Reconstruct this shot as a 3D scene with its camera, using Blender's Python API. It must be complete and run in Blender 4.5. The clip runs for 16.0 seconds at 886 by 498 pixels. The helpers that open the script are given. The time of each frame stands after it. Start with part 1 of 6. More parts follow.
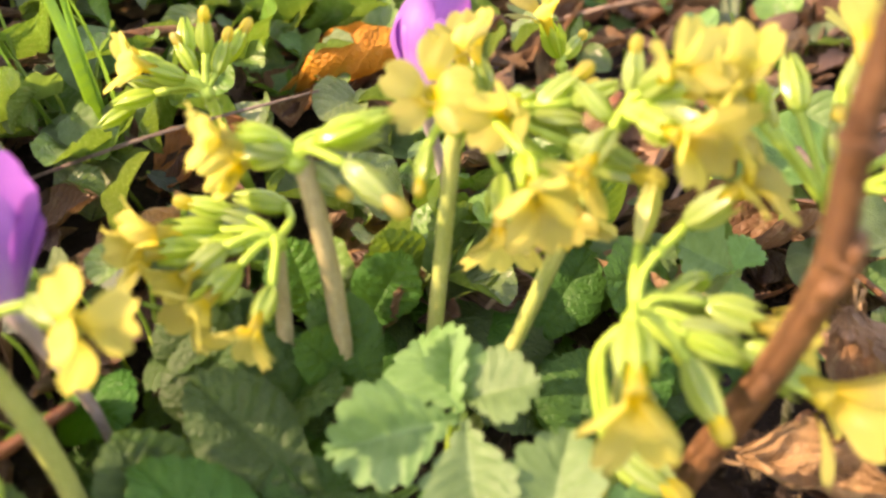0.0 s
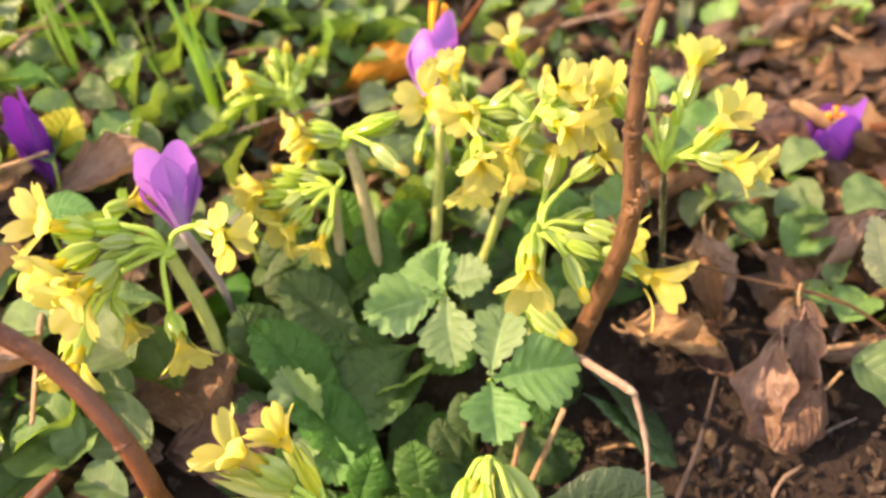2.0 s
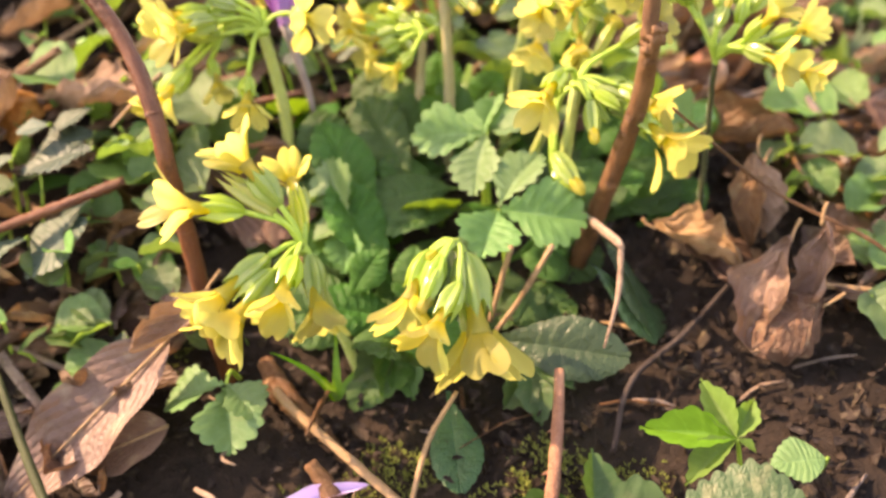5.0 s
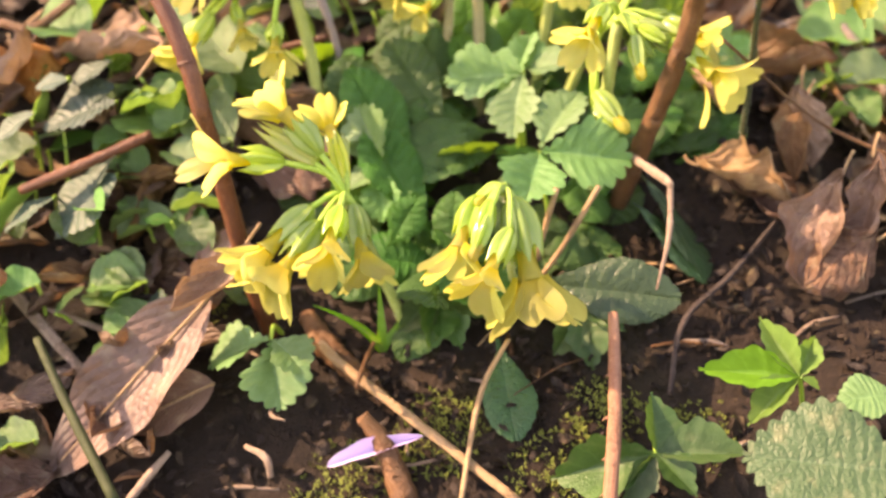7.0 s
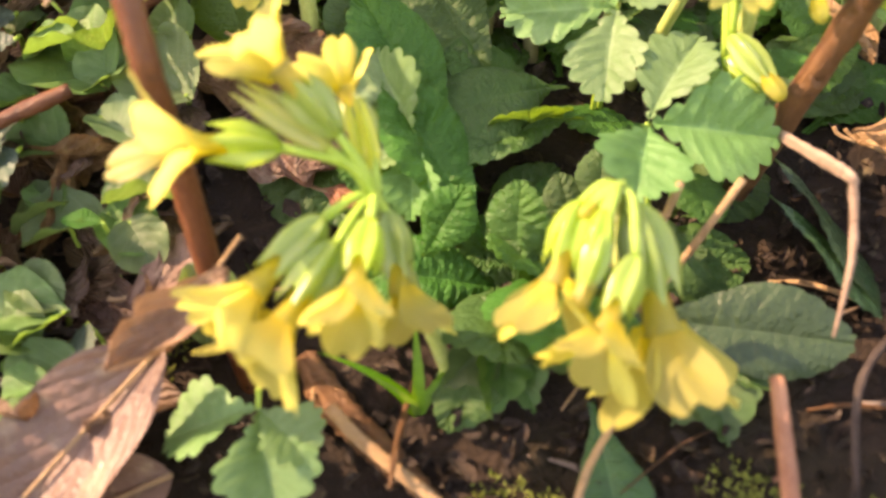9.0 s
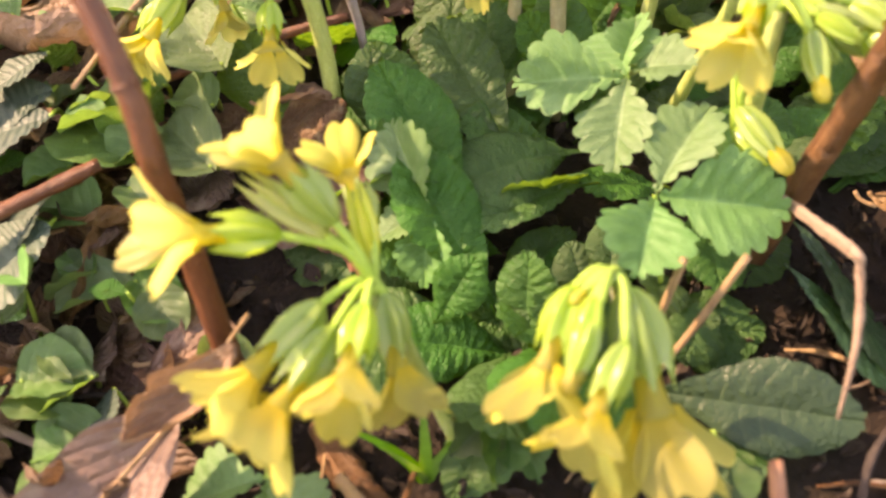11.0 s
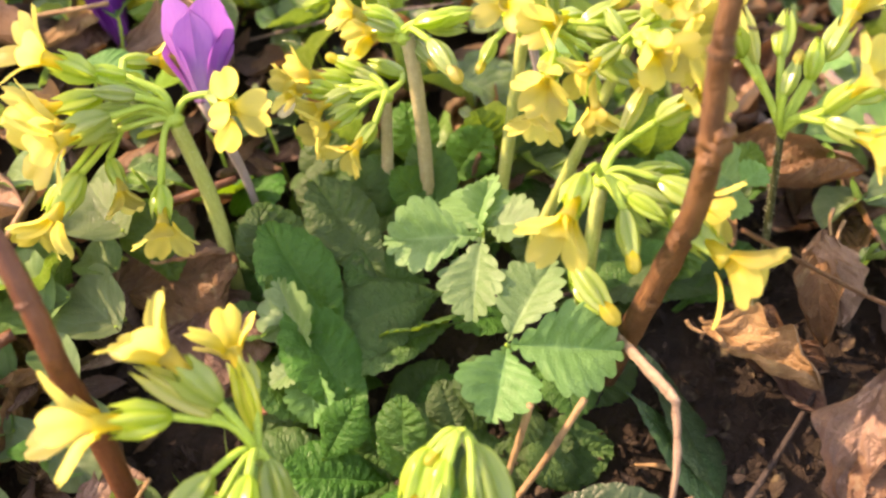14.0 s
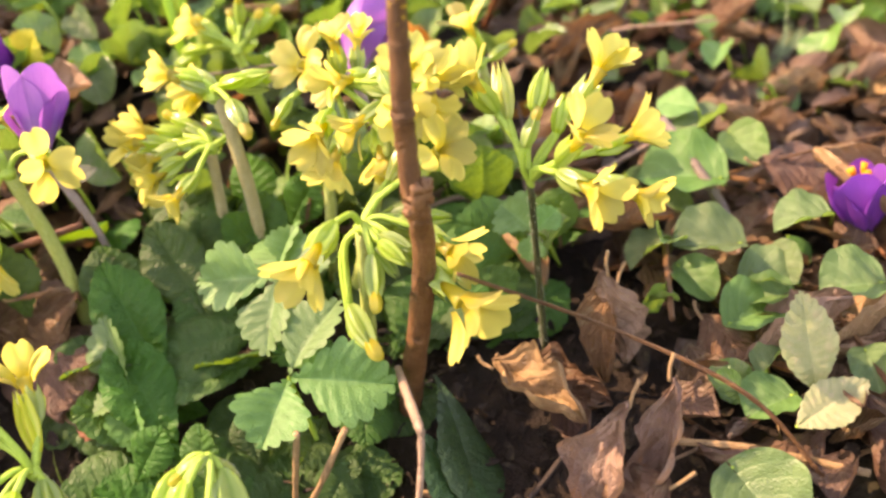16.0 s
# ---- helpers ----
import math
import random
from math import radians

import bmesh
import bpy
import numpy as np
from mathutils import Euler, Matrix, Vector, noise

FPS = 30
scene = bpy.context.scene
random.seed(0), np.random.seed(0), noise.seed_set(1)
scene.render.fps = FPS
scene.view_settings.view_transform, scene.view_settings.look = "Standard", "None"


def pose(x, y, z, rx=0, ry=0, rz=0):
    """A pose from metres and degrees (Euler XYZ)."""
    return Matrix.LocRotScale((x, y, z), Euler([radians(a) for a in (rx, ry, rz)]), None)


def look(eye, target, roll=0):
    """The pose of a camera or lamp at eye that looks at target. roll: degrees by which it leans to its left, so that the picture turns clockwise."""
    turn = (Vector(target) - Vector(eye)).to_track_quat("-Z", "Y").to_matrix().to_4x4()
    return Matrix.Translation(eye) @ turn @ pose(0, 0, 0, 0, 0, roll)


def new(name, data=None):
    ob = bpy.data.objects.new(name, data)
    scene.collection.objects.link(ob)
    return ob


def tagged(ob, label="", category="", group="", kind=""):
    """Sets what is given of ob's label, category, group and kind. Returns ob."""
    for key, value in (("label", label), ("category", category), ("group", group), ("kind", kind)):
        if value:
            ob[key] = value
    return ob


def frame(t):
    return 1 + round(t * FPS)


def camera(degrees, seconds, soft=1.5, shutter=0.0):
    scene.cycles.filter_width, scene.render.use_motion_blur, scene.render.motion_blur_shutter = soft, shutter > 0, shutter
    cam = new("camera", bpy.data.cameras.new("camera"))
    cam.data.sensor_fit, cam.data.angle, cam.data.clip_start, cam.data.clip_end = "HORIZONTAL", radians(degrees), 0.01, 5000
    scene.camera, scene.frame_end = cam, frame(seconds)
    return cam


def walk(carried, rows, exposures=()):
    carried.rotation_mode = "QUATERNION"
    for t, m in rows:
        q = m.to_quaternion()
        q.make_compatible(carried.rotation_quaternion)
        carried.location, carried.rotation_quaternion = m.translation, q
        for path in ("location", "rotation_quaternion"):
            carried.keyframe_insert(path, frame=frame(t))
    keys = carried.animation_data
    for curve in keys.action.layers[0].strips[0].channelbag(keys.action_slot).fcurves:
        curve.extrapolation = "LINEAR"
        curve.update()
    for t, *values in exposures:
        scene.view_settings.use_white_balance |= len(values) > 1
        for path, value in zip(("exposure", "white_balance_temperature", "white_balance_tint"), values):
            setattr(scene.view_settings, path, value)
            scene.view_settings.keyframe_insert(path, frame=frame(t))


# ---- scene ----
cam = camera(49.0, 16.0, soft=2.6)
cam.data.dof.use_dof = True
cam.data.dof.focus_distance = 0.256
cam.data.dof.aperture_fstop = 10.0
PATH = [
    (0, (-0.0375, -0.0950, 0.1961), (0.0127, 0.0554, 0.0742), -12.42),
    (0.5, (-0.0467, -0.0837, 0.2038), (0.0173, 0.0571, 0.0771), -13.55),
    (1, (-0.0448, -0.0874, 0.2048), (0.0162, 0.0502, 0.0731), -13.15),
    (1.5, (-0.0421, -0.1368, 0.2398), (0.0006, 0.0098, 0.1106), -17.05),
    (2, (-0.0502, -0.2012, 0.2618), (-0.0144, -0.0488, 0.1373), -15.93),
    (2.5, (-0.0455, -0.2191, 0.2469), (-0.0175, -0.0610, 0.1278), -13.22),
    (3, (-0.0224, -0.2355, 0.2382), (-0.0072, -0.0700, 0.1269), -12.26),
    (3.5, (0.0123, -0.2629, 0.2365), (0.0101, -0.0918, 0.1330), -12.08),
    (4, (0.0087, -0.2831, 0.2076), (0.0002, -0.1075, 0.1123), -9.97),
    (4.5, (-0.0021, -0.2854, 0.1875), (-0.0081, -0.1095, 0.0923), -8.42),
    (7, (-0.0268, -0.2779, 0.1859), (-0.0325, -0.1083, 0.0800), -10.53),
    (7.5, (-0.0368, -0.2586, 0.1809), (-0.0398, -0.0911, 0.0716), -9.82),
    (8, (-0.0467, -0.2182, 0.1707), (-0.0447, -0.0553, 0.0546), -9.06),
    (8.5, (-0.0491, -0.1925, 0.1562), (-0.0475, -0.0312, 0.0380), -8.96),
    (9, (-0.0513, -0.1812, 0.1547), (-0.0488, -0.0217, 0.0341), -8.68),
    (11.5, (-0.0295, -0.1753, 0.1724), (-0.0457, -0.0141, 0.0552), -12.6),
    (12, (-0.0268, -0.1730, 0.1773), (-0.0418, -0.0115, 0.0603), -13.05),
    (12.5, (-0.0147, -0.1716, 0.1812), (-0.0294, -0.0103, 0.0639), -13.89),
    (13, (-0.0066, -0.1708, 0.1886), (-0.0196, -0.0083, 0.0728), -14.08),
    (13.5, (-0.0031, -0.1759, 0.1981), (-0.0137, -0.0137, 0.0816), -13.93),
    (14, (-0.0077, -0.1827, 0.2081), (-0.0102, -0.0207, 0.0909), -12.61),
    (14.5, (-0.0076, -0.1905, 0.2144), (-0.0076, -0.0275, 0.0986), -12.38),
    (15, (0.0030, -0.1962, 0.2162), (0.0013, -0.0324, 0.1015), -12.69),
    (15.5, (0.0349, -0.1998, 0.2117), (0.0277, -0.0352, 0.0983), -12.91),
    (16, (0.0714, -0.2053, 0.2069), (0.0543, -0.0384, 0.0981), -15.49),
]
walk(cam, [(t, look(eye, target, roll)) for t, eye, target, roll in PATH],
     exposures=[(0.0, 2.58, 11200.0, 32.0), (4.5, 2.72, 11200.0, 32.0), (9.0, 2.82, 11200.0, 32.0), (12.5, 2.68, 11200.0, 32.0), (16.0, 2.68, 11200.0, 32.0)])

# ---- world and sun ----
SUN_AZ, SUN_EL = 286.0, 49.0     # degrees: compass direction of the sun, clockwise from +y, and its height
world = bpy.data.worlds.new("sky")
scene.world = world
world.use_nodes = True
wt = world.node_tree
sky = wt.nodes.new("ShaderNodeTexSky")
sky.sky_type = 'NISHITA'
sky.sun_disc = False
sky.sun_elevation, sky.sun_rotation = radians(SUN_EL), radians(SUN_AZ)
wt.links.new(sky.outputs[0], wt.nodes["Background"].inputs[0])
wt.nodes["Background"].inputs[1].default_value = 0.15
sun_data = bpy.data.lights.new("sun", 'SUN')
sun_data.energy, sun_data.angle, sun_data.color = 2.02, radians(0.55), (1.0, 0.93, 0.80)
sun_dir = Vector((math.sin(radians(SUN_AZ)) * math.cos(radians(SUN_EL)), math.cos(radians(SUN_AZ)) * math.cos(radians(SUN_EL)), math.sin(radians(SUN_EL))))
new("sun", sun_data).matrix_world = look(sun_dir * 20, (0, 0, 0))

# ---- materials ----
class Nodes:
    """A node material, built from the shader back to its sources."""
    def __init__(self, name):
        self.m = bpy.data.materials.new(name)
        self.m.use_nodes = True
        self.t = self.m.node_tree
        self.t.nodes.clear()
        self.out = self.t.nodes.new("ShaderNodeOutputMaterial")

    def put(self, node, name, value):
        s = node.inputs[name]
        if isinstance(value, bpy.types.NodeSocket):
            self.t.links.new(value, s)
        else:
            s.default_value = (*value, 1.0) if isinstance(value, tuple) and len(value) == 3 and s.type == 'RGBA' else value

    def add(self, kind, pick=0, **values):
        n = self.t.nodes.new("ShaderNode" + kind)
        for k, v in values.items():
            if k == "operation":
                n.operation = v
            elif k == "feature":
                n.feature = v
            else:
                self.put(n, int(k[1:]) if k[0] == "i" and k[1:].isdigit() else k.replace("__", " "), v)
        return n.outputs[pick]

    def math(self, op, a, b=0.0, c=0.0):
        return self.add("Math", operation=op, i0=a, i1=b, i2=c)

    def mix(self, f, a, b, blend='MIX'):
        n = self.t.nodes.new("ShaderNodeMix")
        n.data_type, n.blend_type = 'RGBA', blend
        self.put(n, 0, f), self.put(n, 6, a), self.put(n, 7, b)
        return n.outputs[2]

    def noise(self, vec, scale, detail=3.0, rough=0.55, distort=0.0):
        return self.add("TexNoise", Vector=vec, Scale=scale, Detail=detail, Roughness=rough, Distortion=distort)

    def ramp(self, f, lo, hi):
        return self.add("MapRange", Value=f, i1=lo, i2=hi, i3=0.0, i4=1.0)

    def bump(self, h, strength, dist):
        return self.add("Bump", Height=h, Strength=strength, Distance=dist)

    def surface(self, color, rough, normal=None, trans=0.0, trans_color=None, spec=0.5):
        p = self.t.nodes.new("ShaderNodeBsdfPrincipled")
        self.put(p, "Base Color", color), self.put(p, "Roughness", rough), self.put(p, "Specular IOR Level", spec)
        if normal is not None:
            self.put(p, "Normal", normal)
        shader = p.outputs[0]
        if trans > 0:
            tr = self.t.nodes.new("ShaderNodeBsdfTranslucent")
            self.put(tr, "Color", trans_color if trans_color is not None else color)
            if normal is not None:
                self.put(tr, "Normal", normal)
            mx = self.t.nodes.new("ShaderNodeMixShader")
            self.put(mx, 0, trans), self.put(mx, 1, shader), self.put(mx, 2, tr.outputs[0])
            shader = mx.outputs[0]
        self.t.links.new(shader, self.out.inputs[0])
        return self.m


def leaf_material(name, dark, light, glow, veins=9.0, rough=0.45, trans=0.35, vein_mix=0.45, spots=0.0, bump=0.5, slant=0.35, spec=0.5, island=False, unit=1.0):
    n = Nodes(name)
    uv = n.add("UVMap")
    sep = n.t.nodes.new("ShaderNodeSeparateXYZ")
    n.put(sep, 0, uv)
    u = sep.outputs[0]
    v = n.math('ABSOLUTE', n.math('SUBTRACT', n.math('MULTIPLY', sep.outputs[1], 2.0), 1.0))
    ob = n.add("TexCoord", 3)
    rnd = n.add("NewGeometry", 8) if island else n.add("ObjectInfo", 5)
    big = n.noise(ob, 4.0 * unit, 4.0)
    fine = n.noise(ob, 34.0 * unit, 4.0, 0.65)
    wob = n.math('MULTIPLY', n.noise(ob, 9.0 * unit, 2.0), 0.10)
    stripe = n.math('ABSOLUTE', n.math('SUBTRACT', n.math('FRACT', n.math('MULTIPLY', n.math('ADD', n.math('SUBTRACT', u, n.math('MULTIPLY', v, slant)), wob), veins)), 0.5))
    side = n.ramp(stripe, 0.09, 0.0)
    mid = n.ramp(v, 0.07, 0.02)
    vein = n.math('MAXIMUM', side, mid)
    net = n.add("TexVoronoi", Vector=ob, Scale=26.0 * unit, feature='DISTANCE_TO_EDGE')
    c = n.mix(n.ramp(big, 0.3, 0.7), dark, light)
    c = n.mix(n.math('MULTIPLY', n.ramp(fine, 0.35, 0.75), 0.45), c, tuple(0.5 * (a + b) * 1.25 for a, b in zip(dark, light)))
    c = n.mix(n.math('MULTIPLY', vein, vein_mix), c, tuple(min(1, 1.5 * x + 0.03) for x in light))
    if spots > 0:
        c = n.mix(n.math('MULTIPLY', n.ramp(n.noise(ob, 7.0 * unit, 5.0), 0.54, 0.66), spots), c, (0.42, 0.34, 0.20))
    hsv = n.add("HueSaturation", Hue=n.math('ADD', n.math('MULTIPLY', rnd, 0.03), 0.485), Saturation=n.math('ADD', n.math('MULTIPLY', rnd, 0.3), 0.8), Value=n.math('ADD', n.math('MULTIPLY', rnd, 0.4), 0.8), Color=c)
    h = n.math('ADD', n.math('MULTIPLY', n.math('SUBTRACT', n.math('POWER', n.ramp(stripe, 0.0, 0.5), 0.6), n.math('MULTIPLY', mid, 0.8)), 1.0), n.math('ADD', n.math('MULTIPLY', fine, 0.5), n.math('MULTIPLY', n.ramp(net, 0.0, 0.4), 0.7)))
    g = n.mix(0.5, hsv, glow)
    return n.surface(hsv, n.math('ADD', n.math('MULTIPLY', fine, 0.25), rough - 0.12), n.bump(h, bump, 0.0009), trans, g, spec)


M_PRIM = leaf_material("cowslip leaf", (0.017, 0.063, 0.014), (0.044, 0.124, 0.031), (0.36, 0.64, 0.03), 13.0, 0.46, 0.30, 0.12, 0.0, 0.45, 0.0, 0.20)
M_STRAW = leaf_material("toothed leaf", (0.052, 0.140, 0.040), (0.118, 0.240, 0.088), (0.26, 0.52, 0.04), 9.0, 0.46, 0.34, 0.24, 0.0, 0.25, 0.0, 0.32)
M_ROUND = leaf_material("round leaf", (0.048, 0.122, 0.034), (0.112, 0.210, 0.070), (0.30, 0.52, 0.05), 4.0, 0.42, 0.36, 0.3, 0.0, 0.4, 0.6, 0.5)
M_IVY = leaf_material("ivy leaf", (0.026, 0.047, 0.030), (0.052, 0.080, 0.055), (0.10, 0.2, 0.04), 6.0, 0.52, 0.08, 0.18, 0.03, 0.2, 0.0, 0.32)
M_COARSE = leaf_material("coarse toothed leaf", (0.018, 0.054, 0.012), (0.040, 0.096, 0.024), (0.16, 0.34, 0.03), 7.0, 0.44, 0.24, 0.22, 0.06, 0.16, 0.0, 0.34)
M_ROUGH = leaf_material("rough toothed leaf", (0.021, 0.046, 0.017), (0.039, 0.070, 0.031), (0.16, 0.28, 0.05), 13.0, 0.5, 0.10, 0.22, 0.14, 0.35, 0.0, 0.3)
# Dark green smooth leaf, painted darker still to stand for shade on it.
M_SHADED_LEAF = leaf_material("mature dark leaf", (0.012, 0.042, 0.013), (0.028, 0.078, 0.027), (0.12, 0.26, 0.03), 12.0, 0.38, 0.12, 0.12, 0.0, 0.35, 0.0, 0.30)
M_YOUNG = leaf_material("young leaf", (0.045, 0.15, 0.012), (0.10, 0.26, 0.024), (0.36, 0.66, 0.02), 7.0, 0.45, 0.42, 0.2, 0.0, 0.10, 0.0, 0.3)
M_PALE = leaf_material("withered leaf", (0.19, 0.24, 0.10), (0.32, 0.33, 0.17), (0.45, 0.5, 0.15), 12.0, 0.6, 0.35, 0.10, 0.6, 0.3, 0.0)
M_GRASS = leaf_material("grass blade", (0.06, 0.16, 0.02), (0.14, 0.30, 0.04), (0.3, 0.6, 0.04), 1.0, 0.4, 0.35, 0.2, 0.0, 0.3, 0.0)
M_GRASS_PALE = leaf_material("pale grass blade", (0.20, 0.27, 0.13), (0.33, 0.42, 0.22), (0.35, 0.5, 0.2), 1.0, 0.4, 0.35, 0.2, 0.0, 0.3, 0.0)
M_DRY = leaf_material("dry leaf", (0.066, 0.030, 0.016), (0.165, 0.084, 0.044), (0.36, 0.17, 0.07), 7.0, 0.62, 0.18, 0.18, 0.2, 0.6, 0.6, 0.3)
M_DRY_PALE = leaf_material("pale dry leaf", (0.13, 0.07, 0.038), (0.30, 0.18, 0.105), (0.46, 0.25, 0.11), 6.0, 0.6, 0.15, 0.18, 0.15, 0.55, 0.6, 0.3)
M_DRY_FLAT = leaf_material("flat brown leaf", (0.098, 0.052, 0.033), (0.195, 0.115, 0.077), (0.42, 0.22, 0.11), 8.0, 0.5, 0.12, 0.12, 0.3, 0.4, 0.5, 0.35)
M_YELLOW = leaf_material("yellowing leaf", (0.38, 0.36, 0.03), (0.55, 0.50, 0.06), (0.8, 0.7, 0.05), 6.0, 0.45, 0.35, 0.3, 0.1, 0.5, 0.5)
M_FAR_DRY = leaf_material("litter leaf", (0.054, 0.027, 0.016), (0.132, 0.074, 0.044), (0.45, 0.22, 0.08), 7.0, 0.6, 0.15, 0.3, 0.2, 0.6, 0.6, 0.4, True, 22.0)
M_FAR_GREEN = leaf_material("undergrowth leaf", (0.046, 0.115, 0.027), (0.108, 0.21, 0.052), (0.34, 0.56, 0.05), 5.0, 0.24, 0.25, 0.3, 0.1, 0.4, 0.6, 0.6, True, 45.0)
M_ORANGE = leaf_material("orange dry leaf", (0.26, 0.085, 0.025), (0.44, 0.18, 0.055), (0.65, 0.24, 0.05), 6.0, 0.6, 0.3, 0.3, 0.1, 0.6, 0.6, 0.3)


def petal_material(name, base, tip, glow, veins, trans, vein_color, vein_mix, rough=0.5):
    n = Nodes(name)
    uv = n.add("UVMap")
    sep = n.t.nodes.new("ShaderNodeSeparateXYZ")
    n.put(sep, 0, uv)
    ob = n.add("TexCoord", 3)
    rnd = n.add("ObjectInfo", 5)
    stretch = n.add("Mapping", Vector=uv, Scale=(3.0, veins, 1.0))
    streak = n.noise(stretch, 2.2, 3.0, 0.6)
    blot = n.noise(ob, 120.0, 3.0)
    c = n.mix(n.ramp(n.math('ADD', sep.outputs[0], n.math('MULTIPLY', blot, 0.18)), 0.08, 0.55), base, tip)
    c = n.mix(n.math('MULTIPLY', n.ramp(streak, 0.45, 0.75), vein_mix), c, vein_color)
    hsv = n.add("HueSaturation", Hue=n.math('ADD', n.math('MULTIPLY', rnd, 0.012), 0.494), Saturation=n.math('ADD', n.math('MULTIPLY', rnd, 0.12), 0.92), Value=n.math('ADD', n.math('MULTIPLY', rnd, 0.12), 0.92), Color=c)
    return n.surface(hsv, rough, n.bump(n.math('ADD', streak, blot), 0.12, 0.0004), trans, n.mix(0.5, hsv, glow), 0.35)


M_PETAL = petal_material("yellow petal", (0.60, 0.44, 0.014), (0.39, 0.37, 0.108), (0.86, 0.82, 0.21), 14.0, 0.66, (0.60, 0.47, 0.05), 0.15, 0.38)
M_CROCUS = petal_material("violet petal", (0.55, 0.34, 0.58), (0.34, 0.115, 0.45), (0.46, 0.12, 0.62), 16.0, 0.42, (0.20, 0.04, 0.38), 0.5)
M_CROCUS_PALE = petal_material("faded violet petal", (0.56, 0.50, 0.68), (0.46, 0.38, 0.62), (0.6, 0.4, 0.75), 12.0, 0.3, (0.40, 0.26, 0.5), 0.4)
M_CROCUS_DEEP = petal_material("bright violet petal", (0.36, 0.10, 0.46), (0.22, 0.05, 0.38), (0.34, 0.05, 0.60), 16.0, 0.36, (0.12, 0.02, 0.26), 0.4)
M_CROCUS_DARK = petal_material("deep violet petal", (0.30, 0.10, 0.36), (0.15, 0.02, 0.24), (0.22, 0.02, 0.40), 16.0, 0.32, (0.06, 0.008, 0.14), 0.5)


def calyx_material(name, pale, green, top):
    n = Nodes(name)
    uv = n.add("UVMap")
    sep = n.t.nodes.new("ShaderNodeSeparateXYZ")
    n.put(sep, 0, uv)
    ob = n.add("TexCoord", 3)
    rnd = n.add("ObjectInfo", 5)
    rib = n.math('ABSOLUTE', n.math('SUBTRACT', n.math('FRACT', n.math('MULTIPLY', sep.outputs[1], 5.0)), 0.5))
    fine = n.noise(ob, 700.0, 4.0, 0.6)
    c = n.mix(n.ramp(rib, 0.22, 0.04), pale, green)
    c = n.mix(n.ramp(sep.outputs[0], 0.35, 0.0), c, top)
    c = n.mix(n.math('MULTIPLY', fine, 0.35), c, tuple(1.2 * x for x in pale))
    hsv = n.add("HueSaturation", Hue=0.5, Saturation=n.math('ADD', n.math('MULTIPLY', rnd, 0.3), 0.85), Value=n.math('ADD', n.math('MULTIPLY', rnd, 0.35), 0.75), Color=c)
    return n.surface(hsv, 0.20, n.bump(fine, 0.2, 0.0004), 0.45, n.mix(0.5, hsv, (0.62, 0.82, 0.08)), 0.6)


M_CALYX = calyx_material("ribbed calyx", (0.28, 0.40, 0.105), (0.155, 0.295, 0.052), (0.22, 0.38, 0.065))
M_CALYX_DRY = calyx_material("browning calyx", (0.50, 0.52, 0.13), (0.30, 0.40, 0.06), (0.36, 0.46, 0.07))


def stem_material(name, a, b, grain=(60.0, 60.0, 12.0), rough=0.55, bump=0.5, rings=0.0, trans=0.0, spec=0.35):
    n = Nodes(name)
    ob = n.add("TexCoord", 3)
    uv = n.add("UVMap")
    mp = n.add("Mapping", Vector=uv, Scale=(grain[2], 5.0, 1.0))
    streak = n.noise(mp, 6.0, 5.0, 0.65)
    blot = n.noise(ob, 90.0, 4.0, 0.6)
    fine = n.noise(ob, 1100.0, 3.0, 0.6)
    c = n.mix(n.ramp(blot, 0.3, 0.7), a, b)
    c = n.mix(n.math('MULTIPLY', n.ramp(streak, 0.4, 0.7), 0.45), c, tuple(0.55 * x for x in a))
    c = n.mix(n.math('MULTIPLY', n.ramp(fine, 0.55, 0.75), 0.3), c, tuple(min(1.0, 1.5 * x + 0.04) for x in b))
    h = n.math('ADD', n.math('ADD', streak, fine), n.math('MULTIPLY', blot, 0.6))
    if rings > 0:
        sep = n.t.nodes.new("ShaderNodeSeparateXYZ")
        n.put(sep, 0, uv)
        ring = n.math('ABSOLUTE', n.math('SUBTRACT', n.math('FRACT', n.math('ADD', n.math('MULTIPLY', sep.outputs[0], rings), n.math('MULTIPLY', blot, 1.6))), 0.5))
        c = n.mix(n.math('MULTIPLY', n.ramp(ring, 0.06, 0.0), 0.5), c, tuple(0.45 * x for x in a))
        h = n.math('ADD', h, n.ramp(ring, 0.0, 0.15))
    return n.surface(c, rough, n.bump(h, bump, 0.0007), trans, None, spec)


M_STEM = stem_material("flower stalk", (0.27, 0.36, 0.09), (0.42, 0.48, 0.17), (60, 60, 4.0), 0.55, 0.4, 0.0, 0.15)
M_STEM_PALE = stem_material("hairy brownish stalk", (0.30, 0.27, 0.13), (0.42, 0.38, 0.22), (60, 60, 4.0), 0.6, 0.4, 0.0, 0.12)
M_PED = stem_material("green flower stalk", (0.25, 0.43, 0.05), (0.37, 0.54, 0.11), (60, 60, 3.0), 0.45, 0.3, 0.0, 0.2)
M_BARK = stem_material("brown bark", (0.088, 0.036, 0.014), (0.185, 0.085, 0.034), (60, 60, 3.0), 0.5, 0.9, 4.0, 0.0, 0.35)
M_BARK_RED = stem_material("reddish bark", (0.082, 0.024, 0.010), (0.150, 0.050, 0.020), (60, 60, 3.0), 0.42, 0.5, 2.0, 0.0, 0.35)
M_BRAMBLE = stem_material("reddish cane", (0.20, 0.08, 0.045), (0.34, 0.17, 0.10), (60, 60, 3.0), 0.5, 0.5, 2.0, 0.0, 0.3)
M_LICHEN = stem_material("yellow lichen", (0.45, 0.27, 0.03), (0.60, 0.42, 0.06), (60, 60, 4.0), 0.8, 0.6)
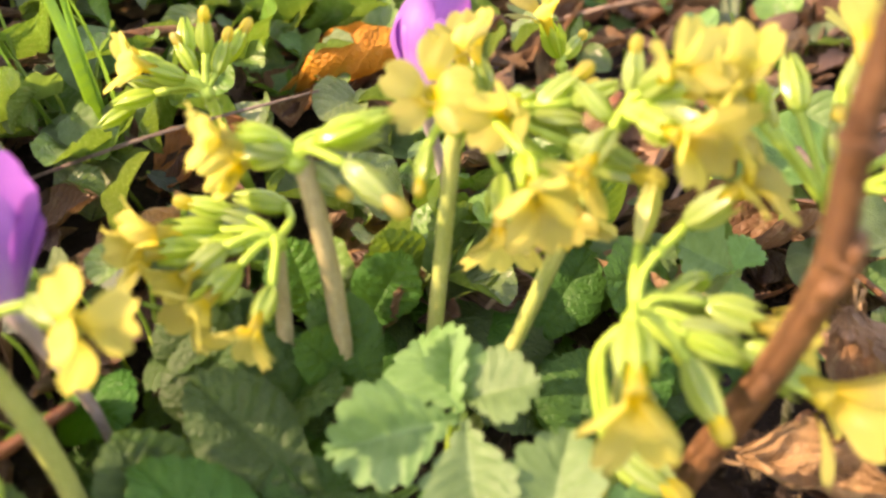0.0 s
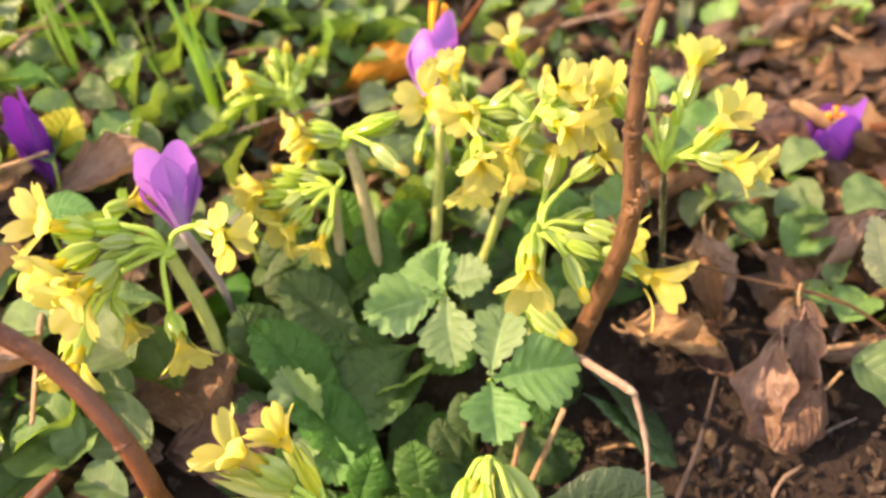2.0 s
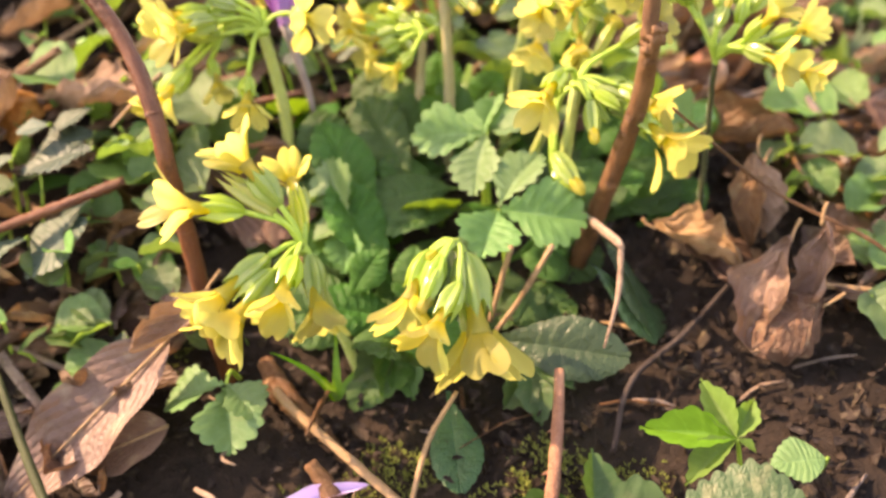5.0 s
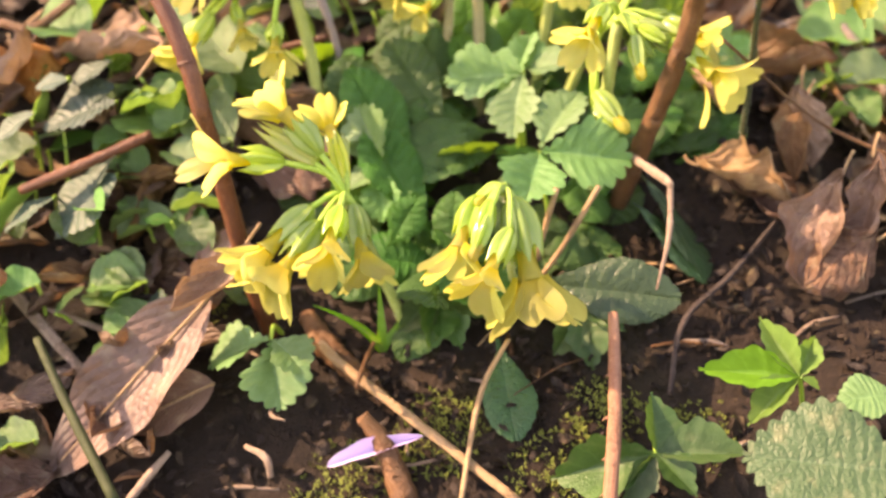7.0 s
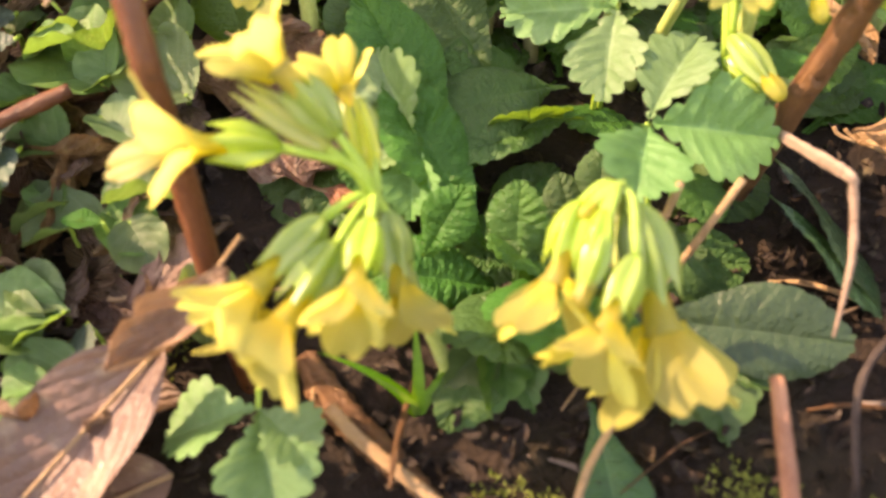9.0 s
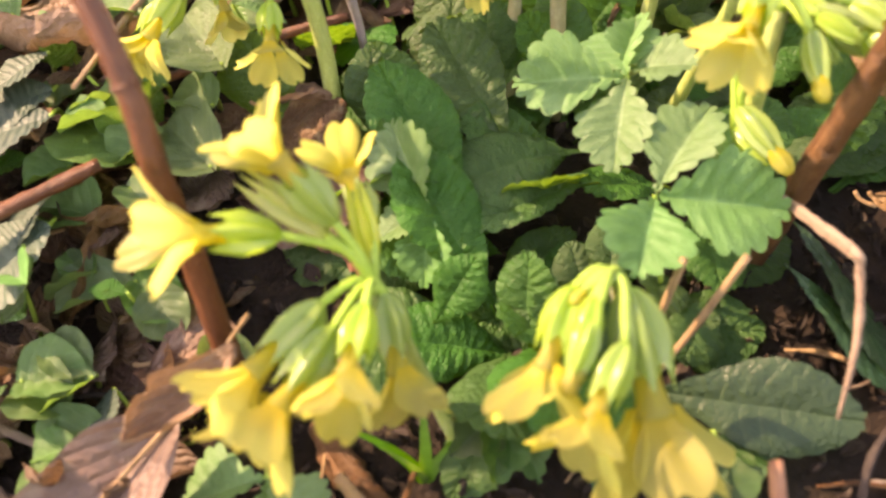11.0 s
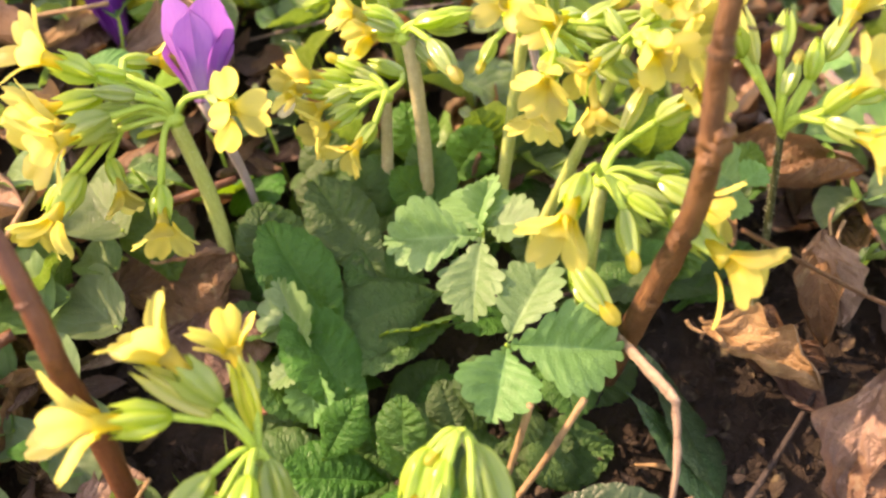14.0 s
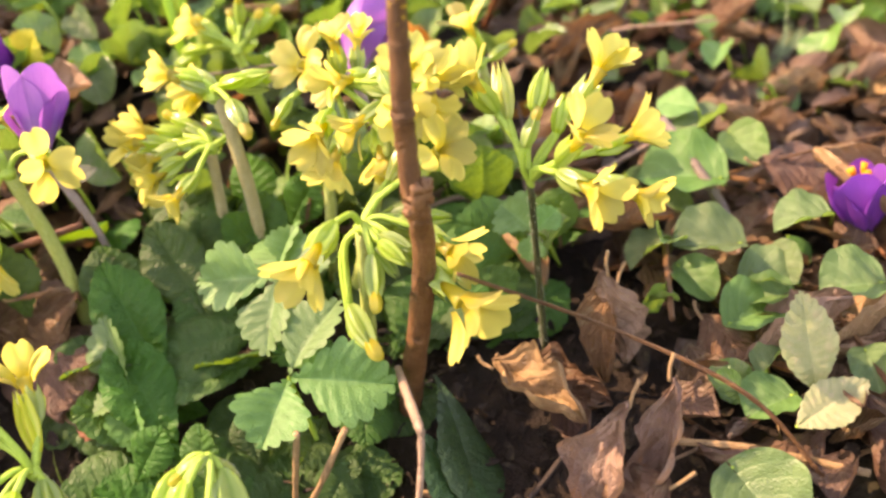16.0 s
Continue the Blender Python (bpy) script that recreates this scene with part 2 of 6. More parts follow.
M_DEAD = stem_material("bleached twig", (0.24, 0.155, 0.11), (0.39, 0.275, 0.205), (60, 60, 3.0), 0.65, 0.9, 2.0)
M_STRAWSTALK = stem_material("dry straw", (0.24, 0.14, 0.07), (0.38, 0.245, 0.13), (60, 60, 6.0), 0.55, 0.6, 5.0)
M_GREYTWIG = stem_material("grey twig", (0.16, 0.12, 0.10), (0.26, 0.20, 0.17), (60, 60, 6.0), 0.7, 0.9, 8.0)
# Darker copy of the grey twig: the shade is painted into its colour.
M_SHADED_TWIG = stem_material("damp dark twig", (0.040, 0.029, 0.025), (0.075, 0.056, 0.048), (60, 60, 6.0), 0.8, 0.9, 8.0, 0.0, 0.15)
M_STIGMA = stem_material("orange stigma", (0.80, 0.22, 0.01), (0.9, 0.33, 0.02), (60, 60, 4.0), 0.5, 0.5, 0.0, 0.2)
M_STALK_DARK = stem_material("dark green stalk", (0.026, 0.034, 0.012), (0.050, 0.058, 0.022), (60, 60, 4.0), 0.6, 0.3, 0.0, 0.1, 0.2)
M_HAIR = stem_material("plant hair", (0.55, 0.58, 0.42), (0.70, 0.72, 0.58), (60, 60, 4.0), 0.5, 0.1, 0.0, 0.3)
M_MOSS = stem_material("moss", (0.10, 0.13, 0.02), (0.22, 0.25, 0.05), (60, 60, 4.0), 0.7, 0.5, 0.0, 0.2)


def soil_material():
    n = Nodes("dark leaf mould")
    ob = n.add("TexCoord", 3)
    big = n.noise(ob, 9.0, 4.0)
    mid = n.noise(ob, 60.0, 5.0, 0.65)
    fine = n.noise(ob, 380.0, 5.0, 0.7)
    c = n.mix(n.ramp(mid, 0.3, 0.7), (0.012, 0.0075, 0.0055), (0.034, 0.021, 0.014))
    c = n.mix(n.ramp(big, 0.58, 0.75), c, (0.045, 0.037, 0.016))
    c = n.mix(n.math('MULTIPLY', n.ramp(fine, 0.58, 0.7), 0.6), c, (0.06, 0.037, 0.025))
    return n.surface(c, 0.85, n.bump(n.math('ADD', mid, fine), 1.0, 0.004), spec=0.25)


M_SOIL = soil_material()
M_BIT = leaf_material("rotted crumb", (0.015, 0.0095, 0.007), (0.040, 0.024, 0.016), (0.2, 0.1, 0.05), 3.0, 0.75, 0.0, 0.1, 0.1, 0.5, 0.5, 0.3, True, 60.0)


def water_material():
    n = Nodes("clear water")
    p = n.t.nodes.new("ShaderNodeBsdfPrincipled")
    n.put(p, "Base Color", (1.0, 1.0, 1.0)), n.put(p, "Roughness", 0.02), n.put(p, "IOR", 1.33), n.put(p, "Transmission Weight", 1.0)
    n.t.links.new(p.outputs[0], n.out.inputs[0])
    return n.m


M_WATER = water_material()

# ---- builders ----
RNG = random.Random(7)
WORLD = {}


def thing(name, base, label, category, group=""):
    """An Empty at the base of a thing, which carries its parts."""
    ob = new(name)
    ob.empty_display_size = 0.01
    ob.matrix_basis = Matrix.Translation(base)
    WORLD[ob] = Matrix.Translation(base)
    return tagged(ob, label, category, group)


def part(name, me, material, parent, m=None, label=""):
    """Links a mesh as one object under a thing or a part; m is its pose in the world."""
    if not me.materials:
        me.materials.append(material)
    ob = new(name, me)
    m = m if m is not None else Matrix.Identity(4)
    ob.parent = parent
    ob.matrix_basis = WORLD[parent].inverted() @ m
    WORLD[ob] = m
    if label:
        ob["label"] = label
    return ob


def mesh(name, verts, faces, uvs=None, smooth=True):
    me = bpy.data.meshes.new(name)
    me.from_pydata([tuple(map(float, v)) for v in verts], [], [tuple(map(int, f)) for f in faces])
    if uvs is not None:
        layer = me.uv_layers.new(name="UVMap")
        idx = np.empty(len(me.loops), dtype=np.int32)
        me.loops.foreach_get("vertex_index", idx)
        layer.data.foreach_set("uv", np.asarray(uvs, dtype=np.float32)[idx].ravel())
    if smooth:
        me.polygons.foreach_set("use_smooth", [True] * len(me.polygons))
    me.update()
    return me


def grid_mesh(name, pts, uv, wrap=False):
    """pts: rows x columns x 3."""
    a, b = pts.shape[:2]
    f = []
    for i in range(a - 1):
        for j in range(b if wrap else b - 1):
            k = (j + 1) % b
            f.append((i * b + j, i * b + k, (i + 1) * b + k, (i + 1) * b + j))
    return mesh(name, pts.reshape(-1, 3), f, uv.reshape(-1, 2))


def smooth_line(points, n):
    """A Catmull-Rom line of n points through the given ones."""
    p = [np.array(q, float) for q in points]
    p = [2 * p[0] - p[1]] + p + [2 * p[-1] - p[-2]]
    out = []
    for s in np.linspace(0, len(p) - 3 - 1e-9, n):
        i, t = int(s), s - int(s)
        a, b, c, d = p[i:i + 4]
        out.append(0.5 * (2 * b + (c - a) * t + (2 * a - 5 * b + 4 * c - d) * t * t + (3 * b - a - 3 * c + d) * t ** 3))
    return np.array(out)


def tube(name, points, radii, n=14, sides=8, rough=0.0, seed=0, base=None):
    """A round stalk along a smooth line; radii are spread along it. Closed ends."""
    line = smooth_line(points, n)
    base = np.array(base if base is not None else (0, 0, 0), float)
    r = np.interp(np.linspace(0, 1, n), np.linspace(0, 1, len(radii)), radii)
    rg = np.random.RandomState(seed)
    tan = np.gradient(line, axis=0)
    tan /= np.linalg.norm(tan, axis=1)[:, None]
    ref = np.array([0.3, 0.9, 0.2]) if abs(tan[0] @ np.array([0.3, 0.9, 0.2])) < 0.9 else np.array([1.0, 0, 0])
    rows, uv = [], []
    length = np.r_[0, np.cumsum(np.linalg.norm(np.diff(line, axis=0), axis=1))]
    for i in range(n):
        s = np.cross(tan[i], ref)
        s /= np.linalg.norm(s)
        ref = np.cross(s, tan[i])
        ang = np.linspace(0, 2 * np.pi, sides, endpoint=False)
        rr = r[i] * (1 + rough * rg.uniform(-1, 1, sides)) * (1 + rough * 0.7 * rg.uniform(-1, 1))
        rows.append(line[i] + rr[:, None] * (np.cos(ang)[:, None] * s + np.sin(ang)[:, None] * ref) - base)
        uv.append(np.stack([np.full(sides, length[i] / 0.1), np.linspace(0, 1, sides)], 1))
    pts, uvs = np.array(rows), np.array(uv)
    me_pts = np.concatenate([pts.reshape(-1, 3), [line[0] - base, line[-1] - base]])
    me_uv = np.concatenate([uvs.reshape(-1, 2), [[0, 0.5], [length[-1] / 0.1, 0.5]]])
    f = []
    for i in range(n - 1):
        for j in range(sides):
            k = (j + 1) % sides
            f.append((i * sides + j, i * sides + k, (i + 1) * sides + k, (i + 1) * sides + j))
    a, b = n * sides, n * sides + 1
    for j in range(sides):
        k = (j + 1) % sides
        f.append((a, k, j))
        f.append((b, (n - 1) * sides + j, (n - 1) * sides + k))
    return mesh(name, me_pts, f, me_uv)


def aim(p0, p1, scale=1.0, spin=0.0):
    """A pose at p0 whose z axis points to p1."""
    d = (Vector(p1) - Vector(p0)).normalized()
    q = d.to_track_quat('Z', 'Y')
    return Matrix.Translation(p0) @ q.to_matrix().to_4x4() @ Matrix.Rotation(spin, 4, 'Z') @ Matrix.Scale(scale, 4)


def lay(base, tip, normal=(0, 0, 1), scale=1.0, width=1.0):
    """A pose at base whose y axis points to tip and whose z axis is near the normal."""
    y = (Vector(tip) - Vector(base)).normalized()
    x = y.cross(Vector(normal))
    x = x.normalized() if x.length > 1e-4 else Vector((1, 0, 0))
    z = x.cross(y)
    m = Matrix((x, y, z)).transposed().to_4x4()
    return Matrix.Translation(base) @ m @ Matrix.Diagonal((scale * width, scale, scale, 1))


# -- leaves: unit length along y, upper face along z --
def leaf_mesh(name, shape, width, nu=28, nv=9, teeth=0, depth=0.0, fold=0.15, droop=0.3, crinkle=0.0, ruffle=0.0, veins=9, seed=0, notch=0.0, twist=0.0, stalk=0.0):
    rg = np.random.RandomState(seed)
    u = np.linspace(0, 1, nu)[:, None]
    v = np.linspace(-1, 1, nv)[None, :]
    if shape == "oval":
        w = np.sin(np.pi * u ** 0.85) ** 0.7
    elif shape == "heart":
        w = np.sqrt(np.clip(1 - (2 * u - 1.0) ** 2, 0, 1))
    else:                       # grass
        w = (1 - u ** 2.2) * np.clip(u / 0.05 + 0.5, 0, 1)
    w = np.maximum(w, 0.02 if shape != "grass" else 0.01)
    edge = np.ones_like(u)
    if teeth:
        saw = np.abs(((u * teeth) % 1.0))
        edge = 1 - depth * (1 - np.sin(np.pi * saw) ** 0.8)
    ph = rg.uniform(0, 6, 6)
    x = v * w * width * (1 + (edge - 1) * np.abs(v) ** 3) * (1 + 0.05 * np.sin(u * 7 + ph[0]) * np.sign(v))
    y = u + 0 * v
    if shape == "heart":        # two lobes behind the stalk
        y = y - notch * (1 - np.abs(v)) ** 1.5 * -1 * (1 - u) ** 3 - 0.10 * np.abs(v) * (1 - u) ** 2
    if teeth:
        y = y + 0.25 * depth * np.abs(v) ** 3 * w
    z = fold * np.abs(v) ** 1.3 * w * width * 2 - droop * (u ** 2) + ruffle * np.sin(u * 15 + ph[1] + 1.5 * np.sign(v)) * v ** 2 * w
    z = z + 0.3 * ruffle * np.sin(u * 6 + ph[2])
    if crinkle:
        a = (u - 0.25 * np.abs(v)) * veins
        z = z + crinkle * (np.abs(np.sin(np.pi * a)) - 0.5) * np.clip(np.abs(v) * 3, 0, 1) * w * 1.0
        z = z + crinkle * 0.6 * np.sin(v * 9 + ph[3] + u * 5) * w
        z = z - 1.2 * crinkle * np.exp(-(v / 0.1) ** 2)
    x = x + twist * u ** 2
    pts = np.stack([x, y, z], -1)
    uv = np.stack([np.broadcast_to(u, x.shape), np.broadcast_to(v * 0.5 + 0.5, x.shape)], -1)
    return grid_mesh(name, pts, uv)


def veined_mesh(name, width, broad=0.55, stalk=0.0, teeth=8, depth=0.05, pleat=0.02, fold=0.15, droop=0.2, rugose=0.0, wave=0.02, seed=0, nq=73, nv=15, sharp=0.7, lean=1.6, curl=0.0, blunt=0.72, wedge=0.38):
    """A leaf whose side veins run from the midrib to its teeth. broad: where along it the blade is widest; stalk: share of the length that is a narrow winged stalk."""
    rg = np.random.RandomState(seed)
    q = np.linspace(0, 1, nq)[:, None]
    v = np.linspace(-1, 1, nv)[None, :]
    ph = rg.uniform(0, 6, 8)
    k = math.log(0.5) / math.log(broad)
    y = 0.5 - 0.5 * np.cos(np.pi * q)
    x = width * np.sin(np.pi * y ** k) ** blunt
    x = x * (1 - wedge + wedge * np.clip(y / 0.5, 0, 1))
    grow = np.clip(q / 0.22, 0, 1)
    bite = np.abs(np.sin(np.pi * teeth * q + 0.35 * np.sin(9 * q + ph[0]))) ** sharp
    x = x * (1 + 0.06 * np.sin(5 * q + ph[1])) + depth * (bite - 0.55) * grow * np.clip((1 - q) / 0.05, 0.15, 1)
    y = y + depth * 0.8 * (bite - 0.55) * np.clip(q * 2 - 0.7, 0, 1)
    rib = 0.985 * q ** lean
    if stalk > 0:
        shrink = stalk + (1 - stalk) * y
        y, rib = np.where(q > 0, shrink, 0), np.where(q > 0, stalk + (1 - stalk) * rib, 0)
        x = np.maximum(x, 0.022 + 0.02 * q)
    side = np.abs(v)
    bow = side ** 1.25
    px = np.sign(v) * side * x * (1 + 0.05 * np.sign(v) * np.sin(4 * q + ph[2]))
    py = rib + (y - rib) * bow
    vein = np.cos(2 * np.pi * teeth * q + 0.7 * np.sin(9 * q + ph[0])) * 0.5 + 0.5
    pz = fold * side ** 1.2 * x - droop * py ** 2 - curl * side ** 3 * x
    pz = pz + pleat * (vein - 0.5) * np.clip(side * 2.2, 0, 1) * np.clip(x / (0.4 * width), 0, 1)
    pz = pz - 1.1 * pleat * np.exp(-(v / 0.10) ** 2)
    pz = pz + wave * np.sin(11 * py + ph[3] + 1.3 * np.sign(v)) * side ** 2 + 0.6 * wave * np.sin(5 * py + ph[4])
    pts = np.stack([px + 0 * q, py + 0 * v, pz + 0 * v], -1)
    if rugose:
        off = Vector((seed * 3.1, 1.7, 0.4))
        for a in range(nq):
            for b in range(nv):
                c = Vector((pts[a, b, 0], pts[a, b, 1], 0)) * 21 + off
                pts[a, b, 2] += rugose * noise.noise(c) * min(1.0, 3 * abs(v[0, b]) + 0.2) * min(1.0, x[a, 0] / (0.3 * width))
    uv = np.stack([np.broadcast_to(q, px.shape), np.broadcast_to(v * 0.5 + 0.5, px.shape)], -1)
    return grid_mesh(name, pts, uv)


PRIM = [veined_mesh("cowslip_blade", 0.19 + 0.025 * k, 0.60, 0.10, 13, 0.012, 0.015, 0.40, 0.16 + 0.09 * k, 0.016, 0.022, k, 79, 17, 0.8, 1.2, 0.30 + 0.1 * k) for k in range(4)]
SMOOTH = veined_mesh("smooth_blade", 0.22, 0.58, 0.08, 12, 0.010, 0.006, 0.28, 0.14, 0.004, 0.016, 9, 79, 17, 0.8, 1.2, 0.25)
TOOTHED = [veined_mesh("toothed_leaflet", 0.385, 0.60, 0.0, 9, 0.066, 0.014, 0.62, 0.08 + 0.10 * k, 0.006, 0.016, 20 + k, 127, 15, 0.75, 1.45, 0.22, 0.72, 0.62) for k in range(3)]
BROAD = [veined_mesh("broad_toothed_blade", 0.36, 0.46, 0.0, 12, 0.024, 0.014, 0.24, 0.12 + 0.1 * k, 0.012, 0.015, 30 + k, 97, 15, 0.9, 1.3, 0.1) for k in range(2)]
ROUND = [leaf_mesh("round_blade", "heart", 0.50, 22, 11, 0, 0, 0.36, 0.05 + 0.10 * k, 0.012, 0.045, 5, 40 + k, 0.18) for k in range(3)]
BROAD_PLAIN = leaf_mesh("petal_blade", "oval", 0.22, 24, 9, 0, 0, 0.3, 0.05, 0.0, 0.02, 5, 71)
DEAD_FLAT = leaf_mesh("flat_dead_blade", "oval", 0.20, 40, 13, 0, 0, 0.22, 0.04, 0.003, 0.03, 7, 72)
LANCE = [veined_mesh("pointed_leaflet", 0.29, 0.46, 0.0, 7, 0.035, 0.008, 0.85, 0.08 + 0.12 * k, 0.003, 0.010, 50 + k, 73, 11, 1.0, 1.35, 0.0, 1.05) for k in range(2)]
SERRATE = veined_mesh("serrate_blade", 0.36, 0.44, 0.0, 13, 0.034, 0.0015, 0.22, 0.10, 0.003, 0.012, 57, 153, 21, 1.2, 1.25, 0.05)
GRASS = [leaf_mesh("blade", "grass", 0.017, 16, 3, 0, 0, 0.5, 0.25 + 0.2 * k, 0, 0, 1, 60 + k, 0, 0.15 * k - 0.15) for k in range(3)]


def dry_mesh(name, seed, width, lobes=0, nu=34, nv=15, crumple=1.0):
    """A curled, crumpled dead leaf with sharp folds and a torn edge."""
    rg = np.random.RandomState(seed)
    u = np.linspace(0, 1, nu)[:, None]
    v = np.linspace(-1, 1, nv)[None, :]
    ph = rg.uniform(0, 6, 8)
    w = np.sin(np.pi * u ** 0.85) ** 0.75 * width
    if lobes:
        w = w * (0.86 + 0.14 * np.cos(2 * np.pi * lobes * u + 0.8))
    torn = 1 + 0.10 * np.sin(19 * u + ph[7]) * np.sign(np.sin(7 * u + ph[5])) * np.abs(v) ** 3
    w = np.maximum(w * torn, 0.012)
    curl = rg.uniform(1.2, 2.5)
    ang = v * curl * (0.45 + 0.8 * u)
    x = w * np.sin(ang) / curl * 1.5
    z = w * (1 - np.cos(ang)) / curl * 1.5 * rg.choice([1, 1, -0.7])
    z = z + rg.uniform(-0.30, 0.35) * u ** 2 - 0.018 * np.exp(-(v / 0.08) ** 2)
    x = x + 0.08 * np.sin(3 * u + ph[4])
    pts = np.stack([x + 0 * v, u + 0 * v + 0.01 * np.sin(14 * v + ph[6]), z + 0 * v], -1)
    off = Vector((seed * 1.37, 0.3, 2.1))
    for a in range(nu):
        for b in range(nv):
            c = Vector((float(v[0, b]) * 0.34, float(u[a, 0]), 0.0)) + off
            fold = 1 - 2.4 * abs(noise.noise(c * 4.2))
            pts[a, b, 2] += crumple * (0.045 * fold + 0.020 * noise.noise(c * 11) + 0.008 * noise.noise(c * 27))
            pts[a, b, 0] += crumple * 0.022 * noise.noise(c * 5.5 + Vector((9, 0, 0)))
    uv = np.stack([np.broadcast_to(u, x.shape), np.broadcast_to(v * 0.5 + 0.5, x.shape)], -1)
    return grid_mesh(name, pts, uv)


DRY = [dry_mesh("dead_leaf_blade", 100 + k, 0.22 + 0.05 * (k % 4), 4 if k == 7 else 0) for k in range(8)]
CRUMPLED = [dry_mesh("crumpled_leaf_blade", 140 + k, 0.34 + 0.04 * k, (2, 3, 0)[k], 64, 37, 1.15) for k in range(3)]


def leaf(parent, variant, base, tip, material, normal=(0, 0, 1), width=1.0, name="leaf", label=""):
    key = variant.name + material.name
    me = MADE.get(key)
    if me is None:
        me = variant.copy()
        me.name = variant.name
        me.materials.append(material)
        MADE[key] = me
    s = (Vector(tip) - Vector(base)).length
    return part(name, me, material, parent, lay(base, tip, normal, s, width), label)


MADE = {}


# -- flowers: unit = one metre, axis along z, mouth at z = 0.015 --
def ring_mesh(name, prof, sides, ribs=0.0, teeth=0.0, closed=False):
    ang = np.linspace(0, 2 * np.pi, sides + 1)
    zs = np.array([p[0] for p in prof])
    rs = np.array([p[1] for p in prof])
    top = np.linspace(0, 1, len(prof)) ** 3
    k = 1 + ribs * (1 - 2 * np.abs(np.sin(2.5 * ang)) ** 1.2)[None, :] * np.sin(np.pi * np.linspace(0.05, 0.95, len(prof)))[:, None]
    r = rs[:, None] * k
    z = zs[:, None] + teeth * top[:, None] * (0.6 - np.abs(np.sin(2.5 * ang)))[None, :]
    pts = np.stack([r * np.cos(ang), r * np.sin(ang), z], -1)
    uv = np.stack([np.broadcast_to(np.linspace(0, 1, len(prof))[:, None], r.shape), np.broadcast_to((ang / (2 * np.pi))[None, :], r.shape)], -1)
    return grid_mesh(name, pts, uv)


def petal_mesh(name, length, width, start, spread, curve, seed, notch=0.12):
    """A notched petal; starts on the rim of the tube, bends outward."""
    rg = np.random.RandomState(seed)
    nu, nv = 16, 17
    u = np.linspace(0, 1, nu)[:, None]
    v = np.linspace(-1, 1, nv)[None, :]
    w = width * (0.33 + 0.67 * np.sin(np.pi * 0.5 * np.clip(u * 1.3, 0, 1)) ** 1.7)
    end = 1 - notch * np.exp(-(v / 0.22) ** 2) - 0.30 * np.abs(v) ** 3.0
    s = u * end * length
    n = 24
    t = np.linspace(0, 1, n)
    ang = start + (spread - start) * np.clip(t * 2.2, 0, 1) ** 0.8 + curve * np.clip(t - 0.4, 0, 1)
    xr = np.r_[0, np.cumsum(np.sin(ang[:-1]))] / (n - 1)
    zr = np.r_[0, np.cumsum(np.cos(ang[:-1]))] / (n - 1)
    q = s / length
    out = np.interp(q.ravel(), t, xr).reshape(q.shape) * length
    up = np.interp(q.ravel(), t, zr).reshape(q.shape) * length
    cup = 0.10 * width * (1 - np.abs(v) ** 2) * np.sin(np.pi * u)
    wav = 0.07 * width * np.sin(5 * v + rg.uniform(0, 6) + 3 * u) * u
    aa = np.interp(q.ravel(), t, ang).reshape(q.shape)
    x = 0.0021 + out - (cup + wav) * np.cos(aa)
    z = 0.0158 + up + (cup + wav) * np.sin(aa)
    pts = np.stack([x, v * w * (1 + 0.03 * np.sin(8 * u)), z], -1)
    uv = np.stack([np.broadcast_to(u, x.shape), np.broadcast_to(v * 0.5 + 0.5, x.shape)], -1)
    me = grid_mesh(name, pts, uv)
    me.materials.append(M_PETAL)
    return me


PETALS = {
    "open": [petal_mesh("petal_open", 0.0122, 0.0044, 0.5, 1.28 + 0.08 * k, 0.2, 200 + k) for k in range(3)],
    "half": [petal_mesh("petal_half", 0.0132, 0.0044, 0.3, 0.80 + 0.08 * k, 0.30, 210 + k) for k in range(3)],
    "star": [petal_mesh("petal_star", 0.0148, 0.0042, 0.2, 0.62 + 0.16 * k, 0.30, 230 + k) for k in range(3)],
    "bell": [petal_mesh("petal_bell", 0.0132, 0.0048, 0.22, 0.68 + 0.08 * k, 0.25, 220 + k) for k in range(3)],
}
CALYX = [ring_mesh("calyx", [(0, .0004), (.0004, .0012), (.0018, .0022), (.004, .0030), (.0066, .0034 + g), (.0090, .0032 + g), (.0114, .0030 + g)], 40, 0.27, 0.0036) for g in (0, 0.0004)]
CALYX_SHUT = [ring_mesh("calyx", [(0, .0004), (.0004, .0012), (.002, .0021), (.005, .0028), (.008, .0028), (.011, .0021), (.0135, .0009)], 40, 0.18, 0.003)]
CALYX_DRY = ring_mesh("withered_calyx", [(0, .0004), (.0004, .0011), (.002, .0017), (.005, .0023), (.008, .0026), (.011, .0024), (.015, .0014)], 40, 0.22, 0.005)
CALYX_DRY.materials.append(M_CALYX_DRY)
THROAT = ring_mesh("throat", [(.006, .0013), (.0100, .0015), (.0130, .0018), (.0155, .0023), (.0164, .0027), (.0166, .0023), (.0150, .0014), (.012, .0006)], 20)
BUDTIP = ring_mesh("bud_tip", [(.010, .0011), (.0125, .0016), (.0145, .0019), (.0162, .0017), (.0174, .0010), (.0177, .0002)], 25, 0.14)
for me_ in CALYX + CALYX_SHUT:
    me_.materials.append(M_CALYX)
THROAT.materials.append(M_PETAL), BUDTIP.materials.append(M_PETAL)


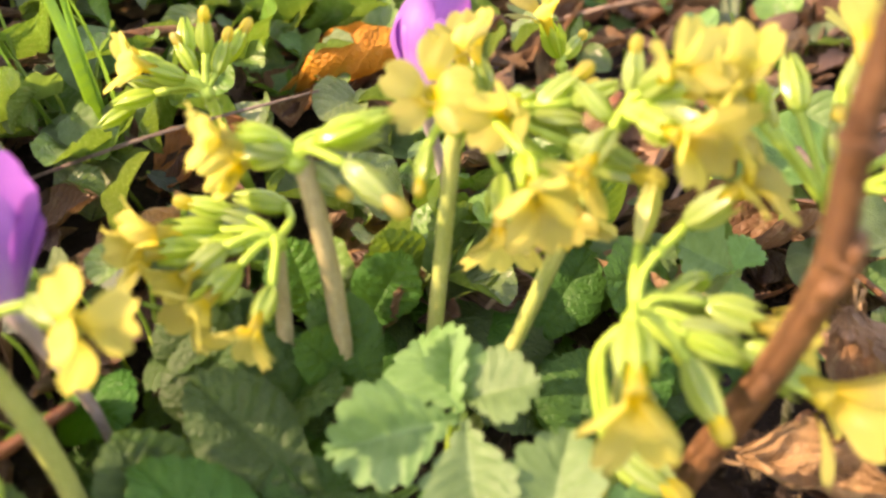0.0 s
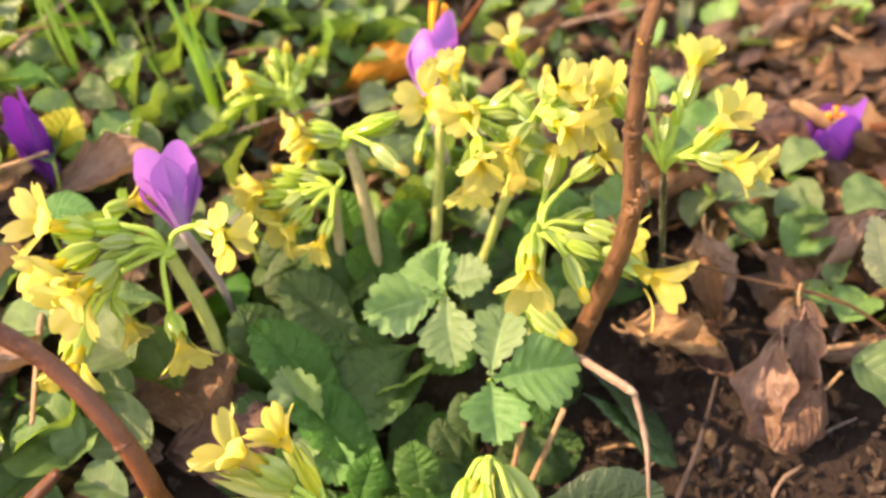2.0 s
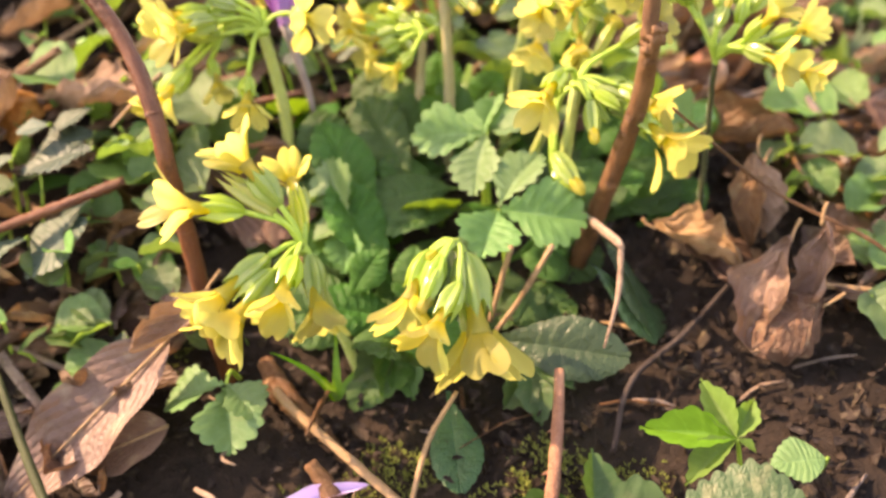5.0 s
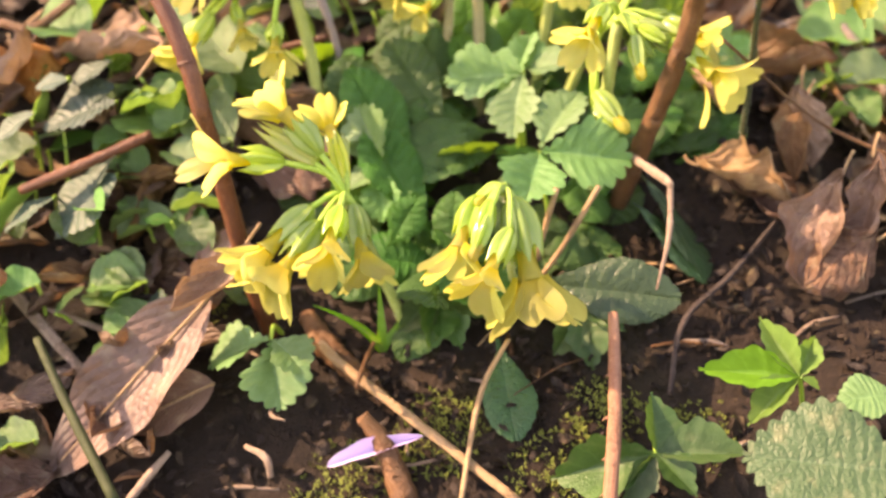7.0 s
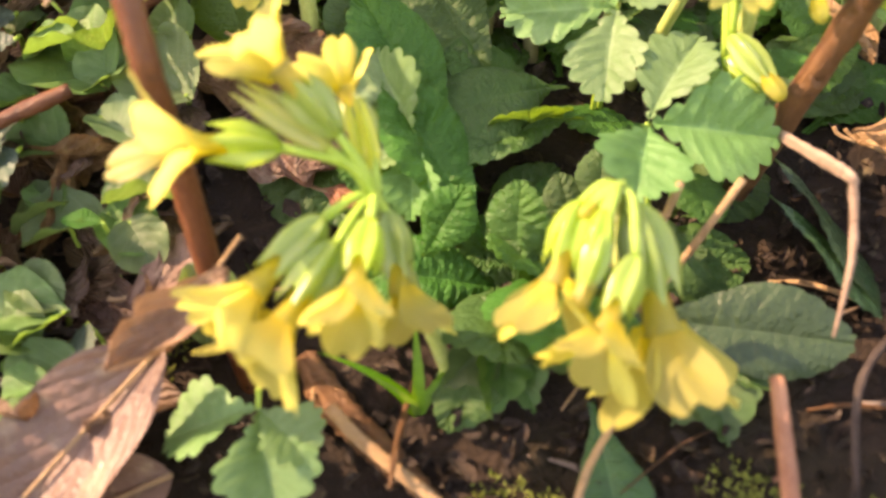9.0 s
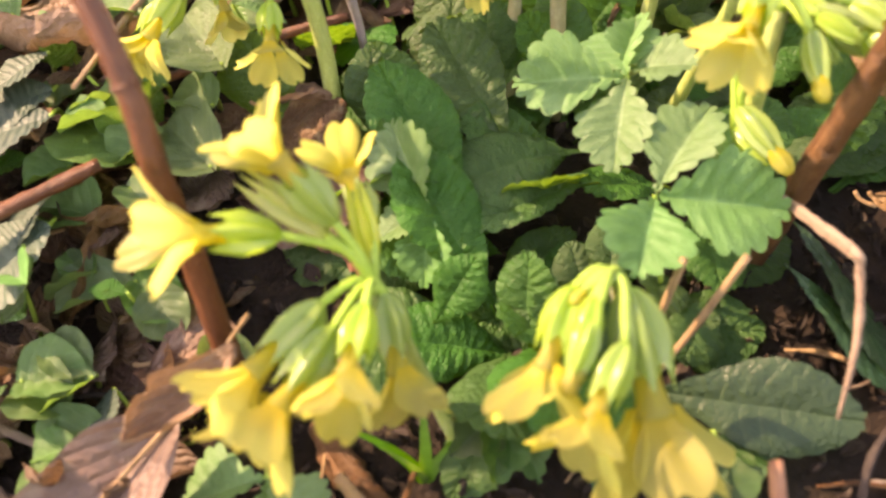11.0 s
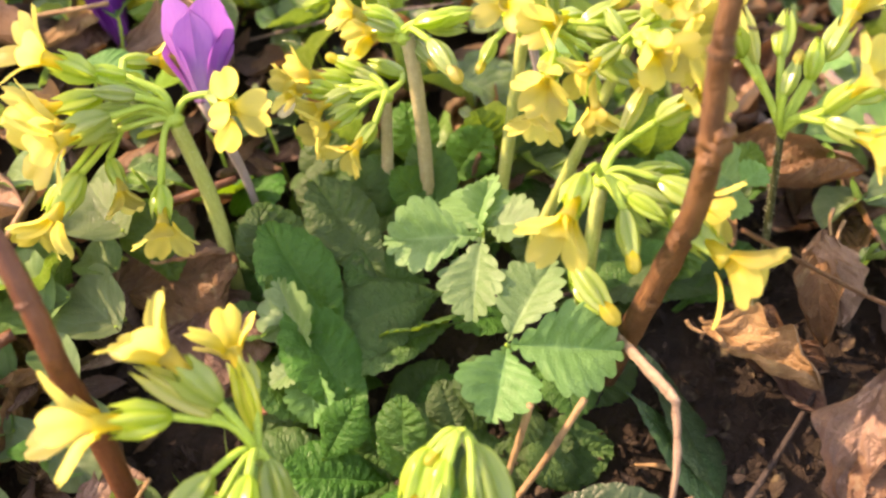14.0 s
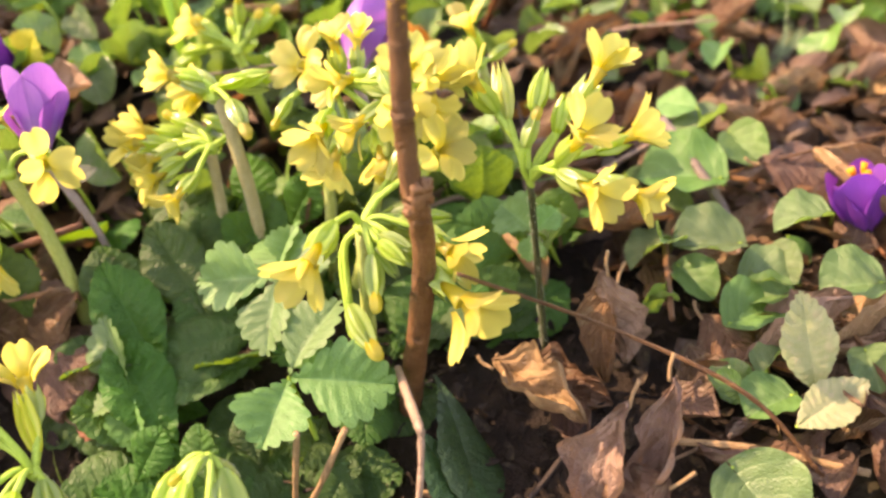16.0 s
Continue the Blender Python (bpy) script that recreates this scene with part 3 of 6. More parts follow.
def dew(parent, places):
    """Small clear drops of water on the petals."""
    for p in places:
        bm = bmesh.new()
        bmesh.ops.create_icosphere(bm, subdivisions=3, radius=RNG.uniform(0.00045, 0.0009))
        me = bpy.data.meshes.new("dew_drop")
        bm.to_mesh(me)
        bm.free()
        me.polygons.foreach_set("use_smooth", [True] * len(me.polygons))
        part("dew_drop", me, M_WATER, parent, Matrix.Translation(p), "clear round drop of dew")


def hairs(stem, line, r, count, seed):
    """Short pale hairs standing off a stalk."""
    rg = np.random.RandomState(seed)
    pts = smooth_line(line, 60)
    base = np.array(WORLD[stem].translation)
    vs, fs = [], []
    for i in range(count):
        j = rg.randint(4, 59)
        a = rg.uniform(0, 6.28)
        d = np.array([math.cos(a), math.sin(a), rg.uniform(-0.3, 0.3)])
        o = pts[j] + d * r * 0.9 + (pts[j] - pts[j - 1]) * rg.uniform(0, 1) - base
        e = o + d * rg.uniform(0.0006, 0.0013)
        k = len(vs)
        vs += [o + (0, 0, 0.00005), o - (0, 0, 0.00005), e, o + np.array([-d[1], d[0], 0]) * 0.00007]
        fs += [(k, k + 1, k + 2), (k + 1, k + 3, k + 2), (k + 3, k, k + 2)]
    me = mesh("hairs", vs, fs, [(0.5, 0.5)] * len(vs))
    return part("hairs", me, M_HAIR, stem, Matrix.Translation(base), "fine pale hairs")


def flower(parent, p0, p1, kind, size=1.0):
    """p0: where the calyx sits on its stalk; p1: the mouth of the tube."""
    s = min(max((Vector(p1) - Vector(p0)).length / 0.015, 0.75), 1.35) * size
    spin = RNG.uniform(0, 6.28)
    m = aim(p0, p1, s, spin)
    if kind == "calyx":
        return part("calyx", CALYX_SHUT[0], M_CALYX, parent, m)
    if kind == "dry":
        return part("withered_calyx", CALYX_DRY, M_CALYX_DRY, parent, m, "browning withered calyx")
    if kind == "bud":
        bud = part("flower_bud", CALYX_SHUT[0], M_CALYX, parent, m)
        part("bud_tip", BUDTIP, M_PETAL, bud, m, "closed yellow bud tip")
        return bud
    body = part("flower", THROAT, M_PETAL, parent, m)
    made = []
    for k in range(5):
        a = k * 2 * math.pi / 5 + RNG.uniform(-0.14, 0.14)
        w_, me_ = m @ Matrix.Rotation(a, 4, 'Z') @ Matrix.Rotation(RNG.uniform(-0.12, 0.12), 4, 'Y') @ Matrix.Diagonal((1, RNG.uniform(0.9, 1.12), RNG.uniform(0.93, 1.06), 1)), RNG.choice(PETALS[kind])
        part("petal", me_, M_PETAL, body, w_)
        made.append((w_, me_))
    part("calyx", RNG.choice(CALYX), M_CALYX, body, m, "ribbed pale green calyx")
    if kind == "bell" and size != 1.0:
        dew(body, [w_ @ me_.vertices[RNG.choice((11, 12, 13)) * 17 + RNG.choice((5, 6, 10, 11))].co for w_, me_ in made[:3]])
    return body


def pedicel(parent, hub, p0, p1, r=0.0009):
    """A thin stalk from the head of the stem to a flower, which it meets along its axis."""
    h, a, b = Vector(hub), Vector(p0), Vector(p1)
    d = (b - a).normalized()
    gap = (a - h).length
    mid = (h + a) / 2 - d * gap * 0.18 + Vector((0, 0, gap * 0.12))
    base = WORLD[parent].translation
    part("pedicel", tube("pedicel", [h, mid, a + d * 0.0006], [r * 1.15, r, r * 1.1], 9, 7, 0.0, 0, base), M_PED, parent, Matrix.Translation(base))


def stalk(parent, points, r0, r1, material, name="stem", label="", n=16, sides=10, rough=0.03, seed=0):
    base = WORLD[parent].translation
    return part(name, tube(name, points, [r0, (r0 + r1) / 2, r1], n, sides, rough, seed, base), material, parent, Matrix.Translation(base), label)


def cowslip(base, line, r, heads, material=None, label="pale yellow cowslip in flower on a hairy upright stalk"):
    """A flower stalk with its umbel. line: the stem's points from the base up to the hub; heads: (p0, p1, kind, size)."""
    root = thing("cowslip", base, label, "flower", "cowslips of the clump")
    hub = line[-1]
    stem = stalk(root, [base] + line, r * 1.2, r, material or M_STEM)
    hairs(stem, [base] + line, r, 420, len(heads))
    part("umbel_base", tube("umbel_base", [Vector(hub) - Vector((0, 0, .002)), hub, Vector(hub) + Vector((0, 0, .0015))], [r, r * 1.35, r * 0.6], 6, 9, 0.1, 3, base), M_PED, root, Matrix.Translation(base))
    for p0, p1, kind, size in heads:
        pedicel(root, hub, p0, p1)
        flower(root, p0, p1, kind, size)
    return root


def crocus(base, foot, top, r, material, opening, label, tall=0.035, spin=0.0, stigma=0.9, round_cup=False):
    """A crocus: pale tube from the ground to the foot of the cup, six tepals, an orange stigma."""
    root = thing("crocus", base, label, "flower", "crocuses")
    tub = stalk(root, [base, (Vector(base) + Vector(foot)) / 2 + Vector((0.002, 0, 0)), foot], 0.0010, 0.0016, M_TUBE, "flower_tube", "pale violet flower tube")
    m = aim(foot, top, 1.0, 0.0)
    v0 = m.inverted().to_3x3() @ Vector((0, -1, 0))
    m = m @ Matrix.Rotation(math.atan2(v0.y, v0.x) + spin, 4, 'Z')
    for k in range(6):
        inner = k > 3
        turn = (0.56, -0.56, 2.5, -2.5, 1.57, -1.57)[k]
        nu, nv = 15, 9
        u = np.linspace(0, 1, nu)[:, None]
        v = np.linspace(-1, 1, nv)[None, :]
        w = r * (1.25 if not inner else 1.1) * np.sin(np.pi * np.clip(0.06 + 0.73 * u ** 1.7, 0, 1)) ** 0.75
        op = opening * (1.0 if not inner else 0.75)
        out = r * (0.12 + (1.05 * np.sin(np.pi * 0.5 * np.clip(u * 1.1, 0, 1)) if round_cup else 0.95 * u ** 0.85) + op * u ** 2 * 1.6 - (0.45 if round_cup else 0.1) * (1 - op) * u ** 4) * (1.0 if not inner else 0.88)
        x = out - 0.35 * w * v ** 2
        z = tall * (u - 0.18 * np.abs(v) ** 2.3 * u ** 2 - 0.35 * op * u ** 2) * 1.0 - (0.24 * tall * u if inner else 0) - (0.24 * tall * u if k in (2, 3) else 0)
        pts = np.stack([x + 0 * v, v * w * 0.8, z + 0 * v], -1)
        uv = np.stack([np.broadcast_to(u, pts.shape[:2]), np.broadcast_to(v * 0.5 + 0.5, pts.shape[:2])], -1)
        part("tepal", grid_mesh("tepal", pts, uv), material, root, m @ Matrix.Rotation(turn + 0.08 * math.sin(k * 5.0), 4, 'Z'))
    if stigma > 0:
        for k in range(3):
            a = k * 2.1
            e = Vector((math.cos(a) * r * 0.35, math.sin(a) * r * 0.35, tall * stigma))
            pts = [m @ Vector((0, 0, tall * 0.3)), m @ Vector((e.x * 0.4, e.y * 0.4, tall * 0.65)), m @ e]
            part("stigma", tube("stigma", pts, [0.0005, 0.0007, 0.0014], 7, 6, 0.25, k, base), M_STIGMA, root, Matrix.Translation(base), "orange stigma")
    return root


M_TUBE = stem_material("crocus tube", (0.30, 0.25, 0.25), (0.42, 0.36, 0.36), (60, 60, 3.0), 0.5, 0.2, 0.0, 0.25)


def dry_leaf(base, tip, k, material, normal=(0, 0, 1), width=1.0, label="curled brown dead leaf on the soil"):
    me = CRUMPLED[k - 100] if k >= 100 else DRY[k % len(DRY)]
    key = me.name + str(k) + material.name
    if key not in MADE:
        MADE[key] = me.copy()
        MADE[key].name = "dead_leaf"
        MADE[key].materials.append(material)
    m = lay(base, tip, normal, (Vector(tip) - Vector(base)).length, width)
    if "litter" in label:
        ob = new("dead_leaf", MADE[key])
        ob.matrix_basis = m
        return tagged(ob, label, "dead leaf", "leaf litter")
    root = thing("dead_leaf", base, label, "dead leaf", "leaf litter")
    part("blade", MADE[key], material, root, m)
    back = (Vector(base) - Vector(tip)).normalized() * 0.005
    part("leaf_stalk", tube("leaf_stalk", [Vector(base) - back * 0.3, Vector(base) + back * 0.5, Vector(base) + back + Vector((0.001, 0, 0.001))], [0.0005, 0.0005, 0.0006], 7, 6, 0.05, k, base), M_STRAWSTALK, root, Matrix.Translation(base), "dry leaf stalk")
    return root


def flat_dead_leaf(base, tip, material, normal, width, label):
    root = thing("dead_leaf", base, label, "dead leaf", "leaf litter")
    leaf(root, DEAD_FLAT, base, tip, material, normal, width, "blade")
    mid = [Vector(base) * (1 - s) + Vector(tip) * s + Vector((0, 0, 0.0004 + 0.0016 * s * (1 - s))) for s in (0, 0.3, 0.6, 0.92)]
    part("midrib", tube("midrib", mid, [0.0006, 0.0005, 0.0002], 12, 6, 0.05, 2, base), M_STRAWSTALK, root, Matrix.Translation(base), "pale midrib")
    return root


def twig(points, radii, material, label, name="twig", n=30, sides=9, rough=0.10, seed=1):
    base = points[0]
    root = new(name, tube(name, points, radii, n, sides, rough, seed, base))
    root.data.materials.append(material)
    root.matrix_basis = Matrix.Translation(base)
    WORLD[root] = root.matrix_basis.copy()
    return tagged(root, label, "twig")


def trifoliate(base, centre, tips, material=None, label="green three-part toothed leaf on a thin stalk", variant=None, name="strawberry_leaf", widths=(1.0, 1.0, 1.0, 1.0, 1.0), normal=(0, -0.25, 1)):
    root = thing(name, base, label, "leaf")
    stalk(root, [base, (Vector(base) + Vector(centre)) / 2 + Vector((0, 0, .004)), centre], 0.0008, 0.0006, M_PED, "leaf_stalk", "", 10, 7)
    for k, t in enumerate(tips):
        side = Vector((t[0] - centre[0], t[1] - centre[1], 0)).normalized()
        leaf(root, (variant or TOOTHED)[k % len(variant or TOOTHED)], centre, t, material or M_STRAW, Vector(normal) + 0.25 * side.cross(Vector((0, 0, 1))) * (1 if k % 2 else -1), widths[k], "leaflet")
    return root


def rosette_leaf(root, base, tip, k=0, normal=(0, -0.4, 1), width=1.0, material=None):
    # k == 9: smooth blade, with shade painted into its leaf colour
    leaf(root, SMOOTH if k == 9 else PRIM[k % 4], base, tip, material or (M_SHADED_LEAF if k == 9 else M_PRIM), normal, width)


def stalked_leaf(base, centre, tip, material, variant, label, normal=(0, -0.2, 1), width=1.0, name="round_leaf"):
    root = thing(name, base, label, "leaf")
    stalk(root, [base, (Vector(base) * 0.4 + Vector(centre) * 0.6) + Vector((0.001, 0, 0.002)), centre], 0.0007, 0.0005, M_PED, "leaf_stalk", "", 8, 6)
    leaf(root, variant, centre, tip, material, normal, width, "blade")
    return root


# ---- the lie of the land: a bank that rises to the back ----
def ground_height(x, y):
    p = Vector((x, y, 0.3))
    u, v = 0.25 * math.tanh(x / 0.25), 0.28 * math.tanh(y / 0.28)
    near = math.exp(-((x - 0.05) ** 2 + (y - 0.1) ** 2) / 1.2)
    return 0.0094 + (-0.0840) * u + 0.3121 * v + (-1.6136) * u * v + (0.003 * noise.noise(p * 14) + 0.002 * noise.noise(p * 45)) * near + 0.02 * noise.noise(p * 1.3) * (1 - near) - 0.003

# ---- the cowslip clump ----
plant_a = cowslip((-0.0511, -0.0268, 0.0012), [(-0.0602, -0.0293, 0.0534)], 0.0015, [
    ((-0.0750, -0.0264, 0.0665), (-0.0868, -0.0289, 0.0706), "star", 1.2),
    ((-0.0644, -0.0260, 0.0665), (-0.0718, -0.0216, 0.0778), "star", 1.05),
    ((-0.0595, -0.0187, 0.0591), (-0.0626, -0.0096, 0.0662), "bell", 1.0),
    ((-0.0601, -0.0240, 0.0543), (-0.0611, -0.0175, 0.0648), "dry", 1.15),
    ((-0.0665, -0.0263, 0.0643), (-0.0788, -0.0198, 0.0734), "dry", 1.05),
    ((-0.0695, -0.0344, 0.0551), (-0.0846, -0.0468, 0.0494), "bell", 0.84),
    ((-0.0675, -0.0394, 0.0528), (-0.0815, -0.0545, 0.0444), "bell", 0.84),
    ((-0.0610, -0.0374, 0.0556), (-0.0660, -0.0510, 0.0492), "bell", 0.84),
] + [
    ((-0.0583, -0.0303, 0.0518), (-0.0582, -0.0389, 0.0379), "bell", 0.9),
], M_STEM, 'pale yellow cowslip with nodding and raised flowers')
plant_b = cowslip((-0.0128, -0.0192, 0.0021), [(-0.0159, -0.0330, 0.0211), (-0.0133, -0.0291, 0.0384), (-0.0149, -0.0336, 0.0503)], 0.0012, [
    ((-0.0222, -0.0358, 0.0507), (-0.0310, -0.0475, 0.0401), "bell", 0.85),
    ((-0.0150, -0.0466, 0.0447), (-0.0247, -0.0588, 0.0362), "bell", 0.8),
    ((-0.0125, -0.0350, 0.0478), (-0.0116, -0.0504, 0.0307), "bell", 1.12),
    ((-0.0191, -0.0402, 0.0512), (-0.0252, -0.0508, 0.0412), "bud", 0.9),
    ((-0.0200, -0.0438, 0.0491), (-0.0275, -0.0530, 0.0395), "bud", 0.85),
    ((-0.0135, -0.0395, 0.0483), (-0.0144, -0.0488, 0.0371), "calyx", 1.0),
    ((-0.0142, -0.0345, 0.0518), (-0.0228, -0.0398, 0.0506), "bud", 0.85),
], M_STEM, 'pale yellow cowslip with a bent head of hanging bells')
plant_d = cowslip((0.0157, 0.0142, 0.0102), [(0.0301, 0.0118, 0.0777)], 0.0019, [
    ((0.0254, 0.0052, 0.0848), (0.0181, -0.0058, 0.0815), "star", 0.95),
    ((0.0324, 0.0007, 0.0758), (0.0314, -0.0099, 0.0677), "bud", 1.0),
    ((0.0433, 0.0102, 0.0753), (0.0508, 0.0025, 0.0714), "half", 1.05),
    ((0.0431, 0.0006, 0.0722), (0.0515, -0.0095, 0.0650), "half", 1.05),
    ((0.0426, 0.0184, 0.0730), (0.0528, 0.0205, 0.0691), "calyx", 1.0),
    ((0.0345, 0.0066, 0.0773), (0.0430, -0.0002, 0.0745), "calyx", 1.0),
    ((0.0376, 0.0130, 0.0759), (0.0486, 0.0116, 0.0704), "calyx", 1.0),
    ((0.0366, 0.0072, 0.0746), (0.0440, -0.0004, 0.0674), "calyx", 0.9),
] + [
    ((0.0374, 0.0152, 0.0754), (0.0482, 0.0170, 0.0745), "calyx", 0.9),
    ((0.0382, 0.0167, 0.0707), (0.0488, 0.0153, 0.0653), "calyx", 0.9),
    ((0.0345, 0.0040, 0.0770), (0.0406, -0.0034, 0.0735), "calyx", 0.95),
    ((0.0328, 0.0048, 0.0747), (0.0380, -0.0025, 0.0679), "calyx", 0.9),
    ((0.0206, 0.0088, 0.0562), (0.0276, -0.0076, 0.0468), "bud", 0.8),
    ((0.0191, 0.0080, 0.0515), (0.0251, -0.0027, 0.0468), "calyx", 0.9),
    ((0.0385, 0.0228, 0.0827), (0.0457, 0.0279, 0.0899), "dry", 1.0),
    ((0.0464, 0.0196, 0.0857), (0.0554, 0.0133, 0.0939), "open", 0.9),
], M_STEM, 'pale yellow cowslip beside a brown twig')
plant_c = cowslip((-0.0157, 0.0637, 0.0299), [(-0.0104, 0.0632, 0.0662), (-0.0084, 0.0628, 0.0974), (-0.0096, 0.0627, 0.1023)], 0.0019, [
    ((-0.0108, 0.0641, 0.1066), (-0.0178, 0.0657, 0.1092), "half", 0.9),
    ((-0.0089, 0.0688, 0.1001), (-0.0166, 0.0753, 0.0987), "bell", 0.9),
    ((-0.0079, 0.0654, 0.0997), (-0.0055, 0.0620, 0.0967), "bud", 0.9),
    ((-0.0029, 0.0537, 0.1035), (0.0016, 0.0419, 0.0978), "bud", 1.0),
    ((-0.0023, 0.0608, 0.1056), (0.0098, 0.0585, 0.1070), "calyx", 1.0),
    ((-0.0016, 0.0687, 0.1025), (0.0071, 0.0662, 0.1025), "calyx", 1.0),
    ((-0.0089, 0.0659, 0.1031), (-0.0132, 0.0703, 0.1066), "calyx", 0.95),
    ((-0.0107, 0.0622, 0.1045), (-0.0162, 0.0639, 0.1076), "bud", 0.9),
] + [
    ((-0.0057, 0.0597, 0.1063), (0.0035, 0.0560, 0.1082), "calyx", 1.0),
    ((-0.0032, 0.0643, 0.1032), (0.0076, 0.0599, 0.1017), "calyx", 1.0),
    ((-0.0100, 0.0699, 0.1010), (-0.0190, 0.0753, 0.1010), "half", 0.85),
], M_STEM_PALE, 'pale yellow cowslip on a brownish hairy stalk')
plant_f = cowslip((0.0051, 0.0665, 0.0269), [(0.0226, 0.0611, 0.0968)], 0.0017, [
    ((0.0225, 0.0694, 0.0968), (0.0187, 0.0600, 0.1066), "open", 0.85),
    ((0.0140, 0.0551, 0.0994), (0.0104, 0.0510, 0.0966), "bud", 0.85),
    ((0.0393, 0.0576, 0.0983), (0.0309, 0.0523, 0.1019), "bell", 1.0),
    ((0.0278, 0.0539, 0.0872), (0.0245, 0.0493, 0.0839), "bell", 1.0),
    ((0.0270, 0.0402, 0.0993), (0.0213, 0.0258, 0.0965), "half", 0.72),
    ((0.0360, 0.0515, 0.0996), (0.0489, 0.0518, 0.1041), "bud", 0.9),
    ((0.0416, 0.0479, 0.1003), (0.0491, 0.0447, 0.1023), "calyx", 0.9),
    ((0.0368, 0.0427, 0.0960), (0.0459, 0.0300, 0.0908), "bud", 1.05),
] + [
    ((0.0365, 0.0475, 0.0889), (0.0363, 0.0432, 0.0840), "bell", 0.9),
    ((0.0284, 0.0660, 0.0979), (0.0285, 0.0662, 0.1014), "half", 0.9),
    ((0.0395, 0.0540, 0.0973), (0.0487, 0.0509, 0.0968), "calyx", 0.95),
    ((0.0350, 0.0513, 0.0990), (0.0404, 0.0462, 0.0981), "calyx", 0.9),
    ((0.0424, 0.0568, 0.0953), (0.0509, 0.0576, 0.0959), "bud", 0.9),
    ((0.0389, 0.0540, 0.0941), (0.0450, 0.0495, 0.0910), "calyx", 0.9),
    ((0.0328, 0.0666, 0.0971), (0.0335, 0.0691, 0.1001), "half", 0.85),
], M_STEM, 'pale yellow cowslip with many open flowers and buds')
plant_h = cowslip((0.0685, 0.0164, 0.0052), [(0.0756, 0.0155, 0.0780)], 0.0009, [
    ((0.0829, 0.0089, 0.0850), (0.0890, 0.0047, 0.0924), "half", 1.0),
    ((0.0931, 0.0170, 0.0813), (0.1017, 0.0187, 0.0824), "bell", 1.0),
    ((0.0897, 0.0262, 0.0884), (0.0985, 0.0316, 0.0953), "half", 1.05),
    ((0.0824, 0.0077, 0.0833), (0.0887, -0.0002, 0.0813), "half", 1.0),
    ((0.0931, 0.0133, 0.0756), (0.0998, 0.0075, 0.0730), "half", 0.95),
    ((0.0805, 0.0288, 0.0903), (0.0862, 0.0390, 0.0977), "calyx", 1.0),
    ((0.0735, 0.0279, 0.0900), (0.0740, 0.0387, 0.0992), "dry", 1.05),
    ((0.0710, 0.0293, 0.0925), (0.0669, 0.0281, 0.1024), "half", 1.05),
] + [
    ((0.0754, 0.0147, 0.0879), (0.0797, 0.0186, 0.0931), "bud", 0.9),
    ((0.0849, 0.0217, 0.0860), (0.0892, 0.0273, 0.0939), "calyx", 1.0),
], M_STALK_DARK, 'pale yellow cowslip with flowers turned aside')
plant_k = cowslip((0.0098, 0.0533, 0.0222), [(0.0463, 0.0384, 0.0993)], 0.0016, [
    ((0.0499, 0.0364, 0.1044), (0.0516, 0.0299, 0.1100), "half", 0.95),
    ((0.0467, 0.0322, 0.1016), (0.0469, 0.0250, 0.1028), "half", 1.0),
    ((0.0448, 0.0387, 0.0991), (0.0433, 0.0420, 0.1024), "calyx", 0.9),
    ((0.0501, 0.0347, 0.1026), (0.0551, 0.0297, 0.1047), "half", 0.9),
    ((0.0500, 0.0396, 0.1019), (0.0525, 0.0421, 0.1055), "bud", 0.9),
    ((0.0502, 0.0313, 0.1018), (0.0528, 0.0251, 0.1018), "half", 0.9),
    ((0.0499, 0.0376, 0.0995), (0.0559, 0.0370, 0.0978), "calyx", 0.9),
    ((0.0426, 0.0349, 0.1003), (0.0366, 0.0323, 0.0985), "half", 0.9),
], M_STEM, 'pale yellow cowslip at the back of the clump')
plant_e = cowslip((-0.0739, 0.0517, 0.0354), [(-0.0713, 0.0519, 0.0698), (-0.0723, 0.0502, 0.0988)], 0.002, [
    ((-0.0880, 0.0536, 0.1125), (-0.0941, 0.0515, 0.1188), "half", 1.2),
    ((-0.0891, 0.0550, 0.1071), (-0.0973, 0.0547, 0.1068), "half", 1.25),
    ((-0.0858, 0.0448, 0.1057), (-0.0949, 0.0369, 0.1064), "half", 1.2),
    ((-0.0865, 0.0482, 0.0997), (-0.0935, 0.0473, 0.1023), "half", 1.25),
    ((-0.0996, 0.0473, 0.0907), (-0.1073, 0.0411, 0.0845), "half", 1.15),
    ((-0.0785, 0.0384, 0.0872), (-0.0791, 0.0301, 0.0812), "bell", 0.95),
    ((-0.0926, 0.0505, 0.0920), (-0.0915, 0.0472, 0.0865), "bell", 0.8),
    ((-0.0615, 0.0508, 0.1034), (-0.0539, 0.0389, 0.1030), "open", 0.85),
] + [
    ((-0.0808, 0.0549, 0.1107), (-0.0904, 0.0551, 0.1150), "calyx", 0.95),
    ((-0.0788, 0.0485, 0.1078), (-0.0887, 0.0466, 0.1125), "calyx", 0.95),
    ((-0.0807, 0.0599, 0.1073), (-0.0915, 0.0609, 0.1093), "calyx", 0.95),
    ((-0.0809, 0.0490, 0.1047), (-0.0919, 0.0478, 0.1068), "calyx", 0.9),
    ((-0.0847, 0.0666, 0.1107), (-0.0803, 0.0680, 0.1091), "bell", 0.8),
    ((-0.1058, 0.0481, 0.0883), (-0.1134, 0.0452, 0.0799), "half", 0.95),
], M_STEM, 'pale yellow cowslip bowed under its flowers on a hairy stalk')
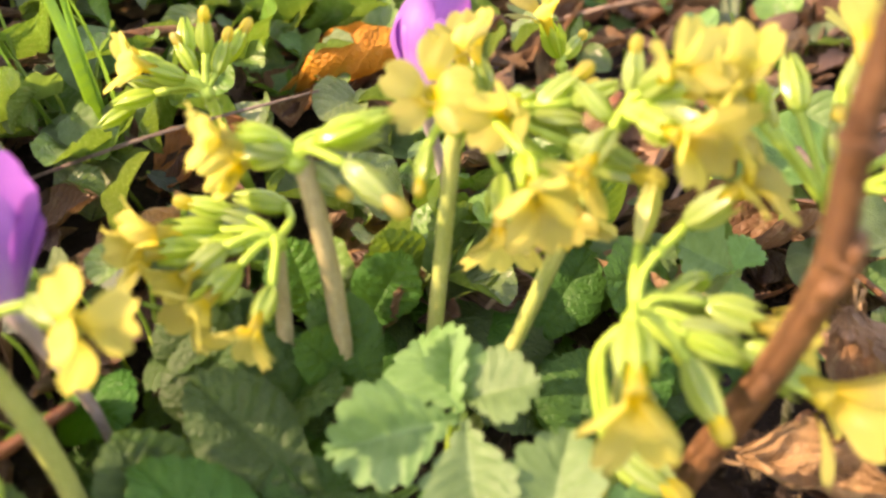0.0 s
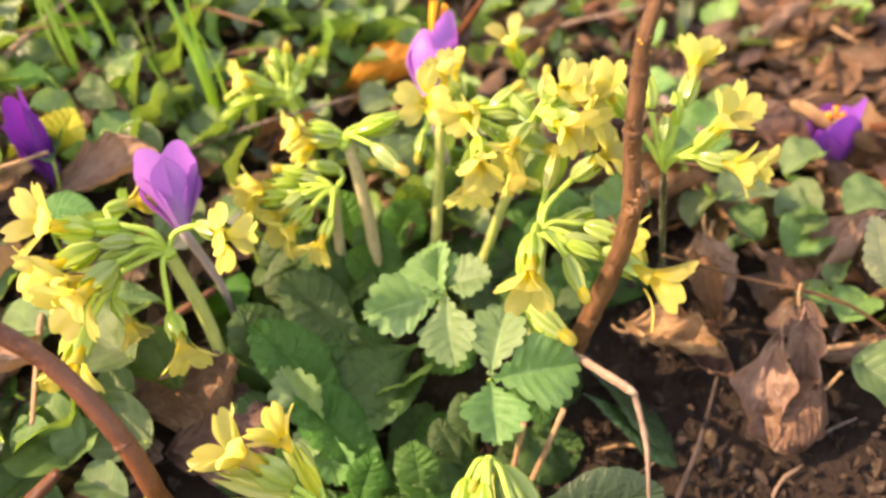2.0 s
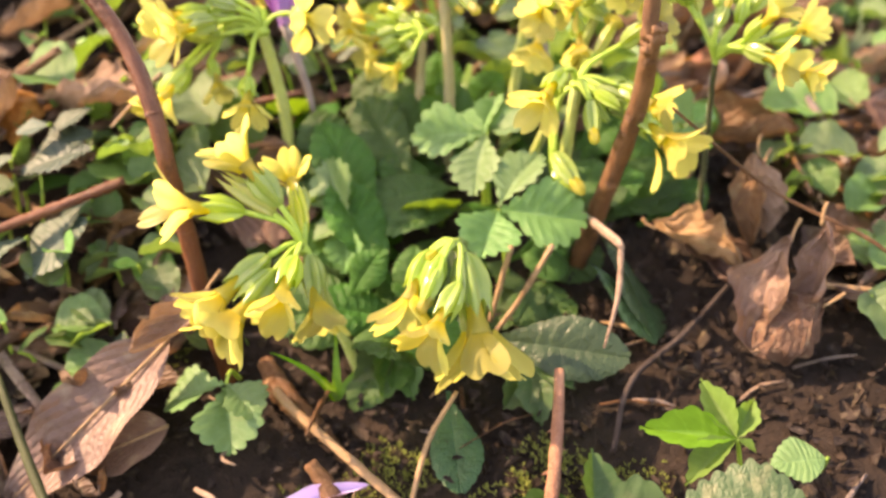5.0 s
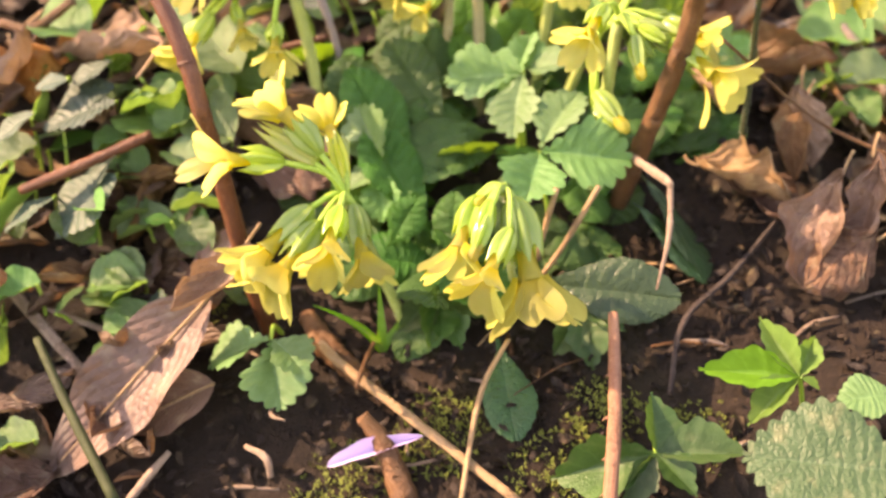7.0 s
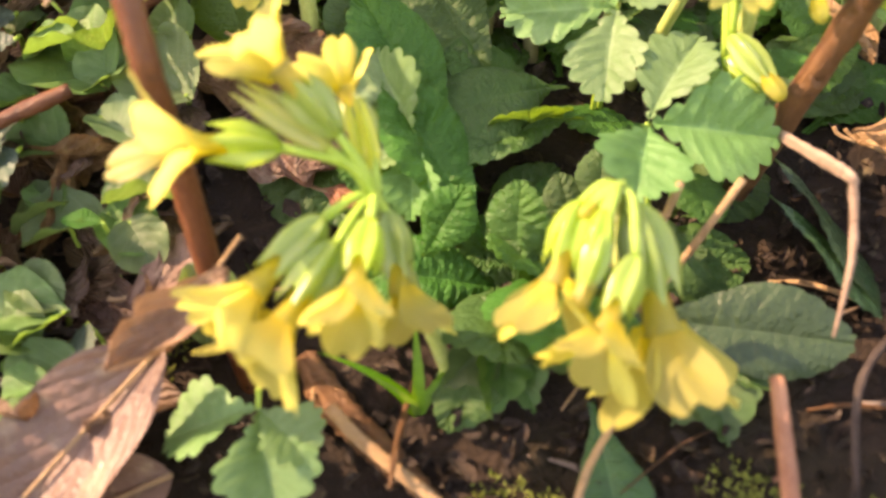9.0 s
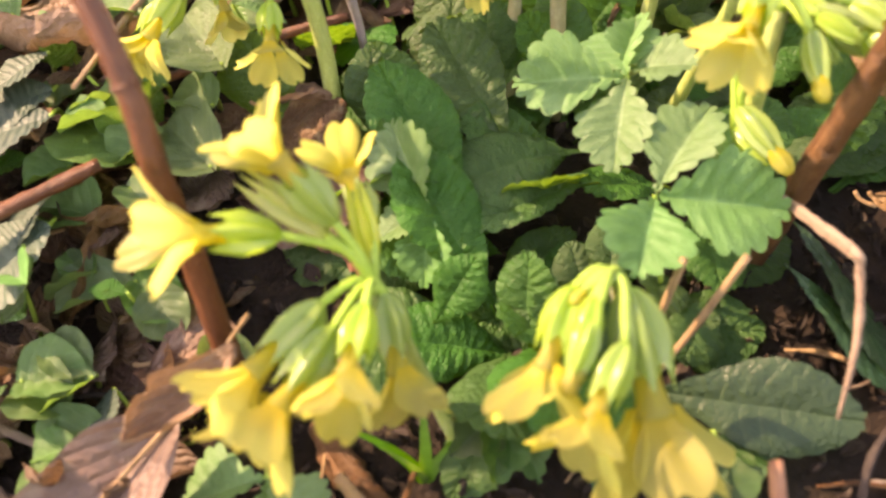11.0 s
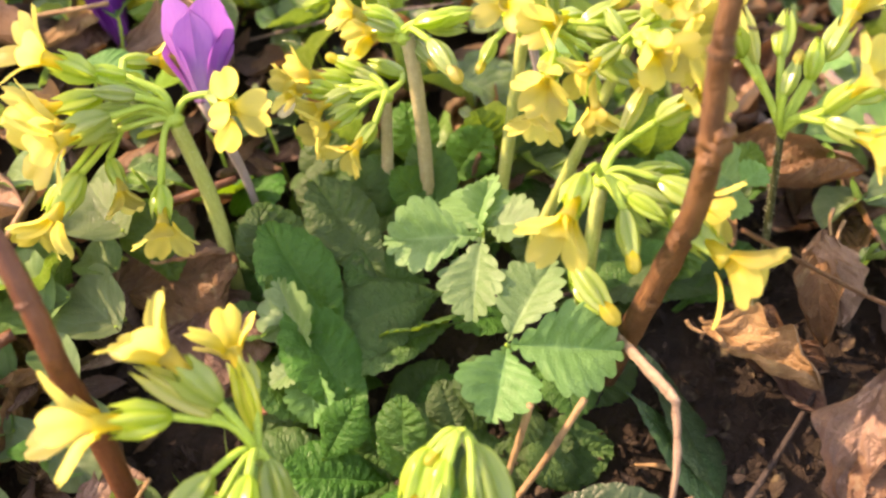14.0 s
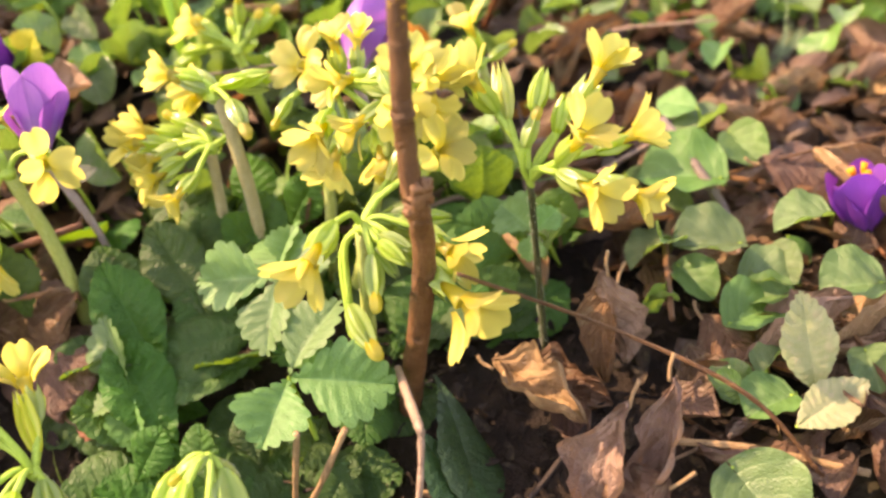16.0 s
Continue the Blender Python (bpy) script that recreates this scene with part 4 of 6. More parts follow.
plant_g = cowslip((-0.0277, 0.0675, 0.0334), [(-0.0177, 0.0660, 0.0848)], 0.0016, [
    ((-0.0265, 0.0734, 0.0872), (-0.0333, 0.0747, 0.0895), "half", 1.0),
    ((-0.0259, 0.0648, 0.0838), (-0.0302, 0.0626, 0.0830), "half", 0.95),
    ((-0.0220, 0.0584, 0.0809), (-0.0254, 0.0553, 0.0793), "half", 0.85),
    ((-0.0222, 0.0740, 0.0892), (-0.0299, 0.0791, 0.0925), "bud", 1.0),
    ((-0.0224, 0.0730, 0.0850), (-0.0288, 0.0792, 0.0868), "calyx", 1.0),
    ((-0.0115, 0.0753, 0.0850), (-0.0213, 0.0816, 0.0888), "calyx", 1.0),
    ((-0.0310, 0.0710, 0.0860), (-0.0376, 0.0720, 0.0881), "half", 0.95),
    ((-0.0268, 0.0680, 0.0871), (-0.0334, 0.0663, 0.0861), "half", 0.9),
] + [
    ((-0.0228, 0.0676, 0.0849), (-0.0292, 0.0709, 0.0866), "calyx", 1.0),
    ((-0.0190, 0.0712, 0.0872), (-0.0252, 0.0759, 0.0904), "calyx", 0.9),
], M_STEM_PALE, 'pale yellow cowslip low behind the clump')
plant_i = cowslip((0.0758, 0.1057, 0.0208), [(0.0692, 0.1008, 0.0769)], 0.0013, [
    ((0.0697, 0.1018, 0.0782), (0.0685, 0.1027, 0.0850), "half", 1.0),
    ((0.0721, 0.1045, 0.0759), (0.0767, 0.1068, 0.0769), "bud", 0.9),
], M_STEM, 'single pale yellow cowslip behind the clump')
plant_j = cowslip((-0.0113, 0.1278, 0.0479), [(-0.0143, 0.1238, 0.0926)], 0.0015, [
    ((-0.0108, 0.1290, 0.0996), (-0.0094, 0.1281, 0.1053), "bud", 0.95),
    ((-0.0197, 0.1298, 0.0976), (-0.0237, 0.1338, 0.1008), "bud", 1.0),
    ((-0.0250, 0.1287, 0.0947), (-0.0328, 0.1308, 0.0945), "calyx", 1.0),
    ((-0.0072, 0.1316, 0.0945), (-0.0026, 0.1331, 0.0977), "bud", 1.0),
    ((-0.0147, 0.1355, 0.0965), (-0.0131, 0.1385, 0.1005), "calyx", 1.0),
    ((-0.0303, 0.1352, 0.0910), (-0.0387, 0.1338, 0.0897), "calyx", 0.95),
    ((-0.0107, 0.1270, 0.0944), (-0.0072, 0.1293, 0.0981), "bud", 0.95),
    ((-0.0175, 0.1254, 0.0966), (-0.0222, 0.1270, 0.0999), "half", 0.95),
] + [
    ((-0.0145, 0.1311, 0.0947), (-0.0153, 0.1362, 0.1002), "bud", 0.9),
    ((-0.0214, 0.1312, 0.0926), (-0.0273, 0.1356, 0.0955), "calyx", 1.0),
], M_PED, 'greenish cowslip in bud behind the clump')

# broad wrinkled leaves of the clump
rosette_leaf(plant_b, (-0.0382, -0.0034, 0.0174), (-0.0520, 0.0222, 0.0540), 0, (0.5, -0.85, 0.2), 1.15)
rosette_leaf(plant_b, (-0.0414, 0.0204, 0.0266), (-0.0558, 0.0377, 0.0687), 1, (0.3, -0.9, 0.25), 1.0)
rosette_leaf(plant_b, (-0.0248, -0.0141, 0.0126), (-0.0349, -0.0042, 0.0324), 2, (-0.2, -0.8, 0.5), 1.3)
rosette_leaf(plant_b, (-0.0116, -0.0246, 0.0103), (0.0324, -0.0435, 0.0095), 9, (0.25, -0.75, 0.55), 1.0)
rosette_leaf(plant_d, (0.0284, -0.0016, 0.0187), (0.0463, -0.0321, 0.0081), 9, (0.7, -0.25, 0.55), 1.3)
rosette_leaf(plant_b, (-0.0107, 0.0350, 0.0358), (-0.0404, 0.0204, 0.0493), 3, (0, -0.5, 1), 1.3)
rosette_leaf(plant_b, (-0.0084, 0.0263, 0.0307), (-0.0400, 0.0131, 0.0422), 1, (0, -0.2, 1), 0.9)
rosette_leaf(plant_b, (-0.0125, -0.0039, 0.0192), (-0.0086, 0.0036, 0.0358), 2, (0, -0.7, 0.7), 1.3)
rosette_leaf(plant_d, (-0.0272, 0.0354, 0.0342), (-0.0426, 0.0558, 0.0699), 0, (0.2, -0.8, 0.5), 1.2)
rosette_leaf(plant_d, (-0.0083, 0.0547, 0.0377), (-0.0116, 0.0650, 0.0675), 1, (0, -0.8, 0.5), 1.1)
rosette_leaf(plant_d, (-0.0424, 0.0561, 0.0400), (-0.0401, 0.0654, 0.0694), 2, (-0.2, -0.8, 0.6), 1.5)
rosette_leaf(plant_d, (-0.0335, 0.0573, 0.0389), (-0.0241, 0.0599, 0.0646), 3, (0.2, -0.8, 0.6), 1.3)
rosette_leaf(plant_e, (-0.0624, 0.0428, 0.0380), (-0.0596, 0.0474, 0.0658), 1, (0.1, -0.8, 0.6), 1.3)
rosette_leaf(plant_e, (-0.0492, 0.0413, 0.0355), (-0.0576, 0.0317, 0.0543), 0, (0.3, -0.5, 0.8), 1.8)
rosette_leaf(plant_d, (-0.0224, 0.0347, 0.0334), (-0.0405, 0.0273, 0.0447), 2, (0, -0.5, 0.9), 1.5)
rosette_leaf(plant_e, (-0.0569, 0.0314, 0.0327), (-0.0722, 0.0263, 0.0481), 3, (-0.2, -0.6, 0.8), 1.3)
rosette_leaf(plant_d, (-0.0110, 0.0622, 0.0406), (-0.0178, 0.0572, 0.0626), 1, (0, -0.7, 0.7), 1.3)
rosette_leaf(plant_f, (0.0105, 0.0839, 0.0386), (0.0078, 0.0742, 0.0665), 0, (0, -0.8, 0.6), 1.5)
rosette_leaf(plant_f, (0.0292, 0.0830, 0.0344), (0.0257, 0.0757, 0.0633), 1, (0.2, -0.8, 0.6), 1.4)
rosette_leaf(plant_f, (0.0583, 0.0840, 0.0286), (0.0643, 0.0675, 0.0541), 2, (0.2, -0.6, 0.8), 1.5)
rosette_leaf(plant_h, (0.0742, 0.0615, 0.0253), (0.0605, 0.0499, 0.0475), 3, (-0.1, -0.6, 0.8), 1.6)
rosette_leaf(plant_h, (0.0760, 0.0613, 0.0249), (0.0839, 0.0547, 0.0449), 2, (0.2, -0.6, 0.8), 1.4)
rosette_leaf(plant_c, (-0.0076, 0.0739, 0.0435), (0.0077, 0.0689, 0.0650), 0, (0, -0.7, 0.7), 1.5)
rosette_leaf(plant_c, (-0.0134, 0.0764, 0.0455), (-0.0146, 0.0784, 0.0723), 1, (-0.2, -0.7, 0.7), 1.4)
rosette_leaf(plant_g, (-0.0406, 0.0712, 0.0471), (-0.0410, 0.0724, 0.0720), 2, (-0.2, -0.7, 0.7), 1.5)
rosette_leaf(plant_g, (-0.0332, 0.0584, 0.0413), (-0.0301, 0.0583, 0.0651), 3, (0, -0.7, 0.7), 1.5)
rosette_leaf(plant_c, (-0.0173, 0.0422, 0.0351), (-0.0386, 0.0386, 0.0486), 0, (0, -0.5, 0.9), 1.8)
rosette_leaf(plant_e, (-0.0590, 0.0467, 0.0391), (-0.0588, 0.0485, 0.0662), 1, (0, -0.7, 0.7), 1.6)
rosette_leaf(plant_e, (-0.0890, 0.0492, 0.0446), (-0.0915, 0.0463, 0.0736), 2, (-0.2, -0.7, 0.7), 1.6)
rosette_leaf(plant_b, (-0.0334, -0.0109, 0.0122), (-0.0306, -0.0035, 0.0352), 0, (-0.3, -0.5, 0.8), 1.5)
rosette_leaf(plant_b, (-0.0172, -0.0034, 0.0137), (-0.0182, 0.0023, 0.0305), 2, (0.1, -0.6, 0.8), 1.4)
rosette_leaf(plant_a, (-0.0549, -0.0035, 0.0166), (-0.0427, -0.0022, 0.0338), 1, (0.2, -0.6, 0.8), 1.4)
rosette_leaf(plant_d, (0.0138, 0.0197, 0.0180), (0.0165, -0.0002, 0.0224), 3, (0.3, -0.5, 0.8), 1.4)
rosette_leaf(plant_b, (-0.0109, -0.0190, 0.0081), (-0.0030, -0.0323, 0.0081), 1, (0.4, -0.5, 0.8), 1.5)
rosette_leaf(plant_d, (0.0119, -0.0007, 0.0123), (0.0041, -0.0187, 0.0135), 2, (0.3, -0.6, 0.8), 1.5)
rosette_leaf(plant_b, (-0.0490, -0.0177, 0.0106), (-0.0386, -0.0281, 0.0123), 3, (0.2, -0.6, 0.8), 1.5)
rosette_leaf(plant_b, (-0.0367, -0.0210, 0.0107), (-0.0544, -0.0405, 0.0065), 2, (0, -0.4, 1), 1.2)
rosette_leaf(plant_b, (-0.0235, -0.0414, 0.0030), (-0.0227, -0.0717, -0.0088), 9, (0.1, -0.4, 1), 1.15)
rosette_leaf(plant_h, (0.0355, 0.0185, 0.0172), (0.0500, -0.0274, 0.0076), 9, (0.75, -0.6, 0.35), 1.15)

# ---- toothed three-part leaves ----
trifoliate((0.0004, 0.0005, 0.0096), (0.0000, 0.0000, 0.0428), [(-0.0074, -0.0195, 0.0380), (0.0275, -0.0075, 0.0395), (0.0138, 0.0125, 0.0584)], M_STRAW, 'grey-green three-part toothed leaf above the drooping cowslip', TOOTHED, "strawberry_leaf", (1.2, 1.1, 1.0), (-0.1, -0.6, 0.8))
trifoliate((-0.0017, 0.0409, 0.0224), (0.0000, 0.0260, 0.0588), [(-0.0261, 0.0320, 0.0600), (-0.0086, 0.0085, 0.0475), (-0.0014, 0.0465, 0.0660)], M_STRAW, 'grey-green three-part toothed leaf among cowslip stalks', TOOTHED, "strawberry_leaf", (0.9, 1.1, 1.2), (-0.1, -0.55, 0.85))
trifoliate((-0.0040, 0.0393, 0.0222), (0.0006, 0.0308, 0.0580), [(0.0150, 0.0236, 0.0620), (0.0049, 0.0374, 0.0680)], M_STRAW, 'green toothed leaf pair among cowslip stalks', TOOTHED, "strawberry_leaf", (1.3, 1.4), (0, -0.45, 1))
trifoliate((-0.0910, -0.0240, 0.0059), (-0.0906, -0.0408, 0.0164), [(-0.0890, -0.0589, 0.0045), (-0.1122, -0.0392, 0.0135), (-0.0802, -0.0512, 0.0138)], M_STRAW, 'green toothed leaf low over the soil', TOOTHED, "strawberry_leaf", (1.15, 1.2, 1.3), (0, -0.35, 1))
trifoliate((0.0552, -0.0828, -0.0132), (0.0541, -0.0818, 0.0050), [(0.0482, -0.0672, 0.0159), (0.0622, -0.0725, 0.0112), (0.0293, -0.0744, 0.0077), (0.0377, -0.0878, -0.0011), (0.0585, -0.0851, 0.0025)], M_YOUNG, 'fresh bright green young leaf with five leaflets', LANCE, "young_leaf", (0.8, 0.85, 0.8, 0.9, 0.95), (0, -0.4, 1))
trifoliate((0.0149, -0.0740, -0.0126), (0.0131, -0.0888, -0.0072), [(-0.0158, -0.0872, -0.0120), (0.0210, -0.1009, -0.0112), (0.0363, -0.0944, -0.0057), (0.0168, -0.0790, 0.0051), (0.0015, -0.0979, -0.0150)], M_COARSE, 'dark green toothed leaf over the soil', LANCE, "ground_leaf", (1.05, 1.1, 1.1, 1.4, 0.9), (0.45, -0.5, 0.8))
trifoliate((0.0805, 0.0642, 0.0147), (0.0742, 0.0400, 0.0462), [(0.0660, 0.0476, 0.0538), (0.0822, 0.0427, 0.0506), (0.0707, 0.0342, 0.0405)], M_STRAW, 'green three-part toothed leaf behind the twig', TOOTHED, "strawberry_leaf", (1.5, 1.4, 1.3), (0, -0.4, 1))

trifoliate((-0.0510, 0.0200, 0.0160), (-0.0505, 0.0150, 0.0385), [(-0.0580, 0.0290, 0.0560), (-0.0640, 0.0120, 0.0370), (-0.0560, 0.0020, 0.0280)], M_STRAW, 'pale grey-green toothed leaf beside a hairy stalk', TOOTHED, "strawberry_leaf", (1.1, 1.1, 1.1), (-0.5, -0.5, 0.7))

trifoliate((-0.0400, -0.0210, 0.0000), (-0.0395, -0.0235, 0.0110), [(-0.0530, -0.0330, 0.0060), (-0.0350, -0.0390, 0.0010), (-0.0260, -0.0300, 0.0060), (-0.0460, -0.0150, 0.0150), (-0.0440, -0.0400, 0.0020)], M_COARSE, 'dark green palmate leaf in the shade of the cowslips', LANCE, "ground_leaf", (1.3, 1.3, 1.3, 1.3, 1.2), (0.2, -0.5, 0.8))
trifoliate((0.0030, -0.0330, -0.0040), (0.0035, -0.0365, 0.0040), [(0.0160, -0.0420, -0.0010), (0.0040, -0.0510, -0.0060), (-0.0070, -0.0460, -0.0030)], M_COARSE, 'small dark green leaf in the shade of the cowslips', LANCE, "ground_leaf", (1.4, 1.4, 1.4), (0.3, -0.5, 0.8))

# ---- single leaves ----
stalked_leaf((0.0664, -0.1100, -0.0177), (0.0623, -0.1231, 0.0096), (0.0292, -0.1124, 0.0127), M_ROUGH, SERRATE, 'grey-green coarse toothed leaf near the ground', (0.6, -0.6, 0.8), 1.35, "toothed_leaf")
stalked_leaf((0.0780, -0.0805, -0.0118), (0.0732, -0.0945, 0.0055), (0.0598, -0.0948, 0.0087), M_STRAW, BROAD[1], 'green toothed leaf beside dead leaves', (0, -0.3, 1), 1.3, "toothed_leaf")
stalked_leaf((-0.1277, 0.0162, 0.0275), (-0.1242, 0.0072, 0.0367), (-0.1418, 0.0032, 0.0359), M_ROUND, ROUND[0], 'glossy green round leaf over the leaf litter', (-0.35, -0.15, 1), 0.9, "round_leaf")
stalked_leaf((-0.1208, 0.0145, 0.0260), (-0.1170, 0.0036, 0.0363), (-0.1125, -0.0044, 0.0282), M_ROUND, ROUND[1], 'glossy green round leaf over the leaf litter', (-0.1, -0.3, 1), 1.1, "round_leaf")
stalked_leaf((-0.1258, 0.0203, 0.0293), (-0.1211, 0.0072, 0.0405), (-0.1058, 0.0117, 0.0394), M_ROUND, ROUND[2], 'glossy green round leaf over the leaf litter', (-0.45, 0.1, 1), 0.8, "round_leaf")
stalked_leaf((-0.1357, -0.0049, 0.0173), (-0.1326, -0.0115, 0.0258), (-0.1452, -0.0173, 0.0234), M_ROUND, ROUND[0], 'glossy green round leaf over the leaf litter', (-0.35, -0.15, 1), 1.0, "round_leaf")
stalked_leaf((-0.1326, -0.0166, 0.0112), (-0.1302, -0.0213, 0.0188), (-0.1453, -0.0264, 0.0167), M_ROUND, ROUND[1], 'glossy green round leaf over the leaf litter', (-0.1, -0.3, 1), 1.0, "round_leaf")
stalked_leaf((-0.1688, -0.0494, -0.0050), (-0.1645, -0.0549, 0.0040), (-0.1800, -0.0557, 0.0036), M_ROUND, ROUND[2], 'glossy green round leaf over the leaf litter', (-0.45, 0.1, 1), 1.0, "round_leaf")
stalked_leaf((-0.1394, -0.0301, 0.0046), (-0.1376, -0.0329, 0.0111), (-0.1470, -0.0246, 0.0156), M_ROUND, ROUND[0], 'glossy green round leaf over the leaf litter', (-0.35, -0.15, 1), 1.0, "round_leaf")
stalked_leaf((-0.1204, 0.0577, 0.0469), (-0.1142, 0.0364, 0.0600), (-0.1265, 0.0306, 0.0585), M_ROUND, ROUND[1], 'glossy green round leaf over the leaf litter', (-0.1, -0.3, 1), 1.1, "round_leaf")
stalked_leaf((-0.1350, 0.0646, 0.0523), (-0.1258, 0.0366, 0.0674), (-0.1372, 0.0353, 0.0680), M_ROUND, ROUND[2], 'glossy green round leaf over the leaf litter', (-0.45, 0.1, 1), 1.1, "round_leaf")
stalked_leaf((0.1154, -0.0239, -0.0029), (0.1095, -0.0353, 0.0137), (0.1187, -0.0536, 0.0051), M_ROUND, ROUND[1], 'glossy green round leaf over the leaf litter', (-0.1, -0.3, 1), 1.05, "round_leaf")
stalked_leaf((-0.1369, 0.0182, 0.0292), (-0.1315, 0.0097, 0.0405), (-0.1448, 0.0083, 0.0387), M_ROUND, ROUND[2], 'glossy green round leaf over the leaf litter', (-0.45, 0.1, 1), 1.1, "round_leaf")
stalked_leaf((-0.1267, 0.0149, 0.0267), (-0.1224, 0.0080, 0.0369), (-0.1122, 0.0004, 0.0305), M_ROUND, ROUND[0], 'glossy green round leaf over the leaf litter', (-0.35, -0.15, 1), 1.0, "round_leaf")
stalked_leaf((-0.1535, -0.0055, 0.0180), (-0.1492, -0.0104, 0.0272), (-0.1332, -0.0115, 0.0278), M_ROUND, ROUND[1], 'glossy green round leaf over the leaf litter', (-0.1, -0.3, 1), 1.0, "round_leaf")
stalked_leaf((0.1586, 0.1441, 0.0090), (0.1506, 0.1150, 0.0305), (0.1331, 0.1079, 0.0291), M_ROUND, ROUND[2], 'glossy green round leaf over the leaf litter', (-0.45, 0.1, 1), 1.0, "round_leaf")
stalked_leaf((0.1575, 0.1289, 0.0082), (0.1496, 0.1012, 0.0295), (0.1566, 0.0862, 0.0231), M_ROUND, ROUND[0], 'glossy green round leaf over the leaf litter', (-0.35, -0.15, 1), 0.9, "round_leaf")
stalked_leaf((0.1455, 0.0989, 0.0080), (0.1396, 0.0772, 0.0269), (0.1141, 0.0856, 0.0321), M_ROUND, ROUND[1], 'glossy green round leaf over the leaf litter', (-0.1, -0.3, 1), 1.0, "round_leaf")
stalked_leaf((0.1743, 0.0718, 0.0016), (0.1659, 0.0515, 0.0212), (0.1492, 0.0519, 0.0232), M_ROUND, ROUND[2], 'glossy green round leaf over the leaf litter', (-0.45, 0.1, 1), 1.1, "round_leaf")
stalked_leaf((0.1413, 0.0618, 0.0051), (0.1364, 0.0454, 0.0220), (0.1157, 0.0465, 0.0267), M_ROUND, ROUND[0], 'glossy green round leaf over the leaf litter', (-0.35, -0.15, 1), 1.0, "round_leaf")
stalked_leaf((0.1185, 0.0538, 0.0073), (0.1156, 0.0407, 0.0219), (0.1236, 0.0299, 0.0156), M_ROUND, ROUND[1], 'glossy green round leaf over the leaf litter', (-0.1, -0.3, 1), 0.9, "round_leaf")
stalked_leaf((0.1180, 0.0667, 0.0090), (0.1148, 0.0505, 0.0254), (0.1010, 0.0457, 0.0245), M_ROUND, ROUND[2], 'glossy green round leaf over the leaf litter', (-0.45, 0.1, 1), 1.0, "round_leaf")
stalked_leaf((0.1770, 0.0347, -0.0011), (0.1694, 0.0196, 0.0165), (0.1520, 0.0210, 0.0180), M_ROUND, ROUND[0], 'glossy green round leaf over the leaf litter', (-0.35, -0.15, 1), 1.2, "round_leaf")
stalked_leaf((0.1490, 0.0350, 0.0016), (0.1442, 0.0225, 0.0168), (0.1303, 0.0264, 0.0165), M_ROUND, ROUND[1], 'glossy green round leaf over the leaf litter', (-0.1, -0.3, 1), 0.8, "round_leaf")
stalked_leaf((0.1303, 0.0050, -0.0000), (0.1273, -0.0038, 0.0131), (0.1360, 0.0031, 0.0174), M_ROUND, ROUND[2], 'glossy green round leaf over the leaf litter', (-0.45, 0.1, 1), 0.8, "round_leaf")
stalked_leaf((0.1352, -0.0045, -0.0014), (0.1319, -0.0130, 0.0118), (0.1185, -0.0170, 0.0119), M_ROUND, ROUND[0], 'glossy green round leaf over the leaf litter', (-0.35, -0.15, 1), 1.2, "round_leaf")
stalked_leaf((0.1608, 0.0078, -0.0018), (0.1561, -0.0015, 0.0117), (0.1554, -0.0143, 0.0086), M_ROUND, ROUND[1], 'glossy green round leaf over the leaf litter', (-0.1, -0.3, 1), 1.0, "round_leaf")
stalked_leaf((0.0862, 0.0807, 0.0165), (0.0844, 0.0496, 0.0415), (0.0737, 0.0475, 0.0327), M_ROUND, ROUND[2], 'glossy green round leaf over the leaf litter', (-0.45, 0.1, 1), 1.0, "round_leaf")
stalked_leaf((0.1512, 0.0493, 0.0027), (0.1428, 0.0426, 0.0170), (0.1481, 0.0294, 0.0151), M_ROUND, ROUND[0], 'glossy green round leaf over the leaf litter', (-0.35, -0.15, 1), 1.1, "round_leaf")
stalked_leaf((0.1312, 0.0215, 0.0019), (0.1238, 0.0161, 0.0159), (0.1406, 0.0221, 0.0151), M_ROUND, ROUND[1], 'glossy green round leaf over the leaf litter', (-0.1, -0.3, 1), 1.1, "round_leaf")
stalked_leaf((0.1406, 0.0420, 0.0032), (0.1333, 0.0339, 0.0171), (0.1503, 0.0304, 0.0170), M_ROUND, ROUND[2], 'glossy green round leaf over the leaf litter', (-0.45, 0.1, 1), 1.1, "round_leaf")
stalked_leaf((-0.1261, 0.1124, 0.0726), (-0.1214, 0.0976, 0.0853), (-0.1302, 0.0888, 0.0829), M_ROUND, ROUND[0], 'glossy green round leaf over the leaf litter', (-0.35, -0.15, 1), 1.1, "round_leaf")
stalked_leaf((-0.1191, 0.0665, 0.0508), (-0.1149, 0.0541, 0.0644), (-0.1308, 0.0449, 0.0581), M_ROUND, ROUND[1], 'glossy green round leaf over the leaf litter', (-0.1, -0.3, 1), 1.0, "round_leaf")
stalked_leaf((-0.1281, 0.0518, 0.0451), (-0.1215, 0.0327, 0.0570), (-0.1375, 0.0474, 0.0661), M_ROUND, ROUND[2], 'glossy green round leaf over the leaf litter', (-0.45, 0.1, 1), 1.1, "round_leaf")
stalked_leaf((-0.1069, 0.0475, 0.0403), (-0.1021, 0.0284, 0.0528), (-0.1137, 0.0414, 0.0603), M_ROUND, ROUND[0], 'glossy green round leaf over the leaf litter', (-0.35, -0.15, 1), 1.1, "round_leaf")
stalked_leaf((-0.1375, 0.0353, 0.0380), (-0.1324, 0.0234, 0.0475), (-0.1480, 0.0289, 0.0518), M_ROUND, ROUND[1], 'glossy green round leaf over the leaf litter', (-0.1, -0.3, 1), 1.1, "round_leaf")
